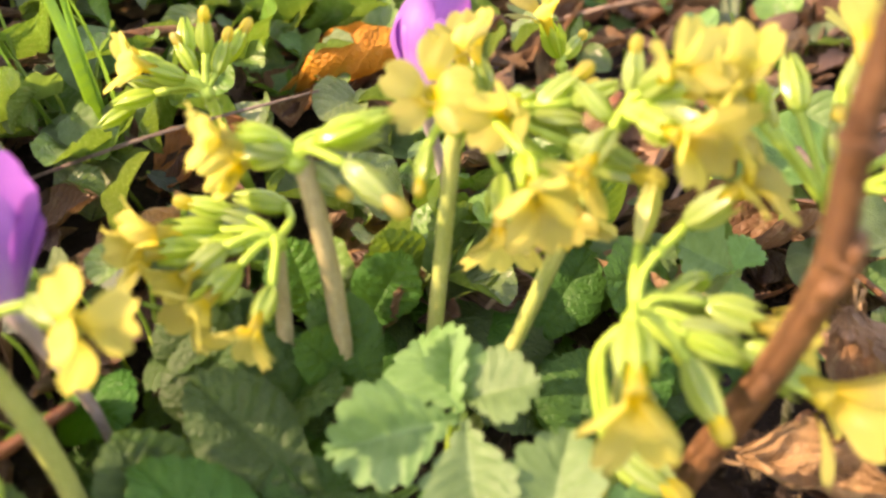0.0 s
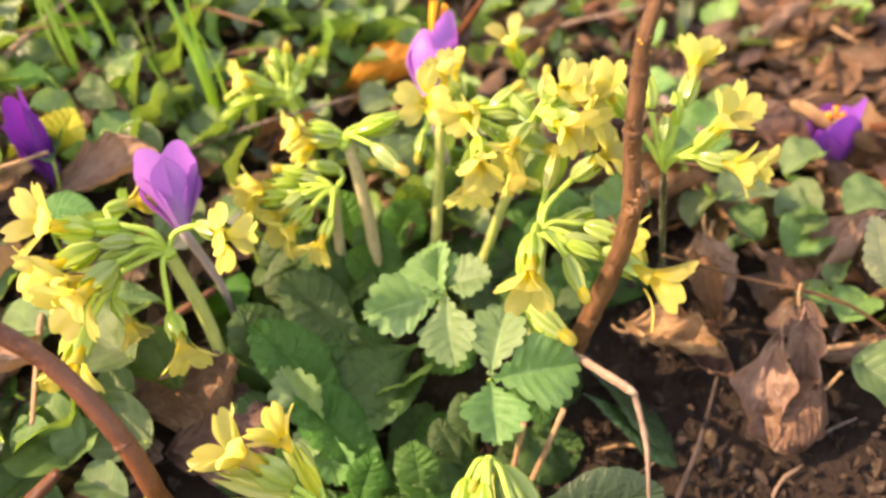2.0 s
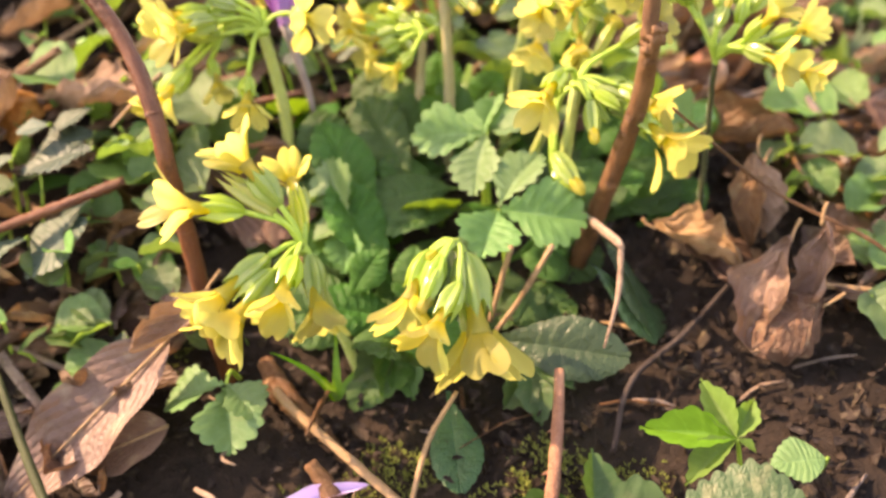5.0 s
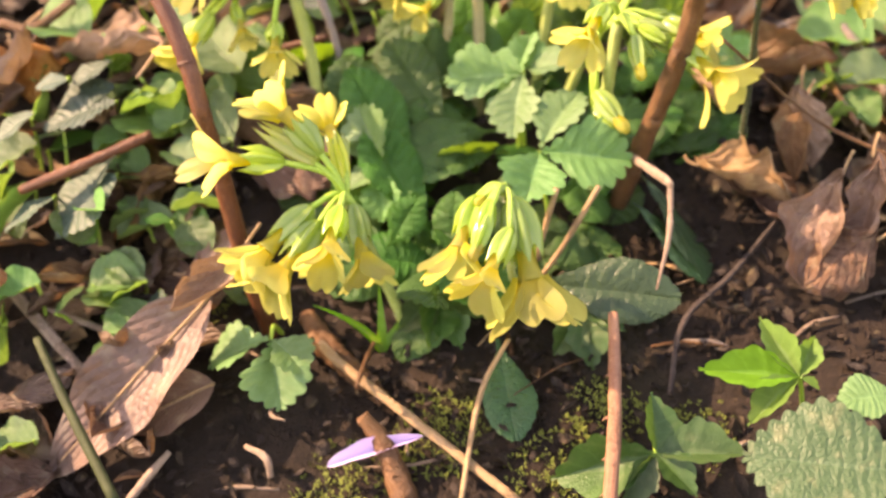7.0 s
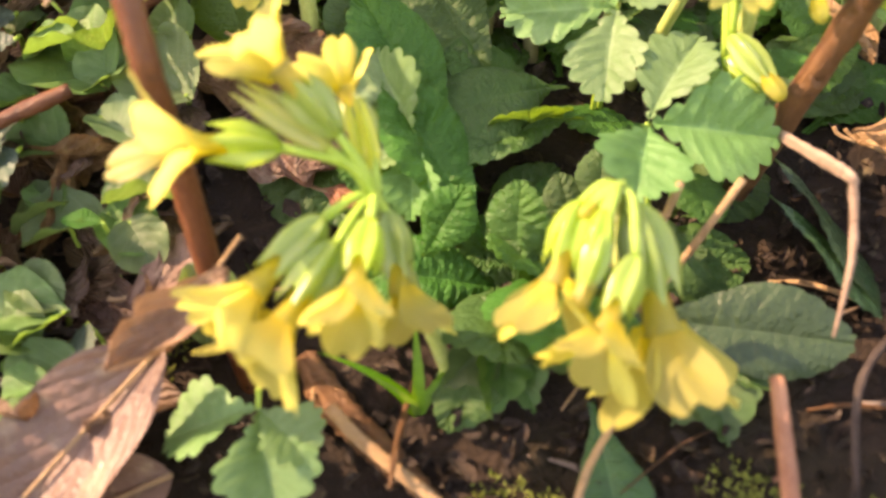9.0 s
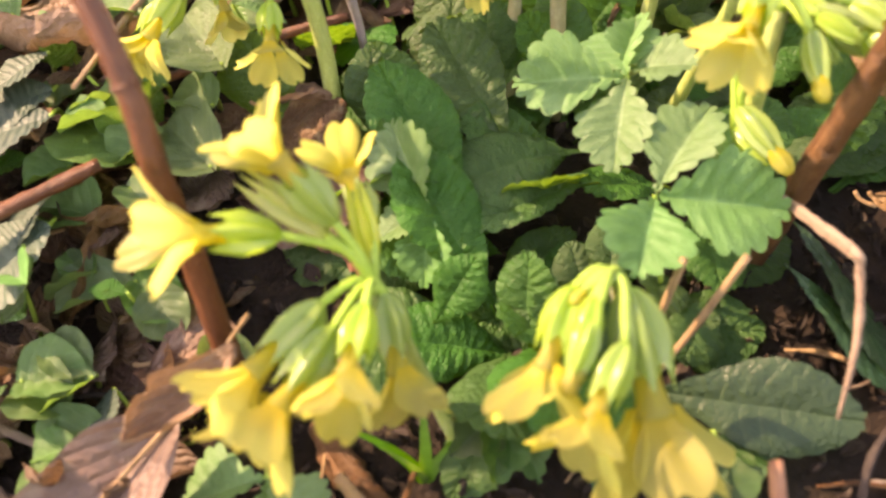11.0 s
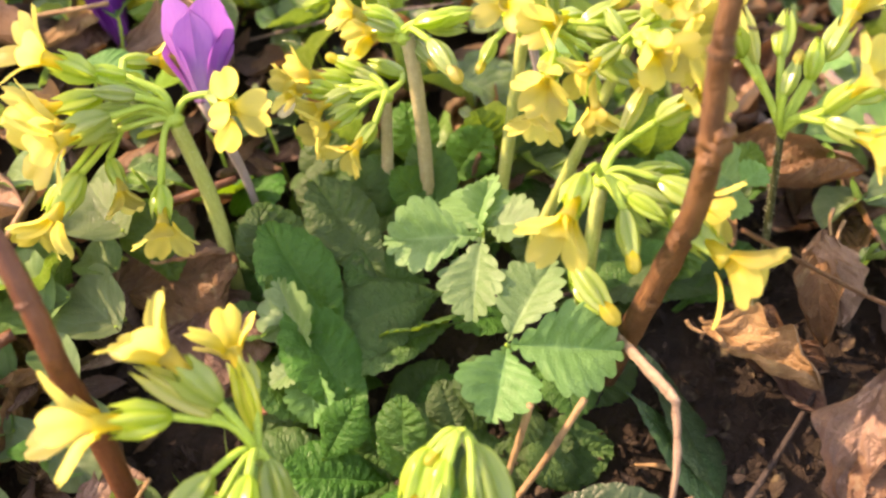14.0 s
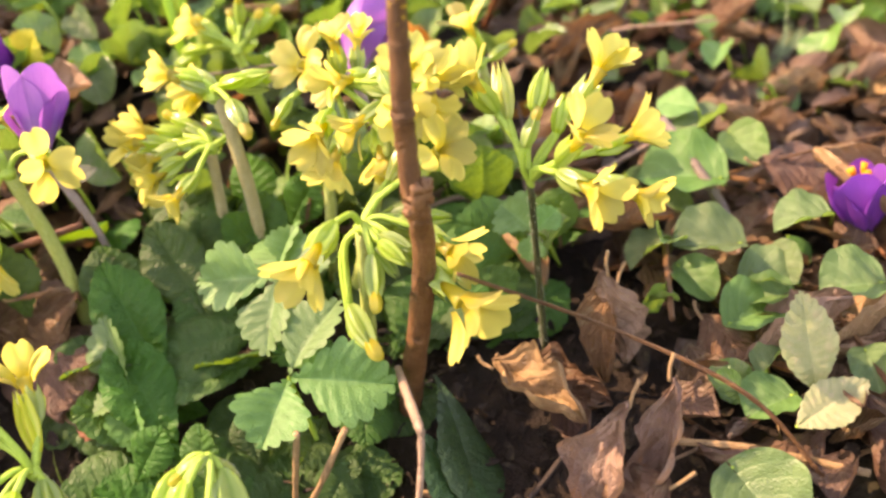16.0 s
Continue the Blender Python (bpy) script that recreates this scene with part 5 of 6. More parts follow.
stalked_leaf((-0.1428, -0.0109, 0.0146), (-0.1388, -0.0173, 0.0231), (-0.1512, -0.0099, 0.0275), M_ROUND, ROUND[2], 'glossy green round leaf over the leaf litter', (-0.45, 0.1, 1), 1.1, "round_leaf")
stalked_leaf((-0.1401, -0.0195, 0.0100), (-0.1361, -0.0257, 0.0188), (-0.1455, -0.0266, 0.0185), M_ROUND, ROUND[0], 'glossy green round leaf over the leaf litter', (-0.35, -0.15, 1), 1.0, "round_leaf")
stalked_leaf((-0.1622, 0.0971, 0.0721), (-0.1508, 0.0668, 0.0855), (-0.1694, 0.0753, 0.0923), M_ROUND, ROUND[1], 'glossy green round leaf over the leaf litter', (-0.1, -0.3, 1), 1.1, "round_leaf")
stalked_leaf((-0.1233, 0.0967, 0.0652), (-0.1150, 0.0652, 0.0796), (-0.1311, 0.0710, 0.0848), M_ROUND, ROUND[2], 'glossy green round leaf over the leaf litter', (-0.45, 0.1, 1), 1.1, "round_leaf")
stalked_leaf((-0.1038, 0.0795, 0.0542), (-0.0971, 0.0491, 0.0696), (-0.1070, 0.0650, 0.0783), M_ROUND, ROUND[0], 'glossy green round leaf over the leaf litter', (-0.35, -0.15, 1), 1.1, "round_leaf")
stalked_leaf((-0.1771, 0.0487, 0.0492), (-0.1693, 0.0331, 0.0600), (-0.1840, 0.0263, 0.0574), M_ROUND, ROUND[1], 'glossy green round leaf over the leaf litter', (-0.1, -0.3, 1), 1.1, "round_leaf")
stalked_leaf((-0.1341, 0.0689, 0.0542), (-0.1277, 0.0506, 0.0645), (-0.1408, 0.0450, 0.0633), M_ROUND, ROUND[2], 'glossy green round leaf over the leaf litter', (-0.45, 0.1, 1), 1.3, "round_leaf")
stalked_leaf((-0.1448, 0.0495, 0.0460), (-0.1377, 0.0329, 0.0568), (-0.1491, 0.0295, 0.0562), M_ROUND, ROUND[0], 'glossy green round leaf over the leaf litter', (-0.35, -0.15, 1), 1.2, "round_leaf")
stalked_leaf((-0.1239, 0.0583, 0.0476), (-0.1183, 0.0407, 0.0585), (-0.1267, 0.0356, 0.0550), M_ROUND, ROUND[1], 'glossy green round leaf over the leaf litter', (-0.1, -0.3, 1), 1.2, "round_leaf")
stalked_leaf((-0.1064, 0.0665, 0.0489), (-0.1009, 0.0424, 0.0621), (-0.1114, 0.0477, 0.0660), M_ROUND, ROUND[2], 'glossy green round leaf over the leaf litter', (-0.45, 0.1, 1), 1.2, "round_leaf")
stalked_leaf((-0.1472, 0.0032, 0.0222), (-0.1430, -0.0037, 0.0304), (-0.1329, -0.0097, 0.0267), M_ROUND, ROUND[0], 'glossy green round leaf over the leaf litter', (-0.35, -0.15, 1), 1.0, "round_leaf")
stalked_leaf((-0.1513, 0.0677, 0.0560), (-0.1436, 0.0498, 0.0660), (-0.1359, 0.0558, 0.0681), M_ROUND, ROUND[1], 'glossy green round leaf over the leaf litter', (-0.1, -0.3, 1), 1.2, "round_leaf")
stalked_leaf((-0.1757, 0.0314, 0.0396), (-0.1679, 0.0166, 0.0508), (-0.1829, 0.0084, 0.0453), M_ROUND, ROUND[2], 'glossy green round leaf over the leaf litter', (-0.45, 0.1, 1), 1.0, "round_leaf")
stalked_leaf((-0.1267, -0.0283, 0.0051), (-0.1251, -0.0312, 0.0117), (-0.1344, -0.0388, 0.0061), M_ROUND, ROUND[0], 'glossy green round leaf over the leaf litter', (-0.35, -0.15, 1), 0.8, "round_leaf")
stalked_leaf((-0.1485, 0.0653, 0.0545), (-0.1375, 0.0354, 0.0701), (-0.1626, 0.0301, 0.0698), M_IVY, BROAD[0], 'dull dark green ivy leaf among the litter', (-0.38, -0.22, 1), 1.25, "ivy_leaf")
stalked_leaf((-0.1470, 0.0351, 0.0389), (-0.1376, 0.0118, 0.0540), (-0.1604, -0.0013, 0.0466), M_IVY, BROAD[1], 'dull dark green ivy leaf among the litter', (-0.25, -0.3, 1), 1.375, "ivy_leaf")
stalked_leaf((-0.1685, 0.0286, 0.0374), (-0.1575, 0.0061, 0.0525), (-0.1752, 0.0005, 0.0484), M_IVY, BROAD[0], 'dull dark green ivy leaf among the litter', (-0.5, -0.1, 1), 1.125, "ivy_leaf")
stalked_leaf((-0.1783, 0.0625, 0.0567), (-0.1648, 0.0335, 0.0718), (-0.1792, 0.0267, 0.0693), M_IVY, BROAD[1], 'dull dark green ivy leaf among the litter', (-0.38, -0.22, 1), 1.25, "ivy_leaf")
stalked_leaf((-0.1670, 0.0763, 0.0625), (-0.1526, 0.0414, 0.0787), (-0.1639, 0.0401, 0.0792), M_IVY, BROAD[0], 'dull dark green ivy leaf among the litter', (-0.25, -0.3, 1), 1.25, "ivy_leaf")
stalked_leaf((-0.1482, 0.0398, 0.0414), (-0.1380, 0.0223, 0.0575), (-0.1535, 0.0107, 0.0506), M_IVY, BROAD[1], 'dull dark green ivy leaf among the litter', (-0.5, -0.1, 1), 1.25, "ivy_leaf")
stalked_leaf((-0.1527, 0.0782, 0.0614), (-0.1396, 0.0529, 0.0791), (-0.1549, 0.0439, 0.0763), M_IVY, BROAD[0], 'dull dark green ivy leaf among the litter', (-0.38, -0.22, 1), 1.25, "ivy_leaf")
stalked_leaf((-0.1506, 0.0719, 0.0580), (-0.1396, 0.0462, 0.0717), (-0.1600, 0.0401, 0.0728), M_IVY, BROAD[1], 'dull dark green ivy leaf among the litter', (-0.25, -0.3, 1), 1.25, "ivy_leaf")
stalked_leaf((0.1404, -0.0056, -0.0018), (0.1369, -0.0179, 0.0170), (0.1364, -0.0107, 0.0428), M_PALE, BROAD[0], 'pale withered leaf with brown patches', (-0.2, -0.7, 0.6), 0.8, "withered_leaf")
stalked_leaf((0.1376, -0.0132, -0.0025), (0.1282, -0.0283, 0.0161), (0.1466, -0.0262, 0.0258), M_PALE, BROAD[1], 'pale withered leaf with brown patches', (-0.2, -0.5, 0.7), 0.8, "withered_leaf")
stalked_leaf((-0.1009, 0.1587, 0.0845), (-0.1005, 0.1502, 0.0935), (-0.0880, 0.1343, 0.1125), M_YELLOW, BROAD[0], 'yellowing leaf behind a dark crocus', (0, -0.8, 0.5), 1.0, "yellow_leaf")
stalked_leaf((-0.1105, 0.1582, 0.0869), (-0.1086, 0.1481, 0.0948), (-0.1080, 0.1367, 0.1084), M_YELLOW, BROAD[1], 'yellowing leaf behind a dark crocus', (0, -0.8, 0.5), 1.0, "yellow_leaf")

# ---- twigs and stalks ----
main_twig = twig([(0.0255, 0.0151, 0.0074), (0.0325, 0.0075, 0.0306), (0.0453, -0.0064, 0.0730), (0.0489, -0.0128, 0.0954)], [0.0034, 0.0033, 0.0030, 0.0029], M_BARK, "upright brown twig with a swollen knot", "knotted_twig", 40, 14, 0.05, 4)
upper = stalk(main_twig, [(0.0482, -0.0136, 0.0974), (0.0511, -0.0130, 0.1179), (0.0544, -0.0137, 0.1339), (0.0564, -0.0141, 0.1435), (0.0634, -0.0148, 0.1578)], 0.0026, 0.0019, M_BARK, "upper_shoot", "", 44, 14, 0.05, 5)
KNOT, T3, T4, T5 = (0.0494, -0.0136, 0.0984), (0.0511, -0.0130, 0.1179), (0.0544, -0.0137, 0.1339), (0.0564, -0.0141, 0.1435)
red_twig = twig([(-0.0955, -0.0190, -0.0040), (-0.0965, -0.0200, 0.0300), (-0.0962, -0.0185, 0.0600), (-0.0955, -0.0205, 0.0800), (-0.0965, -0.0160, 0.1000), (-0.1035, -0.0055, 0.1200), (-0.1180, 0.0040, 0.1420)], [0.0030, 0.0027, 0.0023], M_BARK_RED, "curved reddish-brown bare twig", "bare_twig", 60, 12, 0.04, 9)
twig([(0.0285, 0.0053, 0.0338), (0.0300, -0.0020, 0.0349), (0.0330, -0.0160, 0.0368), (0.0349, -0.0246, 0.0376), (0.0349, -0.0262, 0.0360), (0.0318, -0.0355, 0.0262), (0.0251, -0.0455, 0.0147)], [0.0010, 0.0012, 0.0014, 0.0012, 0.0010, 0.0009, 0.0004], M_DEAD, "bleached broken twig hanging from the knotted twig", "broken_twig", 40, 9, 0.12, 11)
twig([(0.0539, -0.0172, 0.0766), (0.0896, -0.0017, 0.0369), (0.1198, -0.0189, 0.0196), (0.1355, -0.0411, -0.0015)], [0.0005, 0.0006, 0.0007, 0.0007], M_BARK, "thin brown stalk leaning over the dead leaves", "dry_stalk", 40, 7, 0.06, 12)
twig([(-0.1679, 0.0079, 0.0561), (-0.1464, 0.0130, 0.0593), (-0.1257, 0.0237, 0.0610)], [0.0016, 0.002, 0.0018], M_BARK_RED, 'reddish twig lying on the litter', "fallen_twig", 24, 8, 0.1, 21)
twig([(-0.1845, 0.0005, 0.0349), (-0.1697, -0.0145, 0.0219), (-0.1505, -0.0350, 0.0063)], [0.0018, 0.002, 0.0015], M_DEAD, 'grey bleached twig lying on the soil', "fallen_twig", 24, 8, 0.1, 22)
twig([(-0.1671, -0.0106, 0.0219), (-0.1518, -0.0180, 0.0173), (-0.1375, -0.0237, 0.0118)], [0.0008, 0.0011, 0.0007], M_DEAD, 'thin bleached twig on the soil', "fallen_twig", 24, 8, 0.1, 23)
twig([(-0.0775, -0.0360, 0.0085), (-0.0715, -0.0437, 0.0050), (-0.0535, -0.0620, -0.0030), (-0.0251, -0.0923, -0.0139)], [0.0015, 0.0016, 0.0015, 0.0013], M_STRAWSTALK, 'long dry stalk lying on the soil', "dry_stalk", 30, 8, 0.1, 24)
twig([(-0.0830, -0.0185, 0.0075), (-0.0785, -0.0280, 0.0035), (-0.0710, -0.0385, 0.0000), (-0.0640, -0.0455, -0.0050), (-0.0575, -0.0520, -0.0105)], [0.0030, 0.0040, 0.0036, 0.0030, 0.0016], M_BARK, 'thick weathered brown root under a dry stalk', "root", 40, 12, 0.14, 51)
CANE = [(0.0104, -0.0538, 0.0149), (0.0076, -0.0669, 0.0081), (0.0032, -0.0851, 0.0012), (-0.0022, -0.1024, -0.0076), (-0.0062, -0.1160, -0.0150)]
cane = twig(CANE, [0.0015, 0.0018, 0.0020, 0.0020, 0.0020], M_BRAMBLE, "reddish thorny cane leaning over the soil", "thorny_cane", 24, 10, 0.07, 25)
BUD = [(0.0567, -0.0116, 0.1213), (0.0583, -0.0126, 0.1207), (0.0598, -0.0124, 0.1214), (0.0598, -0.0143, 0.1208), (0.0614, -0.0146, 0.1210), (0.0630, -0.0151, 0.1210)]
twig([(0.0021, -0.0175, 0.0379), (-0.0039, -0.0161, 0.0206), (-0.0075, -0.0145, 0.0094)], [0.0009, 0.0009, 0.0009], M_STRAWSTALK, 'dry stalk in the clump', "dry_stalk", 16, 8, 0.1, 26)
twig([(0.0150, -0.0185, 0.0369), (0.0027, -0.0194, 0.0192), (-0.0078, -0.0212, 0.0072)], [0.0009, 0.0009, 0.0009], M_STRAWSTALK, 'dry stalk in the clump', "dry_stalk", 16, 8, 0.1, 27)
twig([(-0.0204, -0.0528, 0.0112), (-0.0312, -0.0639, 0.0013), (-0.0410, -0.0906, -0.0122)], [0.0007, 0.0009, 0.0008], M_STRAWSTALK, 'thin dry stalk on the soil', "dry_stalk", 16, 8, 0.1, 28)
twig([(-0.1581, -0.0400, 0.0298), (-0.1470, -0.0609, 0.0191), (-0.1312, -0.0886, 0.0061)], [0.0012, 0.0014, 0.0015], M_STALK_DARK, 'thin green stalk leaning near the soil', "green_stalk", 16, 8, 0.02, 29)
twig([(-0.0659, -0.0636, 0.0008), (-0.0609, -0.0692, -0.0072), (-0.0566, -0.0820, -0.0179)], [0.002, 0.0032, 0.004], M_BARK, 'short brown stub in the soil', "stub", 16, 8, 0.08, 30)
twig([(-0.1249, -0.0600, -0.0043), (-0.1307, -0.0654, -0.0070), (-0.1372, -0.0721, -0.0103)], [0.001, 0.0014, 0.0012], M_DEAD, 'bleached twig on the soil', "fallen_twig", 16, 8, 0.1, 31)
twig([(-0.1023, -0.0606, -0.0064), (-0.0959, -0.0664, -0.0068), (-0.0951, -0.0700, -0.0114)], [0.0008, 0.0012, 0.0009], M_DEAD, 'short bent twig on the soil', "fallen_twig", 12, 8, 0.1, 32)
# These two twigs have shade painted into their bark colour.
twig([(0.0778, -0.0079, 0.0116), (0.0535, -0.0289, 0.0045), (0.0328, -0.0455, 0.0010), (0.0224, -0.0678, -0.0068)], [0.0007, 0.0009, 0.0010, 0.0008], M_SHADED_TWIG, 'dark grey twig among dead leaves', "fallen_twig", 24, 8, 0.1, 33)
twig([(-0.0823, -0.0130, 0.0144), (-0.1262, -0.0120, 0.0192), (-0.1817, -0.0058, 0.0272)], [0.0006, 0.0008, 0.0007], M_SHADED_TWIG, 'thin dark twig on the soil', "fallen_twig", 20, 8, 0.1, 34)
twig([(-0.1051, 0.1543, 0.0850), (-0.0900, 0.1594, 0.0850), (-0.0675, 0.1671, 0.0860), (-0.0467, 0.1776, 0.0880), (-0.0323, 0.1825, 0.0900), (-0.0186, 0.1787, 0.0900), (0.0003, 0.1776, 0.0850)], [0.0020, 0.0019, 0.0017, 0.0014], M_BARK, "long brown twig arching behind the flowers", "arched_twig", 40, 8, 0.08, 35)
twig([(-0.1491, 0.1304, 0.1199), (-0.1374, 0.1225, 0.1142), (-0.1250, 0.1169, 0.1062)], [0.0045, 0.0062, 0.0055], M_BARK, 'thick broken twig on the litter', "fallen_twig", 16, 8, 0.1, 36)
twig([(0.0968, 0.1771, 0.0873), (0.0843, 0.1666, 0.0797), (0.0728, 0.1854, 0.0556)], [0.0012, 0.0014, 0.0016], M_BARK_RED, 'reddish twig behind the clump', "fallen_twig", 16, 8, 0.1, 37)
twig([(0.1264, 0.1002, 0.0416), (0.1330, 0.0836, 0.0306), (0.1382, 0.0647, 0.0178), (0.1380, 0.0445, 0.0077)], [0.0016, 0.0018, 0.0016, 0.0014], M_GREYTWIG, 'pale grey twig over dead leaves', "fallen_twig", 24, 8, 0.1, 38)
twig([(0.0944, -0.0186, 0.0108), (0.1171, -0.0242, 0.0070), (0.1436, -0.0362, 0.0029)], [0.0009, 0.0012, 0.001], M_STRAWSTALK, 'yellowish stalk on dead leaves', "dry_stalk", 16, 8, 0.1, 39)
twig([(-0.1813, 0.0735, 0.0929), (-0.1690, 0.0703, 0.0897), (-0.1515, 0.0699, 0.0972)], [0.0016, 0.0018, 0.0016], M_BARK, 'brown twig behind ivy leaves', "fallen_twig", 16, 8, 0.1, 40)
twig([(-0.1127, 0.0566, 0.0653), (-0.0838, 0.0565, 0.0709), (-0.0652, 0.0626, 0.0704)], [0.0012, 0.0014, 0.0012], M_BARK_RED, 'reddish twig under the cowslips', "fallen_twig", 16, 8, 0.1, 41)

# ---- crocuses ----
crocus((-0.0642, 0.0692, 0.0428), (-0.0662, 0.0612, 0.0965), (-0.0622, 0.0753, 0.1198), 0.0088, M_CROCUS, 0.06, "violet crocus with rounded tepals and an orange stigma", 0.0276, 0.0, 0.8)
crocus((0.0278, 0.0961, 0.0318), (0.0278, 0.0921, 0.0867), (0.0441, 0.1080, 0.1103), 0.0082, M_CROCUS, 0.0, "closed pale violet crocus behind the cowslips", 0.0328, 1.2, 1.08, True)
crocus((0.1806, 0.0619, -0.0057), (0.1800, 0.0605, 0.0005), (0.1790, 0.0585, 0.0420), 0.0088, M_CROCUS_DEEP, 0.16, "open deep violet crocus with orange stigma over dead leaves", 0.038, 0.3, 0.8)
crocus((-0.1030, 0.1376, 0.0740), (-0.1030, 0.1376, 0.0825), (-0.1046, 0.1370, 0.1285), 0.0062, M_CROCUS_DARK, 0.0, "dark violet crocus closing in the shade", 0.046, 0.9, 0.0)
crocus((-0.1529, 0.1529, 0.0930), (-0.1529, 0.1529, 0.1250), (-0.1378, 0.1346, 0.1543), 0.0040, M_CROCUS, 0.0, "slim violet crocus far in the grass", 0.036, 0.2, 0.0)
plume = thing("grass_tuft", (0.1907, 0.1902, 0.0027), "tuft of thin pale arching grass blades", "grass", "grass tufts")
leaf(plume, GRASS[0], (0.1892, 0.1894, 0.0050), (0.2621, 0.2716, 0.0274), M_GRASS_PALE, (0.2, -0.6, 0.8), 0.7, "blade")
leaf(plume, GRASS[1], (0.1901, 0.1894, 0.0048), (0.2610, 0.2549, 0.0276), M_GRASS_PALE, (0.2, -0.6, 0.8), 0.7, "blade")
leaf(plume, GRASS[2], (0.1909, 0.1894, 0.0046), (0.2608, 0.2836, 0.0276), M_GRASS_PALE, (0.2, -0.6, 0.8), 0.7, "blade")
leaf(plume, GRASS[0], (0.1918, 0.1893, 0.0044), (0.2719, 0.2641, 0.0259), M_GRASS_PALE, (0.2, -0.6, 0.8), 0.7, "blade")
leaf(plume, GRASS[1], (0.1927, 0.1893, 0.0043), (0.2361, 0.2424, 0.0319), M_GRASS_PALE, (0.2, -0.6, 0.8), 0.7, "blade")
leaf(plume, GRASS[2], (0.1936, 0.1892, 0.0041), (0.2467, 0.2310, 0.0299), M_GRASS_PALE, (0.2, -0.6, 0.8), 0.7, "blade")
leaf(plume, GRASS[0], (0.1945, 0.1892, 0.0039), (0.2130, 0.2067, 0.0357), M_GRASS_PALE, (0.2, -0.6, 0.8), 0.7, "blade")

sprout = thing("grass_tuft", (-0.0600, -0.0330, 0.0000), "fresh bright green shoot of short blades", "grass", "grass tufts")
for tip_, wide_ in (((-0.0640, -0.0300, 0.0210), 4.0), ((-0.0560, -0.0330, 0.0190), 4.5), ((-0.0525, -0.0310, 0.0150), 5.0), ((-0.0590, -0.0355, 0.0130), 4.0)):
    leaf(sprout, GRASS[len(sprout.children) % 3], (-0.0600, -0.0330, -0.0010), tip_, M_YOUNG, (0.2, -0.8, 0.5), wide_, "blade")

# ---- dead leaves ----
flat_dead_leaf((-0.1070, -0.0315, 0.0290), (-0.1632, -0.0592, -0.0072), M_DRY_FLAT, (0.2, -0.55, 1), 0.95, "large flat brown dead leaf on the soil")
flat_dead_leaf((-0.1096, -0.0470, 0.0078), (-0.1408, -0.0497, -0.0013), M_DRY_FLAT, (0.2, -0.5, 1), 1.4, "brown dead leaf under a larger one")
dry_leaf((-0.0920, -0.0260, 0.0431), (-0.1129, -0.0336, 0.0242), 1, M_DRY_PALE, (0.3, -0.3, 1), 1.0, 'folded brown dead leaf under the twig')
dry_leaf((0.0882, -0.0246, 0.0320), (0.0705, -0.0406, 0.0016), 100, M_DRY_PALE, (-0.6, -0.5, 0.6), 0.75, 'large curled pale brown dead leaf')
dry_leaf((0.0942, -0.0391, 0.0154), (0.0701, -0.0415, 0.0054), 102, M_DRY, (-0.1, -0.5, 0.8), 1.1, 'curled brown dead leaf on the soil')
dry_leaf((0.0944, 0.0211, 0.0354), (0.0815, 0.0049, 0.0158), 4, M_DRY, (-0.4, -0.6, 0.7), 1.2, 'curled brown dead leaf on the soil')
dry_leaf((0.0530, 0.0121, 0.0218), (0.0782, -0.0092, 0.0133), 101, M_DRY_PALE, (0, -0.4, 0.9), 0.9, 'crumpled lobed brown dead leaf on the soil')
dry_leaf((0.0997, -0.0184, 0.0326), (0.0920, -0.0312, 0.0008), 101, M_DRY_PALE, (-0.5, -0.6, 0.6), 0.7, 'tall curled pale brown dead leaf')
dry_leaf((0.0586, 0.0166, 0.0183), (0.0852, -0.0000, 0.0125), 100, M_DRY, (0, -0.4, 0.9), 0.9, 'crumpled lobed brown dead leaf on the soil')
dry_leaf((0.0664, 0.0032, 0.0147), (0.0770, -0.0125, 0.0048), 1, M_DRY, (0, -0.4, 0.9), 1.4, 'curled brown dead leaf on the soil')
dry_leaf((0.0920, 0.0204, 0.0405), (0.0909, 0.0113, 0.0141), 102, M_DRY_PALE, (-0.5, -0.5, 0.6), 0.8, 'curled brown dead leaf on the soil')
dry_leaf((0.1539, 0.0835, 0.0253), (0.1877, 0.0722, 0.0140), 2, M_DRY, (0, -0.4, 0.9), 1.2, 'curled brown dead leaf on the soil')
dry_leaf((0.1173, 0.0226, 0.0153), (0.1243, 0.0027, 0.0081), 3, M_DRY, (0, -0.3, 1), 1.2, 'curled brown dead leaf on the soil')
dry_leaf((-0.0343, 0.1436, 0.0668), (-0.0103, 0.1280, 0.0797), 4, M_ORANGE, (-0.2, -0.5, 0.8), 1.3, 'orange-brown dead leaf behind the cowslips')
dry_leaf((-0.1055, 0.1338, 0.0867), (-0.0647, 0.1237, 0.0829), 5, M_DRY_PALE, (0, -0.5, 0.8), 1.0, 'rust-brown dead leaf behind a crocus')
dry_leaf((-0.1507, 0.0354, 0.0454), (-0.1192, 0.0280, 0.0405), 6, M_DRY, (0, -0.3, 1), 1.2, 'curled brown dead leaf on the soil')
dry_leaf((-0.1195, -0.0082, 0.0247), (-0.0977, -0.0074, 0.0258), 7, M_DRY_PALE, (0, -0.3, 1), 1.3, 'curled brown dead leaf on the soil')
dry_leaf((-0.1440, 0.0273, 0.0426), (-0.1201, 0.0298, 0.0434), 3, M_DRY, (0, -0.3, 1), 1.2, 'curled brown dead leaf on the soil')
dry_leaf((-0.1685, 0.0693, 0.0791), (-0.1230, 0.0547, 0.0678), 1, M_DRY_PALE, (-0.5, 0.2, 1), 1.2, 'curled brown dead leaf on the soil')
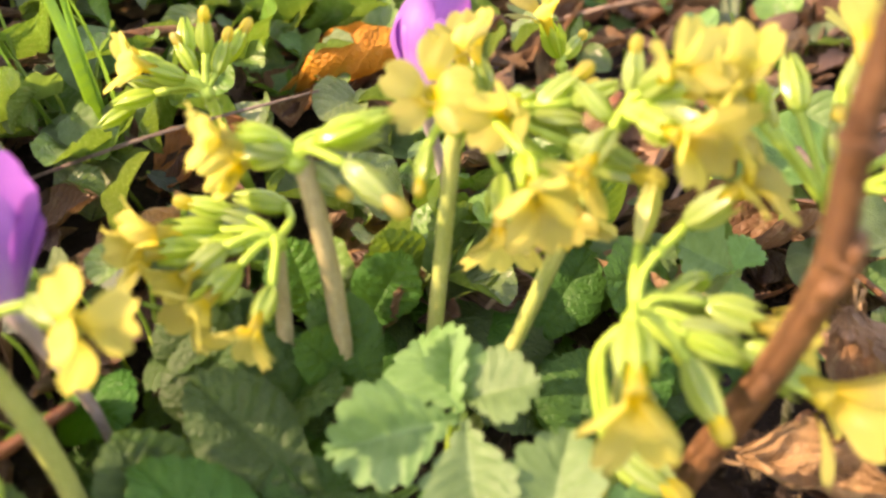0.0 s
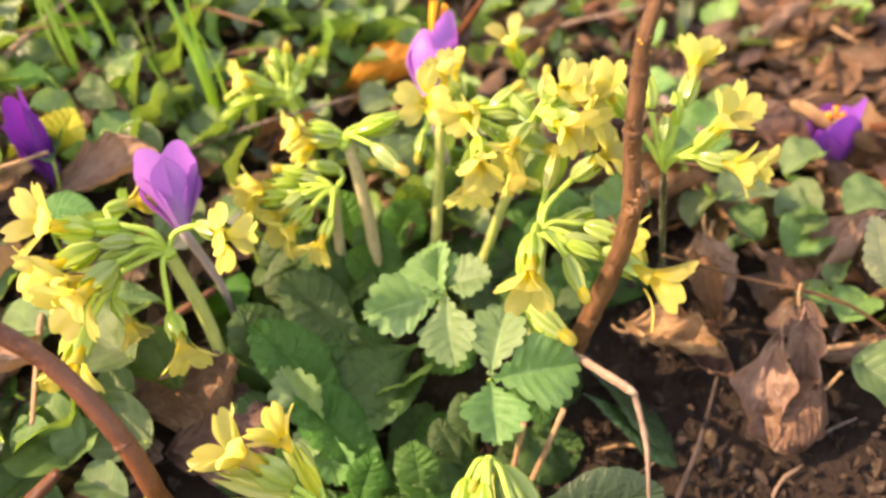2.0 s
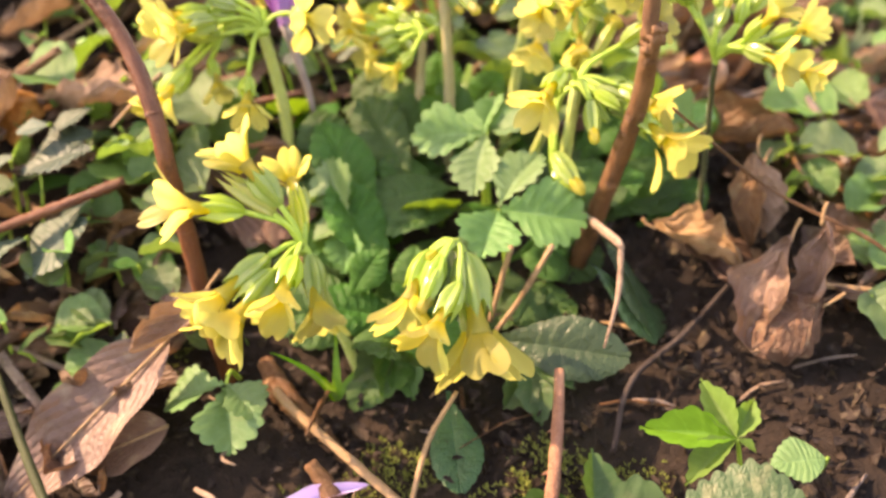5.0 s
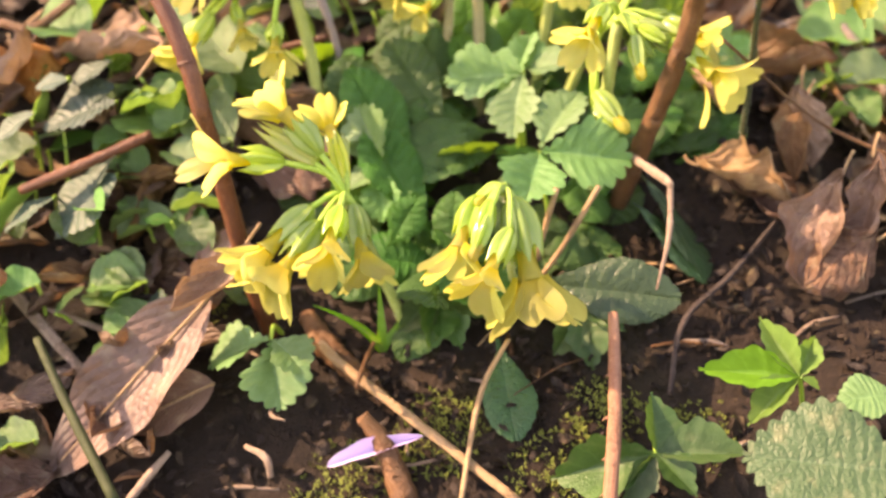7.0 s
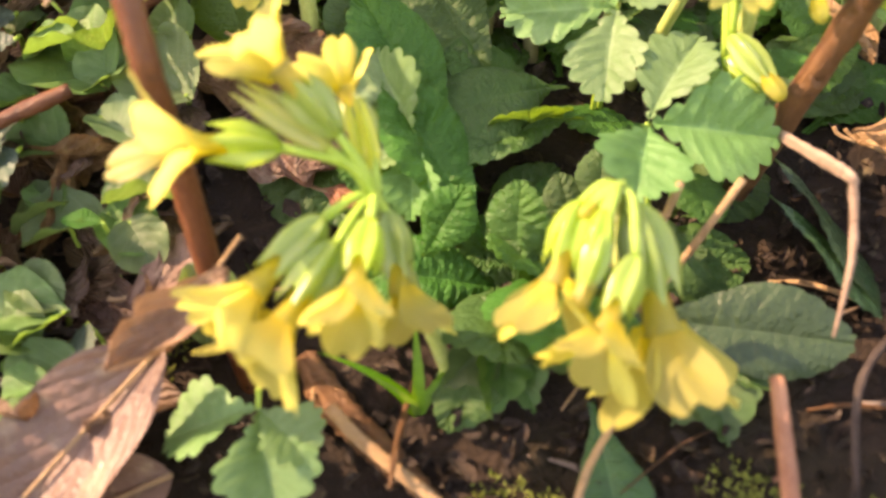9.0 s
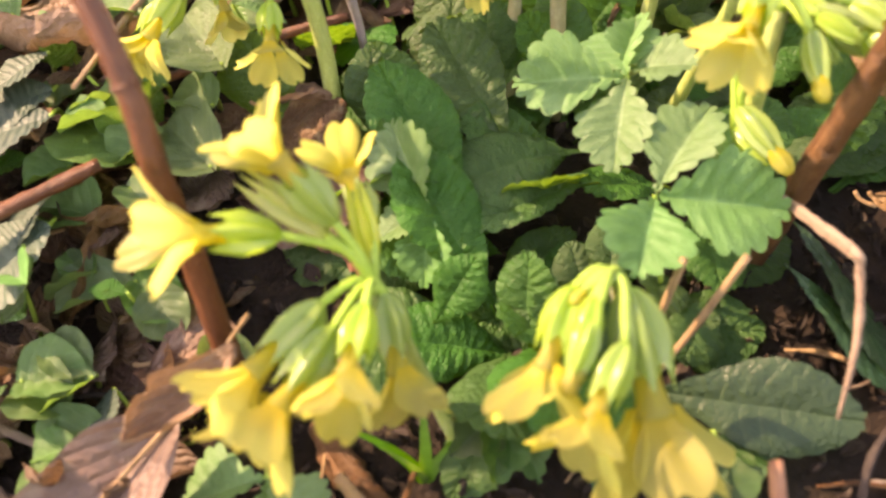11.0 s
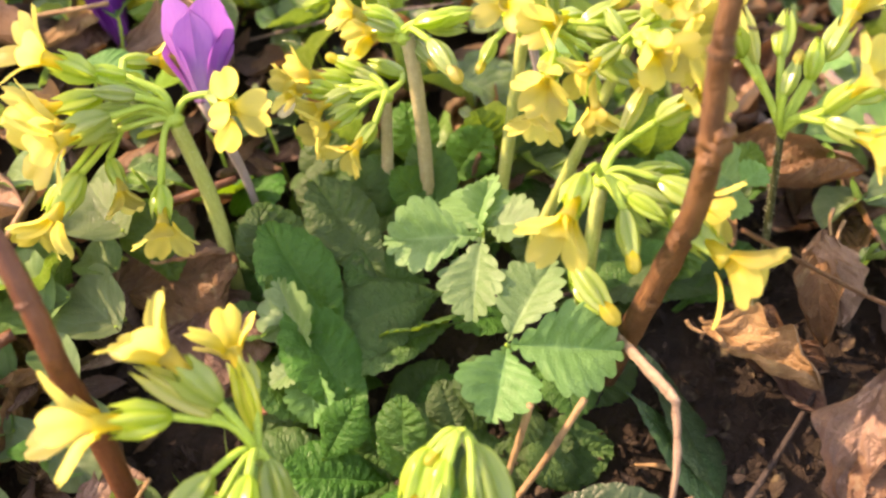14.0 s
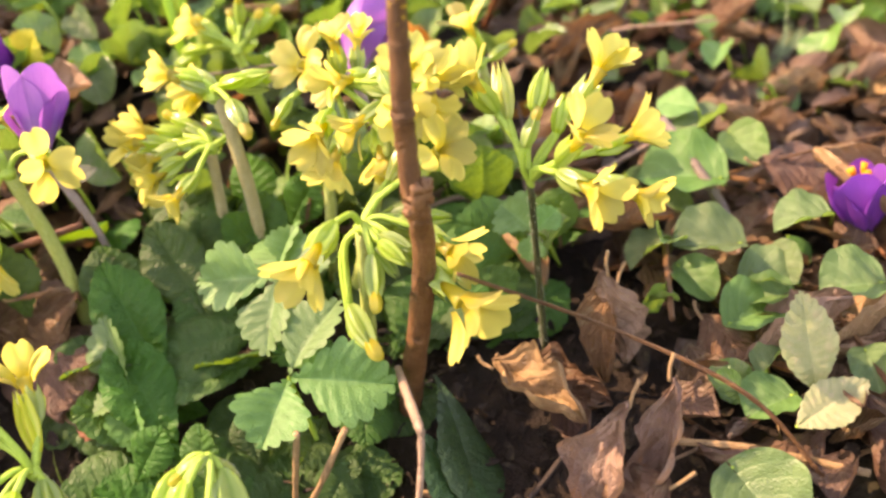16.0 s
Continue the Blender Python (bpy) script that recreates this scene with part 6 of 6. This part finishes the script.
dry_leaf((-0.1436, 0.0645, 0.0654), (-0.1197, 0.0714, 0.0672), 5, M_DRY_PALE, (-0.5, 0.3, 1), 1.2, 'curled brown dead leaf on the soil')
dry_leaf((-0.1434, 0.0275, 0.0446), (-0.1195, 0.0300, 0.0455), 3, M_DRY_PALE, (-0.5, 0.2, 1), 1.2, 'curled brown dead leaf on the soil')
dry_leaf((-0.1812, 0.0750, 0.0837), (-0.1711, 0.0530, 0.0708), 2, M_ORANGE, (-0.4, 0.1, 1), 1.2, 'curled brown dead leaf on the soil')
dry_leaf((-0.0886, 0.0475, 0.0577), (-0.0705, 0.0505, 0.0563), 4, M_DRY_PALE, (-0.4, 0.1, 1), 1.2, 'curled brown dead leaf on the soil')
dry_leaf((-0.1425, 0.0427, 0.0483), (-0.1219, 0.0345, 0.0419), 2, M_DRY, (0, -0.3, 1), 1.3, 'curled brown dead leaf on the soil')
dry_leaf((-0.0749, 0.0184, 0.0274), (-0.0652, 0.0124, 0.0259), 3, M_ORANGE, (0, -0.3, 1), 1.0, 'small orange scrap of dead leaf')

# ---- fallen petal ----
fallen = thing("fallen_petal", (-0.0784, -0.0706, -0.0102), "pale violet crocus petal fallen on the soil", "petal")
leaf(fallen, BROAD_PLAIN, (-0.0784, -0.0706, -0.0102), (-0.0493, -0.0692, -0.0049), M_CROCUS_PALE, (0.1, -0.5, 1), 0.4, "petal_blade")


# ---- the knot and bark details of the main twig ----
def knot(parent, place, r, seed, name="knot"):
    bm = bmesh.new()
    bmesh.ops.create_icosphere(bm, subdivisions=3, radius=r)
    for v in bm.verts:
        v.co += v.co.normalized() * r * (0.45 * noise.noise(v.co * 700 + Vector((seed, 0, 0))) + 0.2 * noise.noise(v.co * 1900))
        v.co.z *= 1.15
    me = bpy.data.meshes.new(name)
    bm.to_mesh(me)
    bm.free()
    me.polygons.foreach_set("use_smooth", [True] * len(me.polygons))
    part(name, me, M_BARK, parent, Matrix.Translation(place), "swollen grey-brown knot")


for k, (dx, dy, dz, r) in enumerate([(0, 0, -.001, .0034), (.0022, -.0006, .0016, .0019), (-.0018, -.0012, -.0034, .0021), (.0004, -.002, .002, .0016)]):
    knot(main_twig, Vector(KNOT) + Vector((dx, dy, dz)), r, k)

# ---- ground ----
s = np.linspace(-1, 1, 181)
gx = 0.03 + np.sinh(s * 5.6) / math.sinh(5.6) * 60
verts = [(x, y + 0.1, ground_height(x, y + 0.1)) for y in gx for x in gx]
n_ = len(gx)
faces = [(j * n_ + i, j * n_ + i + 1, (j + 1) * n_ + i + 1, (j + 1) * n_ + i) for j in range(n_ - 1) for i in range(n_ - 1)]
ground = new("ground", mesh("ground", verts, faces))
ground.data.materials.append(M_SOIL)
tagged(ground, "dark crumbly woodland soil under leaf litter", "ground", "", "structure")

# ---- leaf litter and low plants round the clump ----
def free(x, y):
    """Keeps clear the space that the named things fill and the way of the camera."""
    return not (-0.10 < x < 0.10 and -0.045 < y < 0.075) and not (y < -0.03 and -0.13 < x < 0.16)


def litter_pose(x, y, low, high, rise):
    L = RNG.uniform(low, high)
    a = RNG.uniform(0, 6.28)
    b = Vector((x, y, ground_height(x, y) + RNG.uniform(0.002, 0.010)))
    t = b + Vector((math.cos(a) * L, math.sin(a) * L, RNG.uniform(-0.003, rise)))
    return b, t, Vector((RNG.uniform(-.8, .4), RNG.uniform(-.5, .6), 1.0))


for i in range(430):
    x, y = RNG.uniform(-0.30, 0.36), RNG.uniform(-0.10, 0.34)
    if not free(x, y) or (x < 0.06 and RNG.random() < 0.35):
        continue
    b, t, nrm = litter_pose(x, y, 0.022, 0.055, 0.012)
    dry_leaf(b, t, RNG.randrange(8), RNG.choice([M_DRY, M_DRY, M_DRY, M_DRY_PALE, M_DRY_PALE]) if RNG.random() > 0.05 else M_ORANGE, nrm, RNG.uniform(0.7, 1.4), "crumpled brown dead leaf in the litter")

for i in range(430):
    x, y = RNG.uniform(-0.30, 0.36), RNG.uniform(-0.02, 0.34)
    if not free(x, y) or (x > 0.09 and y < 0.20 and RNG.random() < 0.8):
        continue
    h, L, a = RNG.uniform(0.008, 0.030), RNG.uniform(0.007, 0.020), RNG.uniform(0, 6.28)
    b = Vector((x, y, ground_height(x, y) - 0.001))
    c = b + Vector((RNG.uniform(-.008, .008), RNG.uniform(-.008, .008), h))
    t = c + Vector((math.cos(a) * L, math.sin(a) * L, RNG.uniform(-0.006, 0.006)))
    nrm = Vector((RNG.uniform(-.7, .2), RNG.uniform(-.45, .25), 1.0))
    if RNG.random() < 0.65:
        stalked_leaf(b, c, t, RNG.choice([M_ROUND, M_ROUND, M_STRAW]), RNG.choice(ROUND), "small round green leaf in the undergrowth", nrm, RNG.uniform(0.8, 1.2), "round_leaf")
    else:
        stalked_leaf(b, c, t, RNG.choice([M_STRAW, M_IVY, M_PRIM]), RNG.choice(BROAD), "small toothed green leaf in the undergrowth", nrm, RNG.uniform(0.8, 1.2), "toothed_leaf")


def heap(name, source, material, count, low, high, rise, area, label, category, lift=(0.0, 0.0), near=False, sparse=False, clear=True):
    """Many small leaves joined into one mesh."""
    vs, fs, us, k = [], [], [], 0
    data = []
    for me in source:
        co = np.empty(len(me.vertices) * 3)
        me.vertices.foreach_get("co", co)
        fc = np.array([p.vertices[:] for p in me.polygons])
        uv = np.empty(len(me.loops) * 2)
        me.uv_layers[0].data.foreach_get("uv", uv)
        li = np.empty(len(me.loops), dtype=np.int32)
        me.loops.foreach_get("vertex_index", li)
        vu = np.zeros((len(me.vertices), 2))
        vu[li] = uv.reshape(-1, 2)
        data.append((co.reshape(-1, 3), fc, vu))
    for i in range(count):
        x, y = (RNG.uniform(*area[0]), RNG.uniform(*area[1])) if near else (RNG.gauss(*area[0]), RNG.gauss(*area[1]))
        if near and ((clear and not free(x, y)) or (sparse and (x > 0.07 or (x < -0.05 and y < 0.13)) and RNG.random() < (0.9 if y < 0.15 else 0.7))):
            continue
        if not near and -0.30 < x < 0.36 and -0.24 < y < 0.34:
            continue
        b, t, nrm = litter_pose(x, y, low, high, rise)
        b.z += RNG.uniform(*lift)
        t.z += RNG.uniform(*lift)
        m = np.array(lay(b, t, nrm, (t - b).length, RNG.uniform(0.8, 1.3)))
        co, fc, vu = data[RNG.randrange(len(data))]
        vs.append(co @ m[:3, :3].T + m[:3, 3])
        fs.append(fc + k)
        us.append(vu)
        k += len(co)
    ob = new(name, mesh(name, np.concatenate(vs), np.concatenate(fs), np.concatenate(us)))
    ob.data.materials.append(material)
    return tagged(ob, label, category, "", "stuff")


def thin(source, step):
    """Coarse copies of leaf grids for the distance."""
    out = []
    for me, (a, b) in source:
        co = np.empty(len(me.vertices) * 3)
        me.vertices.foreach_get("co", co)
        g = co.reshape(a, b, 3)[::step, ::2]
        u = np.stack(np.broadcast_arrays(np.linspace(0, 1, g.shape[0])[:, None], np.linspace(0, 1, g.shape[1])[None, :]), -1)
        out.append(grid_mesh(me.name + "_coarse", g, u))
    return out


FAR = ((0.05, 0.65), (0.30, 0.62))
heap("leaf_litter", thin([(m_, (34, 15)) for m_ in DRY], 3), M_FAR_DRY, 4600, 0.03, 0.07, 0.02, FAR, "brown dead leaves covering the woodland floor", "leaf litter")
heap("undergrowth", thin([(m_, (22, 11)) for m_ in ROUND] , 3), M_FAR_GREEN, 13000, 0.008, 0.024, 0.01, FAR, "low green leaves covering the woodland floor", "undergrowth", (0.006, 0.03))
heap("forest_floor_leaves", thin([(m_, (34, 15)) for m_ in DRY], 8), M_FAR_DRY, 11000, 0.04, 0.09, 0.03, ((0.0, 2.2), (0.4, 2.2)), "brown leaves strewn over the wider woodland floor", "leaf litter")
heap("forest_floor_herbs", thin([(m_, (22, 11)) for m_ in ROUND], 7), M_FAR_GREEN, 9000, 0.022, 0.05, 0.02, ((0.0, 2.2), (0.4, 2.2)), "patches of low green herbs on the wider woodland floor", "undergrowth", (0.01, 0.05))
heap("low_herbs", thin([(m_, (22, 11)) for m_ in ROUND], 2), M_FAR_GREEN, 1900, 0.006, 0.016, 0.008, ((-0.32, 0.36), (-0.03, 0.36)), "small fresh green leaves of low herbs on the bank", "undergrowth", (0.003, 0.024), True, True)
heap("leaf_scraps", thin([(m_, (34, 15)) for m_ in DRY], 3), M_FAR_DRY, 2600, 0.008, 0.024, 0.008, ((-0.32, 0.36), (-0.12, 0.36)), "small broken scraps of brown dead leaf", "leaf litter", (0.0, 0.004), True)
heap("rotted_litter", thin([(m_, (34, 15)) for m_ in DRY], 5), M_BIT, 4200, 0.002, 0.007, 0.002, ((-0.17, 0.20), (-0.14, 0.09)), "crumbled bits of rotted leaf on the soil", "leaf litter", (-0.009, -0.003), True, False, False)

# ---- more wrinkled leaves filling the clump ----
OWNERS = [plant_a, plant_b, plant_c, plant_d, plant_e, plant_f, plant_g, plant_h, plant_k]
for i in range(60):
    a = RNG.uniform(0, 6.28)
    d = RNG.uniform(0.2, 1.0) ** 0.6
    bx, by = 0.0 + math.cos(a) * 0.055 * d, 0.032 + math.sin(a) * 0.048 * d
    if bx > -0.01 and by < 0.022:
        continue
    own = min(OWNERS, key=lambda o: (WORLD[o].translation.xy - Vector((bx, by))).length)
    up = RNG.uniform(0.25, 0.8)
    L = RNG.uniform(0.026, 0.046)
    out = a + RNG.uniform(-0.8, 0.8)
    tip = Vector((bx + math.cos(out) * math.cos(up) * L, by + math.sin(out) * math.cos(up) * L, math.sin(up) * L + ground_height(bx, by) + 0.003))
    rosette_leaf(own, (bx, by, ground_height(bx, by)), tip, RNG.randrange(4), (-math.cos(out) * 0.5, -math.sin(out) * 0.5 - 0.6, 0.6), RNG.uniform(1.1, 1.7))

for i in range(46):
    bx, by = RNG.uniform(-0.075, 0.075), RNG.uniform(0.035, 0.105)
    own = min(OWNERS, key=lambda o: (WORLD[o].translation.xy - Vector((bx, by))).length)
    a, up, L = RNG.uniform(0, 6.28), RNG.uniform(0.3, 0.9), RNG.uniform(0.018, 0.034)
    g_ = ground_height(bx, by)
    rosette_leaf(own, (bx, by, g_), (bx + math.cos(a) * math.cos(up) * L, by + math.sin(a) * math.cos(up) * L, g_ + math.sin(up) * L + 0.003), RNG.randrange(4), (-math.cos(a) * 0.5 - 0.2, -math.sin(a) * 0.5 - 0.1, 0.9), RNG.uniform(1.1, 1.7))

# low leaves in the shade at the foot of the clump
for i in range(20):
    bx, by = RNG.uniform(-0.050, 0.004), RNG.uniform(-0.006, 0.024)
    own = min(OWNERS, key=lambda o: (WORLD[o].translation.xy - Vector((bx, by))).length)
    a, up, L = RNG.uniform(0, 6.28), RNG.uniform(0.05, 0.45), RNG.uniform(0.020, 0.034)
    g_ = ground_height(bx, by)
    rosette_leaf(own, (bx, by, g_), (bx + math.cos(a) * math.cos(up) * L, by + math.sin(a) * math.cos(up) * L, g_ + math.sin(up) * L + 0.003), RNG.randrange(4), (0.35 - math.cos(a) * 0.2, -0.5, 0.75), RNG.uniform(1.0, 1.5))

# ---- grass ----
for gx_, gy_, n_blades, tall in [(-0.17, 0.20, 9, 0.09), (-0.10, 0.24, 8, 0.10), (-0.05, 0.16, 6, 0.08), (-0.24, 0.30, 9, 0.10), (0.05, 0.30, 7, 0.09), (-0.02, 0.40, 8, 0.10), (0.25, 0.38, 7, 0.10), (0.35, 0.60, 8, 0.10), (-0.3, 0.5, 9, 0.11), (0.1, 0.6, 8, 0.1), (-0.13, 0.55, 8, 0.1), (-0.09, -0.005, 3, 0.02), (-0.08, 0.19, 7, 0.09), (-0.2, 0.25, 8, 0.09), (-0.14, 0.34, 9, 0.1), (0.0, 0.24, 6, 0.08), (-0.06, 0.31, 8, 0.1)]:
    gz_ = ground_height(gx_, gy_) - 0.002
    root = thing("grass_tuft", (gx_, gy_, gz_), "tuft of thin bright green grass blades", "grass", "grass tufts")
    for k in range(n_blades):
        a = RNG.uniform(0, 6.28)
        b = Vector((gx_ + RNG.uniform(-.012, .012), gy_ + RNG.uniform(-.012, .012), gz_))
        L = tall * RNG.uniform(0.6, 1.1)
        leaf(root, RNG.choice(GRASS), b, b + Vector((math.cos(a) * L * 0.35, math.sin(a) * L * 0.35, L)), M_GRASS, (math.cos(a), math.sin(a), 0.2), RNG.uniform(0.8, 1.4), "blade")

# ---- crumbs of earth, bits of bark and small twigs: too many to count ----
vs, fs = [], []
rg = np.random.RandomState(5)
for i in range(5200):
    near = i < 2600
    x = rg.uniform(-0.2, 0.25) if near else rg.uniform(-0.5, 0.6)
    y = rg.uniform(-0.16, 0.12) if near else rg.uniform(-0.1, 0.8)
    r = rg.uniform(0.0005, 0.0017) if near else rg.uniform(0.001, 0.003)
    z = ground_height(x, y) + r * 0.3
    k = len(vs)
    e = rg.uniform(0.6, 1.5, 6) * r
    vs += [(x + e[0], y, z), (x - e[1], y + r * .2, z), (x, y + e[2], z), (x + r * .2, y - e[3], z), (x, y, z + e[4]), (x, y, z - e[5])]
    fs += [tuple(k + q for q in f) for f in ((0, 2, 4), (2, 1, 4), (1, 3, 4), (3, 0, 4), (2, 0, 5), (1, 2, 5), (3, 1, 5), (0, 3, 5))]
crumbs = new("soil_crumbs", mesh("soil_crumbs", vs, fs, None, False))
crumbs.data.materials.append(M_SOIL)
tagged(crumbs, "loose crumbs of dark earth and rotted leaf", "soil", "", "stuff")

# ---- moss cushions ----
vs, fs = [], []
for cx, cy, rad, n in [(-0.075, -0.075, 0.018, 260), (-0.045, -0.062, 0.014, 220), (-0.012, -0.082, 0.016, 220), (0.004, -0.064, 0.012, 160), (-0.095, -0.085, 0.014, 200), (0.03, -0.075, 0.012, 90), (-0.12, -0.01, 0.012, 120)]:
    for i in range(n):
        a, d = rg.uniform(0, 6.28), rad * rg.uniform(0, 1) ** 0.6
        x, y = cx + math.cos(a) * d, cy + math.sin(a) * d
        z = ground_height(x, y)
        h = rg.uniform(0.0015, 0.0045) * (1.2 - d / rad)
        lx, ly = rg.uniform(-.0012, .0012, 2)
        for k in range(4):
            t = h * (0.3 + 0.25 * k)
            b = rg.uniform(0, 6.28)
            wv = 0.0007
            p = len(vs)
            o = (x + lx * t / h, y + ly * t / h, z + t)
            vs += [o, (o[0] + math.cos(b) * wv, o[1] + math.sin(b) * wv, o[2] + 0.0003), (o[0] + math.cos(b + .5) * wv * 1.5, o[1] + math.sin(b + .5) * wv * 1.5, o[2] + 0.0010), (o[0] + math.cos(b + 1) * wv, o[1] + math.sin(b + 1) * wv, o[2] + 0.0003)]
            fs.append((p, p + 1, p + 2, p + 3))
moss = new("moss", mesh("moss", vs, fs, [(0.5, 0.5)] * len(vs), False))
moss.data.materials.append(M_MOSS)
tagged(moss, "small cushions of yellow-green moss on the soil", "moss", "", "stuff")

# ---- splinters and rootlets on the soil ----
for i in range(46):
    x, y = RNG.uniform(-0.16, 0.17), RNG.uniform(-0.10, 0.02)
    a, L = RNG.uniform(0, 6.28), RNG.uniform(0.010, 0.035)
    z = ground_height(x, y) + 0.0012
    d = Vector((math.cos(a) * L, math.sin(a) * L, RNG.uniform(-0.001, 0.004)))
    o = Vector((x, y, z))
    r = RNG.uniform(0.0003, 0.0009)
    twig([o, o + d * 0.5 + Vector((RNG.uniform(-.003, .003), RNG.uniform(-.003, .003), 0.001)), o + d], [r * 0.8, r, r * 0.5], RNG.choice([M_DEAD, M_GREYTWIG, M_BARK, M_STRAWSTALK]), "thin dry splinter of wood on the soil", "splinter", 8, 5, 0.15, i)
for i in range(90):
    x, y = RNG.uniform(-0.30, 0.36), RNG.uniform(0.05, 0.40)
    if not free(x, y):
        continue
    a, L = RNG.uniform(0, 6.28), RNG.uniform(0.03, 0.11)
    d = Vector((math.cos(a) * L, math.sin(a) * L, RNG.uniform(0.0, 0.02)))
    o = Vector((x, y, ground_height(x, y) + 0.006))
    r = RNG.uniform(0.0005, 0.0014)
    twig([o, o + d * 0.5 + Vector((RNG.uniform(-.006, .006), RNG.uniform(-.006, .006), 0.004)), o + d], [r, r, r * 0.6], RNG.choice([M_DEAD, M_GREYTWIG, M_BARK, M_BARK, M_STRAWSTALK]), "thin twig lying in the leaf litter", "fallen_twig", 10, 6, 0.12, i)

# ---- buds and leaf scars on the twigs ----
def node_ring(parent, place, towards, r, material, name="leaf_scar"):
    m = aim(place, towards, 1.0, 0.3)
    part(name, ring_mesh(name, [(-.0012, r * 0.96), (-.0005, r * 1.10), (0, r * 1.22), (.0005, r * 1.12), (.0013, r * 0.96)], 14), material, parent, m)


node_ring(red_twig, (-0.0962, -0.0185, 0.060), (-0.0955, -0.0205, 0.080), 0.0025, M_BARK_RED)
node_ring(red_twig, (-0.0962, -0.0170, 0.097), (-0.0965, -0.016, 0.10), 0.0024, M_BARK_RED)
for place_, towards_, r_ in ((T3, T4, 0.0025), (T4, T5, 0.0022)):
    node_ring(main_twig, place_, towards_, r_, M_BARK)


# ---- thorns, lichen and a withered bud on the twigs ----
def thorn(parent, place, towards, length, material):
    p, d = Vector(place), (Vector(towards) - Vector(place)).normalized()
    base = WORLD[parent].translation
    part("thorn", tube("thorn", [p - d * 0.0006, p + d * length * 0.5, p + d * length + Vector((0, 0, -length * 0.3))], [length * 0.32, length * 0.16, 0.00005], 6, 6, 0.0, 0, base), material, parent, Matrix.Translation(base), "small pale thorn")


for s_, a_, l_ in ((0.30, -1.0, 0.0016), (0.46, -1.0, 0.0022), (0.60, -0.9, 0.0020), (0.72, -1.0, 0.0016), (0.38, 0.9, 0.0014)):
    q_ = Vector(smooth_line(CANE, 101)[int(s_ * 100)])
    thorn(cane, q_ + Vector((a_ * 0.0016, -0.0004, 0)), q_ + Vector((a_ * 0.010, -0.002, 0.001)), l_, M_BRAMBLE)
base_ = WORLD[main_twig].translation
part("withered_bud", tube("withered_bud", BUD, [0.0003, 0.0004, 0.0003, 0.0007, 0.0010, 0.0003], 16, 7, 0.2, 3, base_), M_BARK, main_twig, Matrix.Translation(base_), "withered dark bud on a thin stalk")
for k in range(26):
    s_ = RNG.uniform(0.0, 1.0)
    q_ = Vector(T4).lerp(Vector(T5), s_ * 1.4 - 0.25)
    a_ = RNG.uniform(0, 6.28)
    o_ = q_ + Vector((math.cos(a_), math.sin(a_) * 0.9, 0)) * 0.0019
    part("lichen", tube("lichen", [o_ - Vector((0, 0, 0.0006)), o_ + Vector((0, 0, RNG.uniform(-.0002, .0002))), o_ + Vector((0, 0, 0.0007))], [0.0002, RNG.uniform(0.0003, 0.0006), 0.0002], 5, 6, 0.3, k, base_), M_LICHEN, main_twig, Matrix.Translation(base_), "yellow lichen crust")
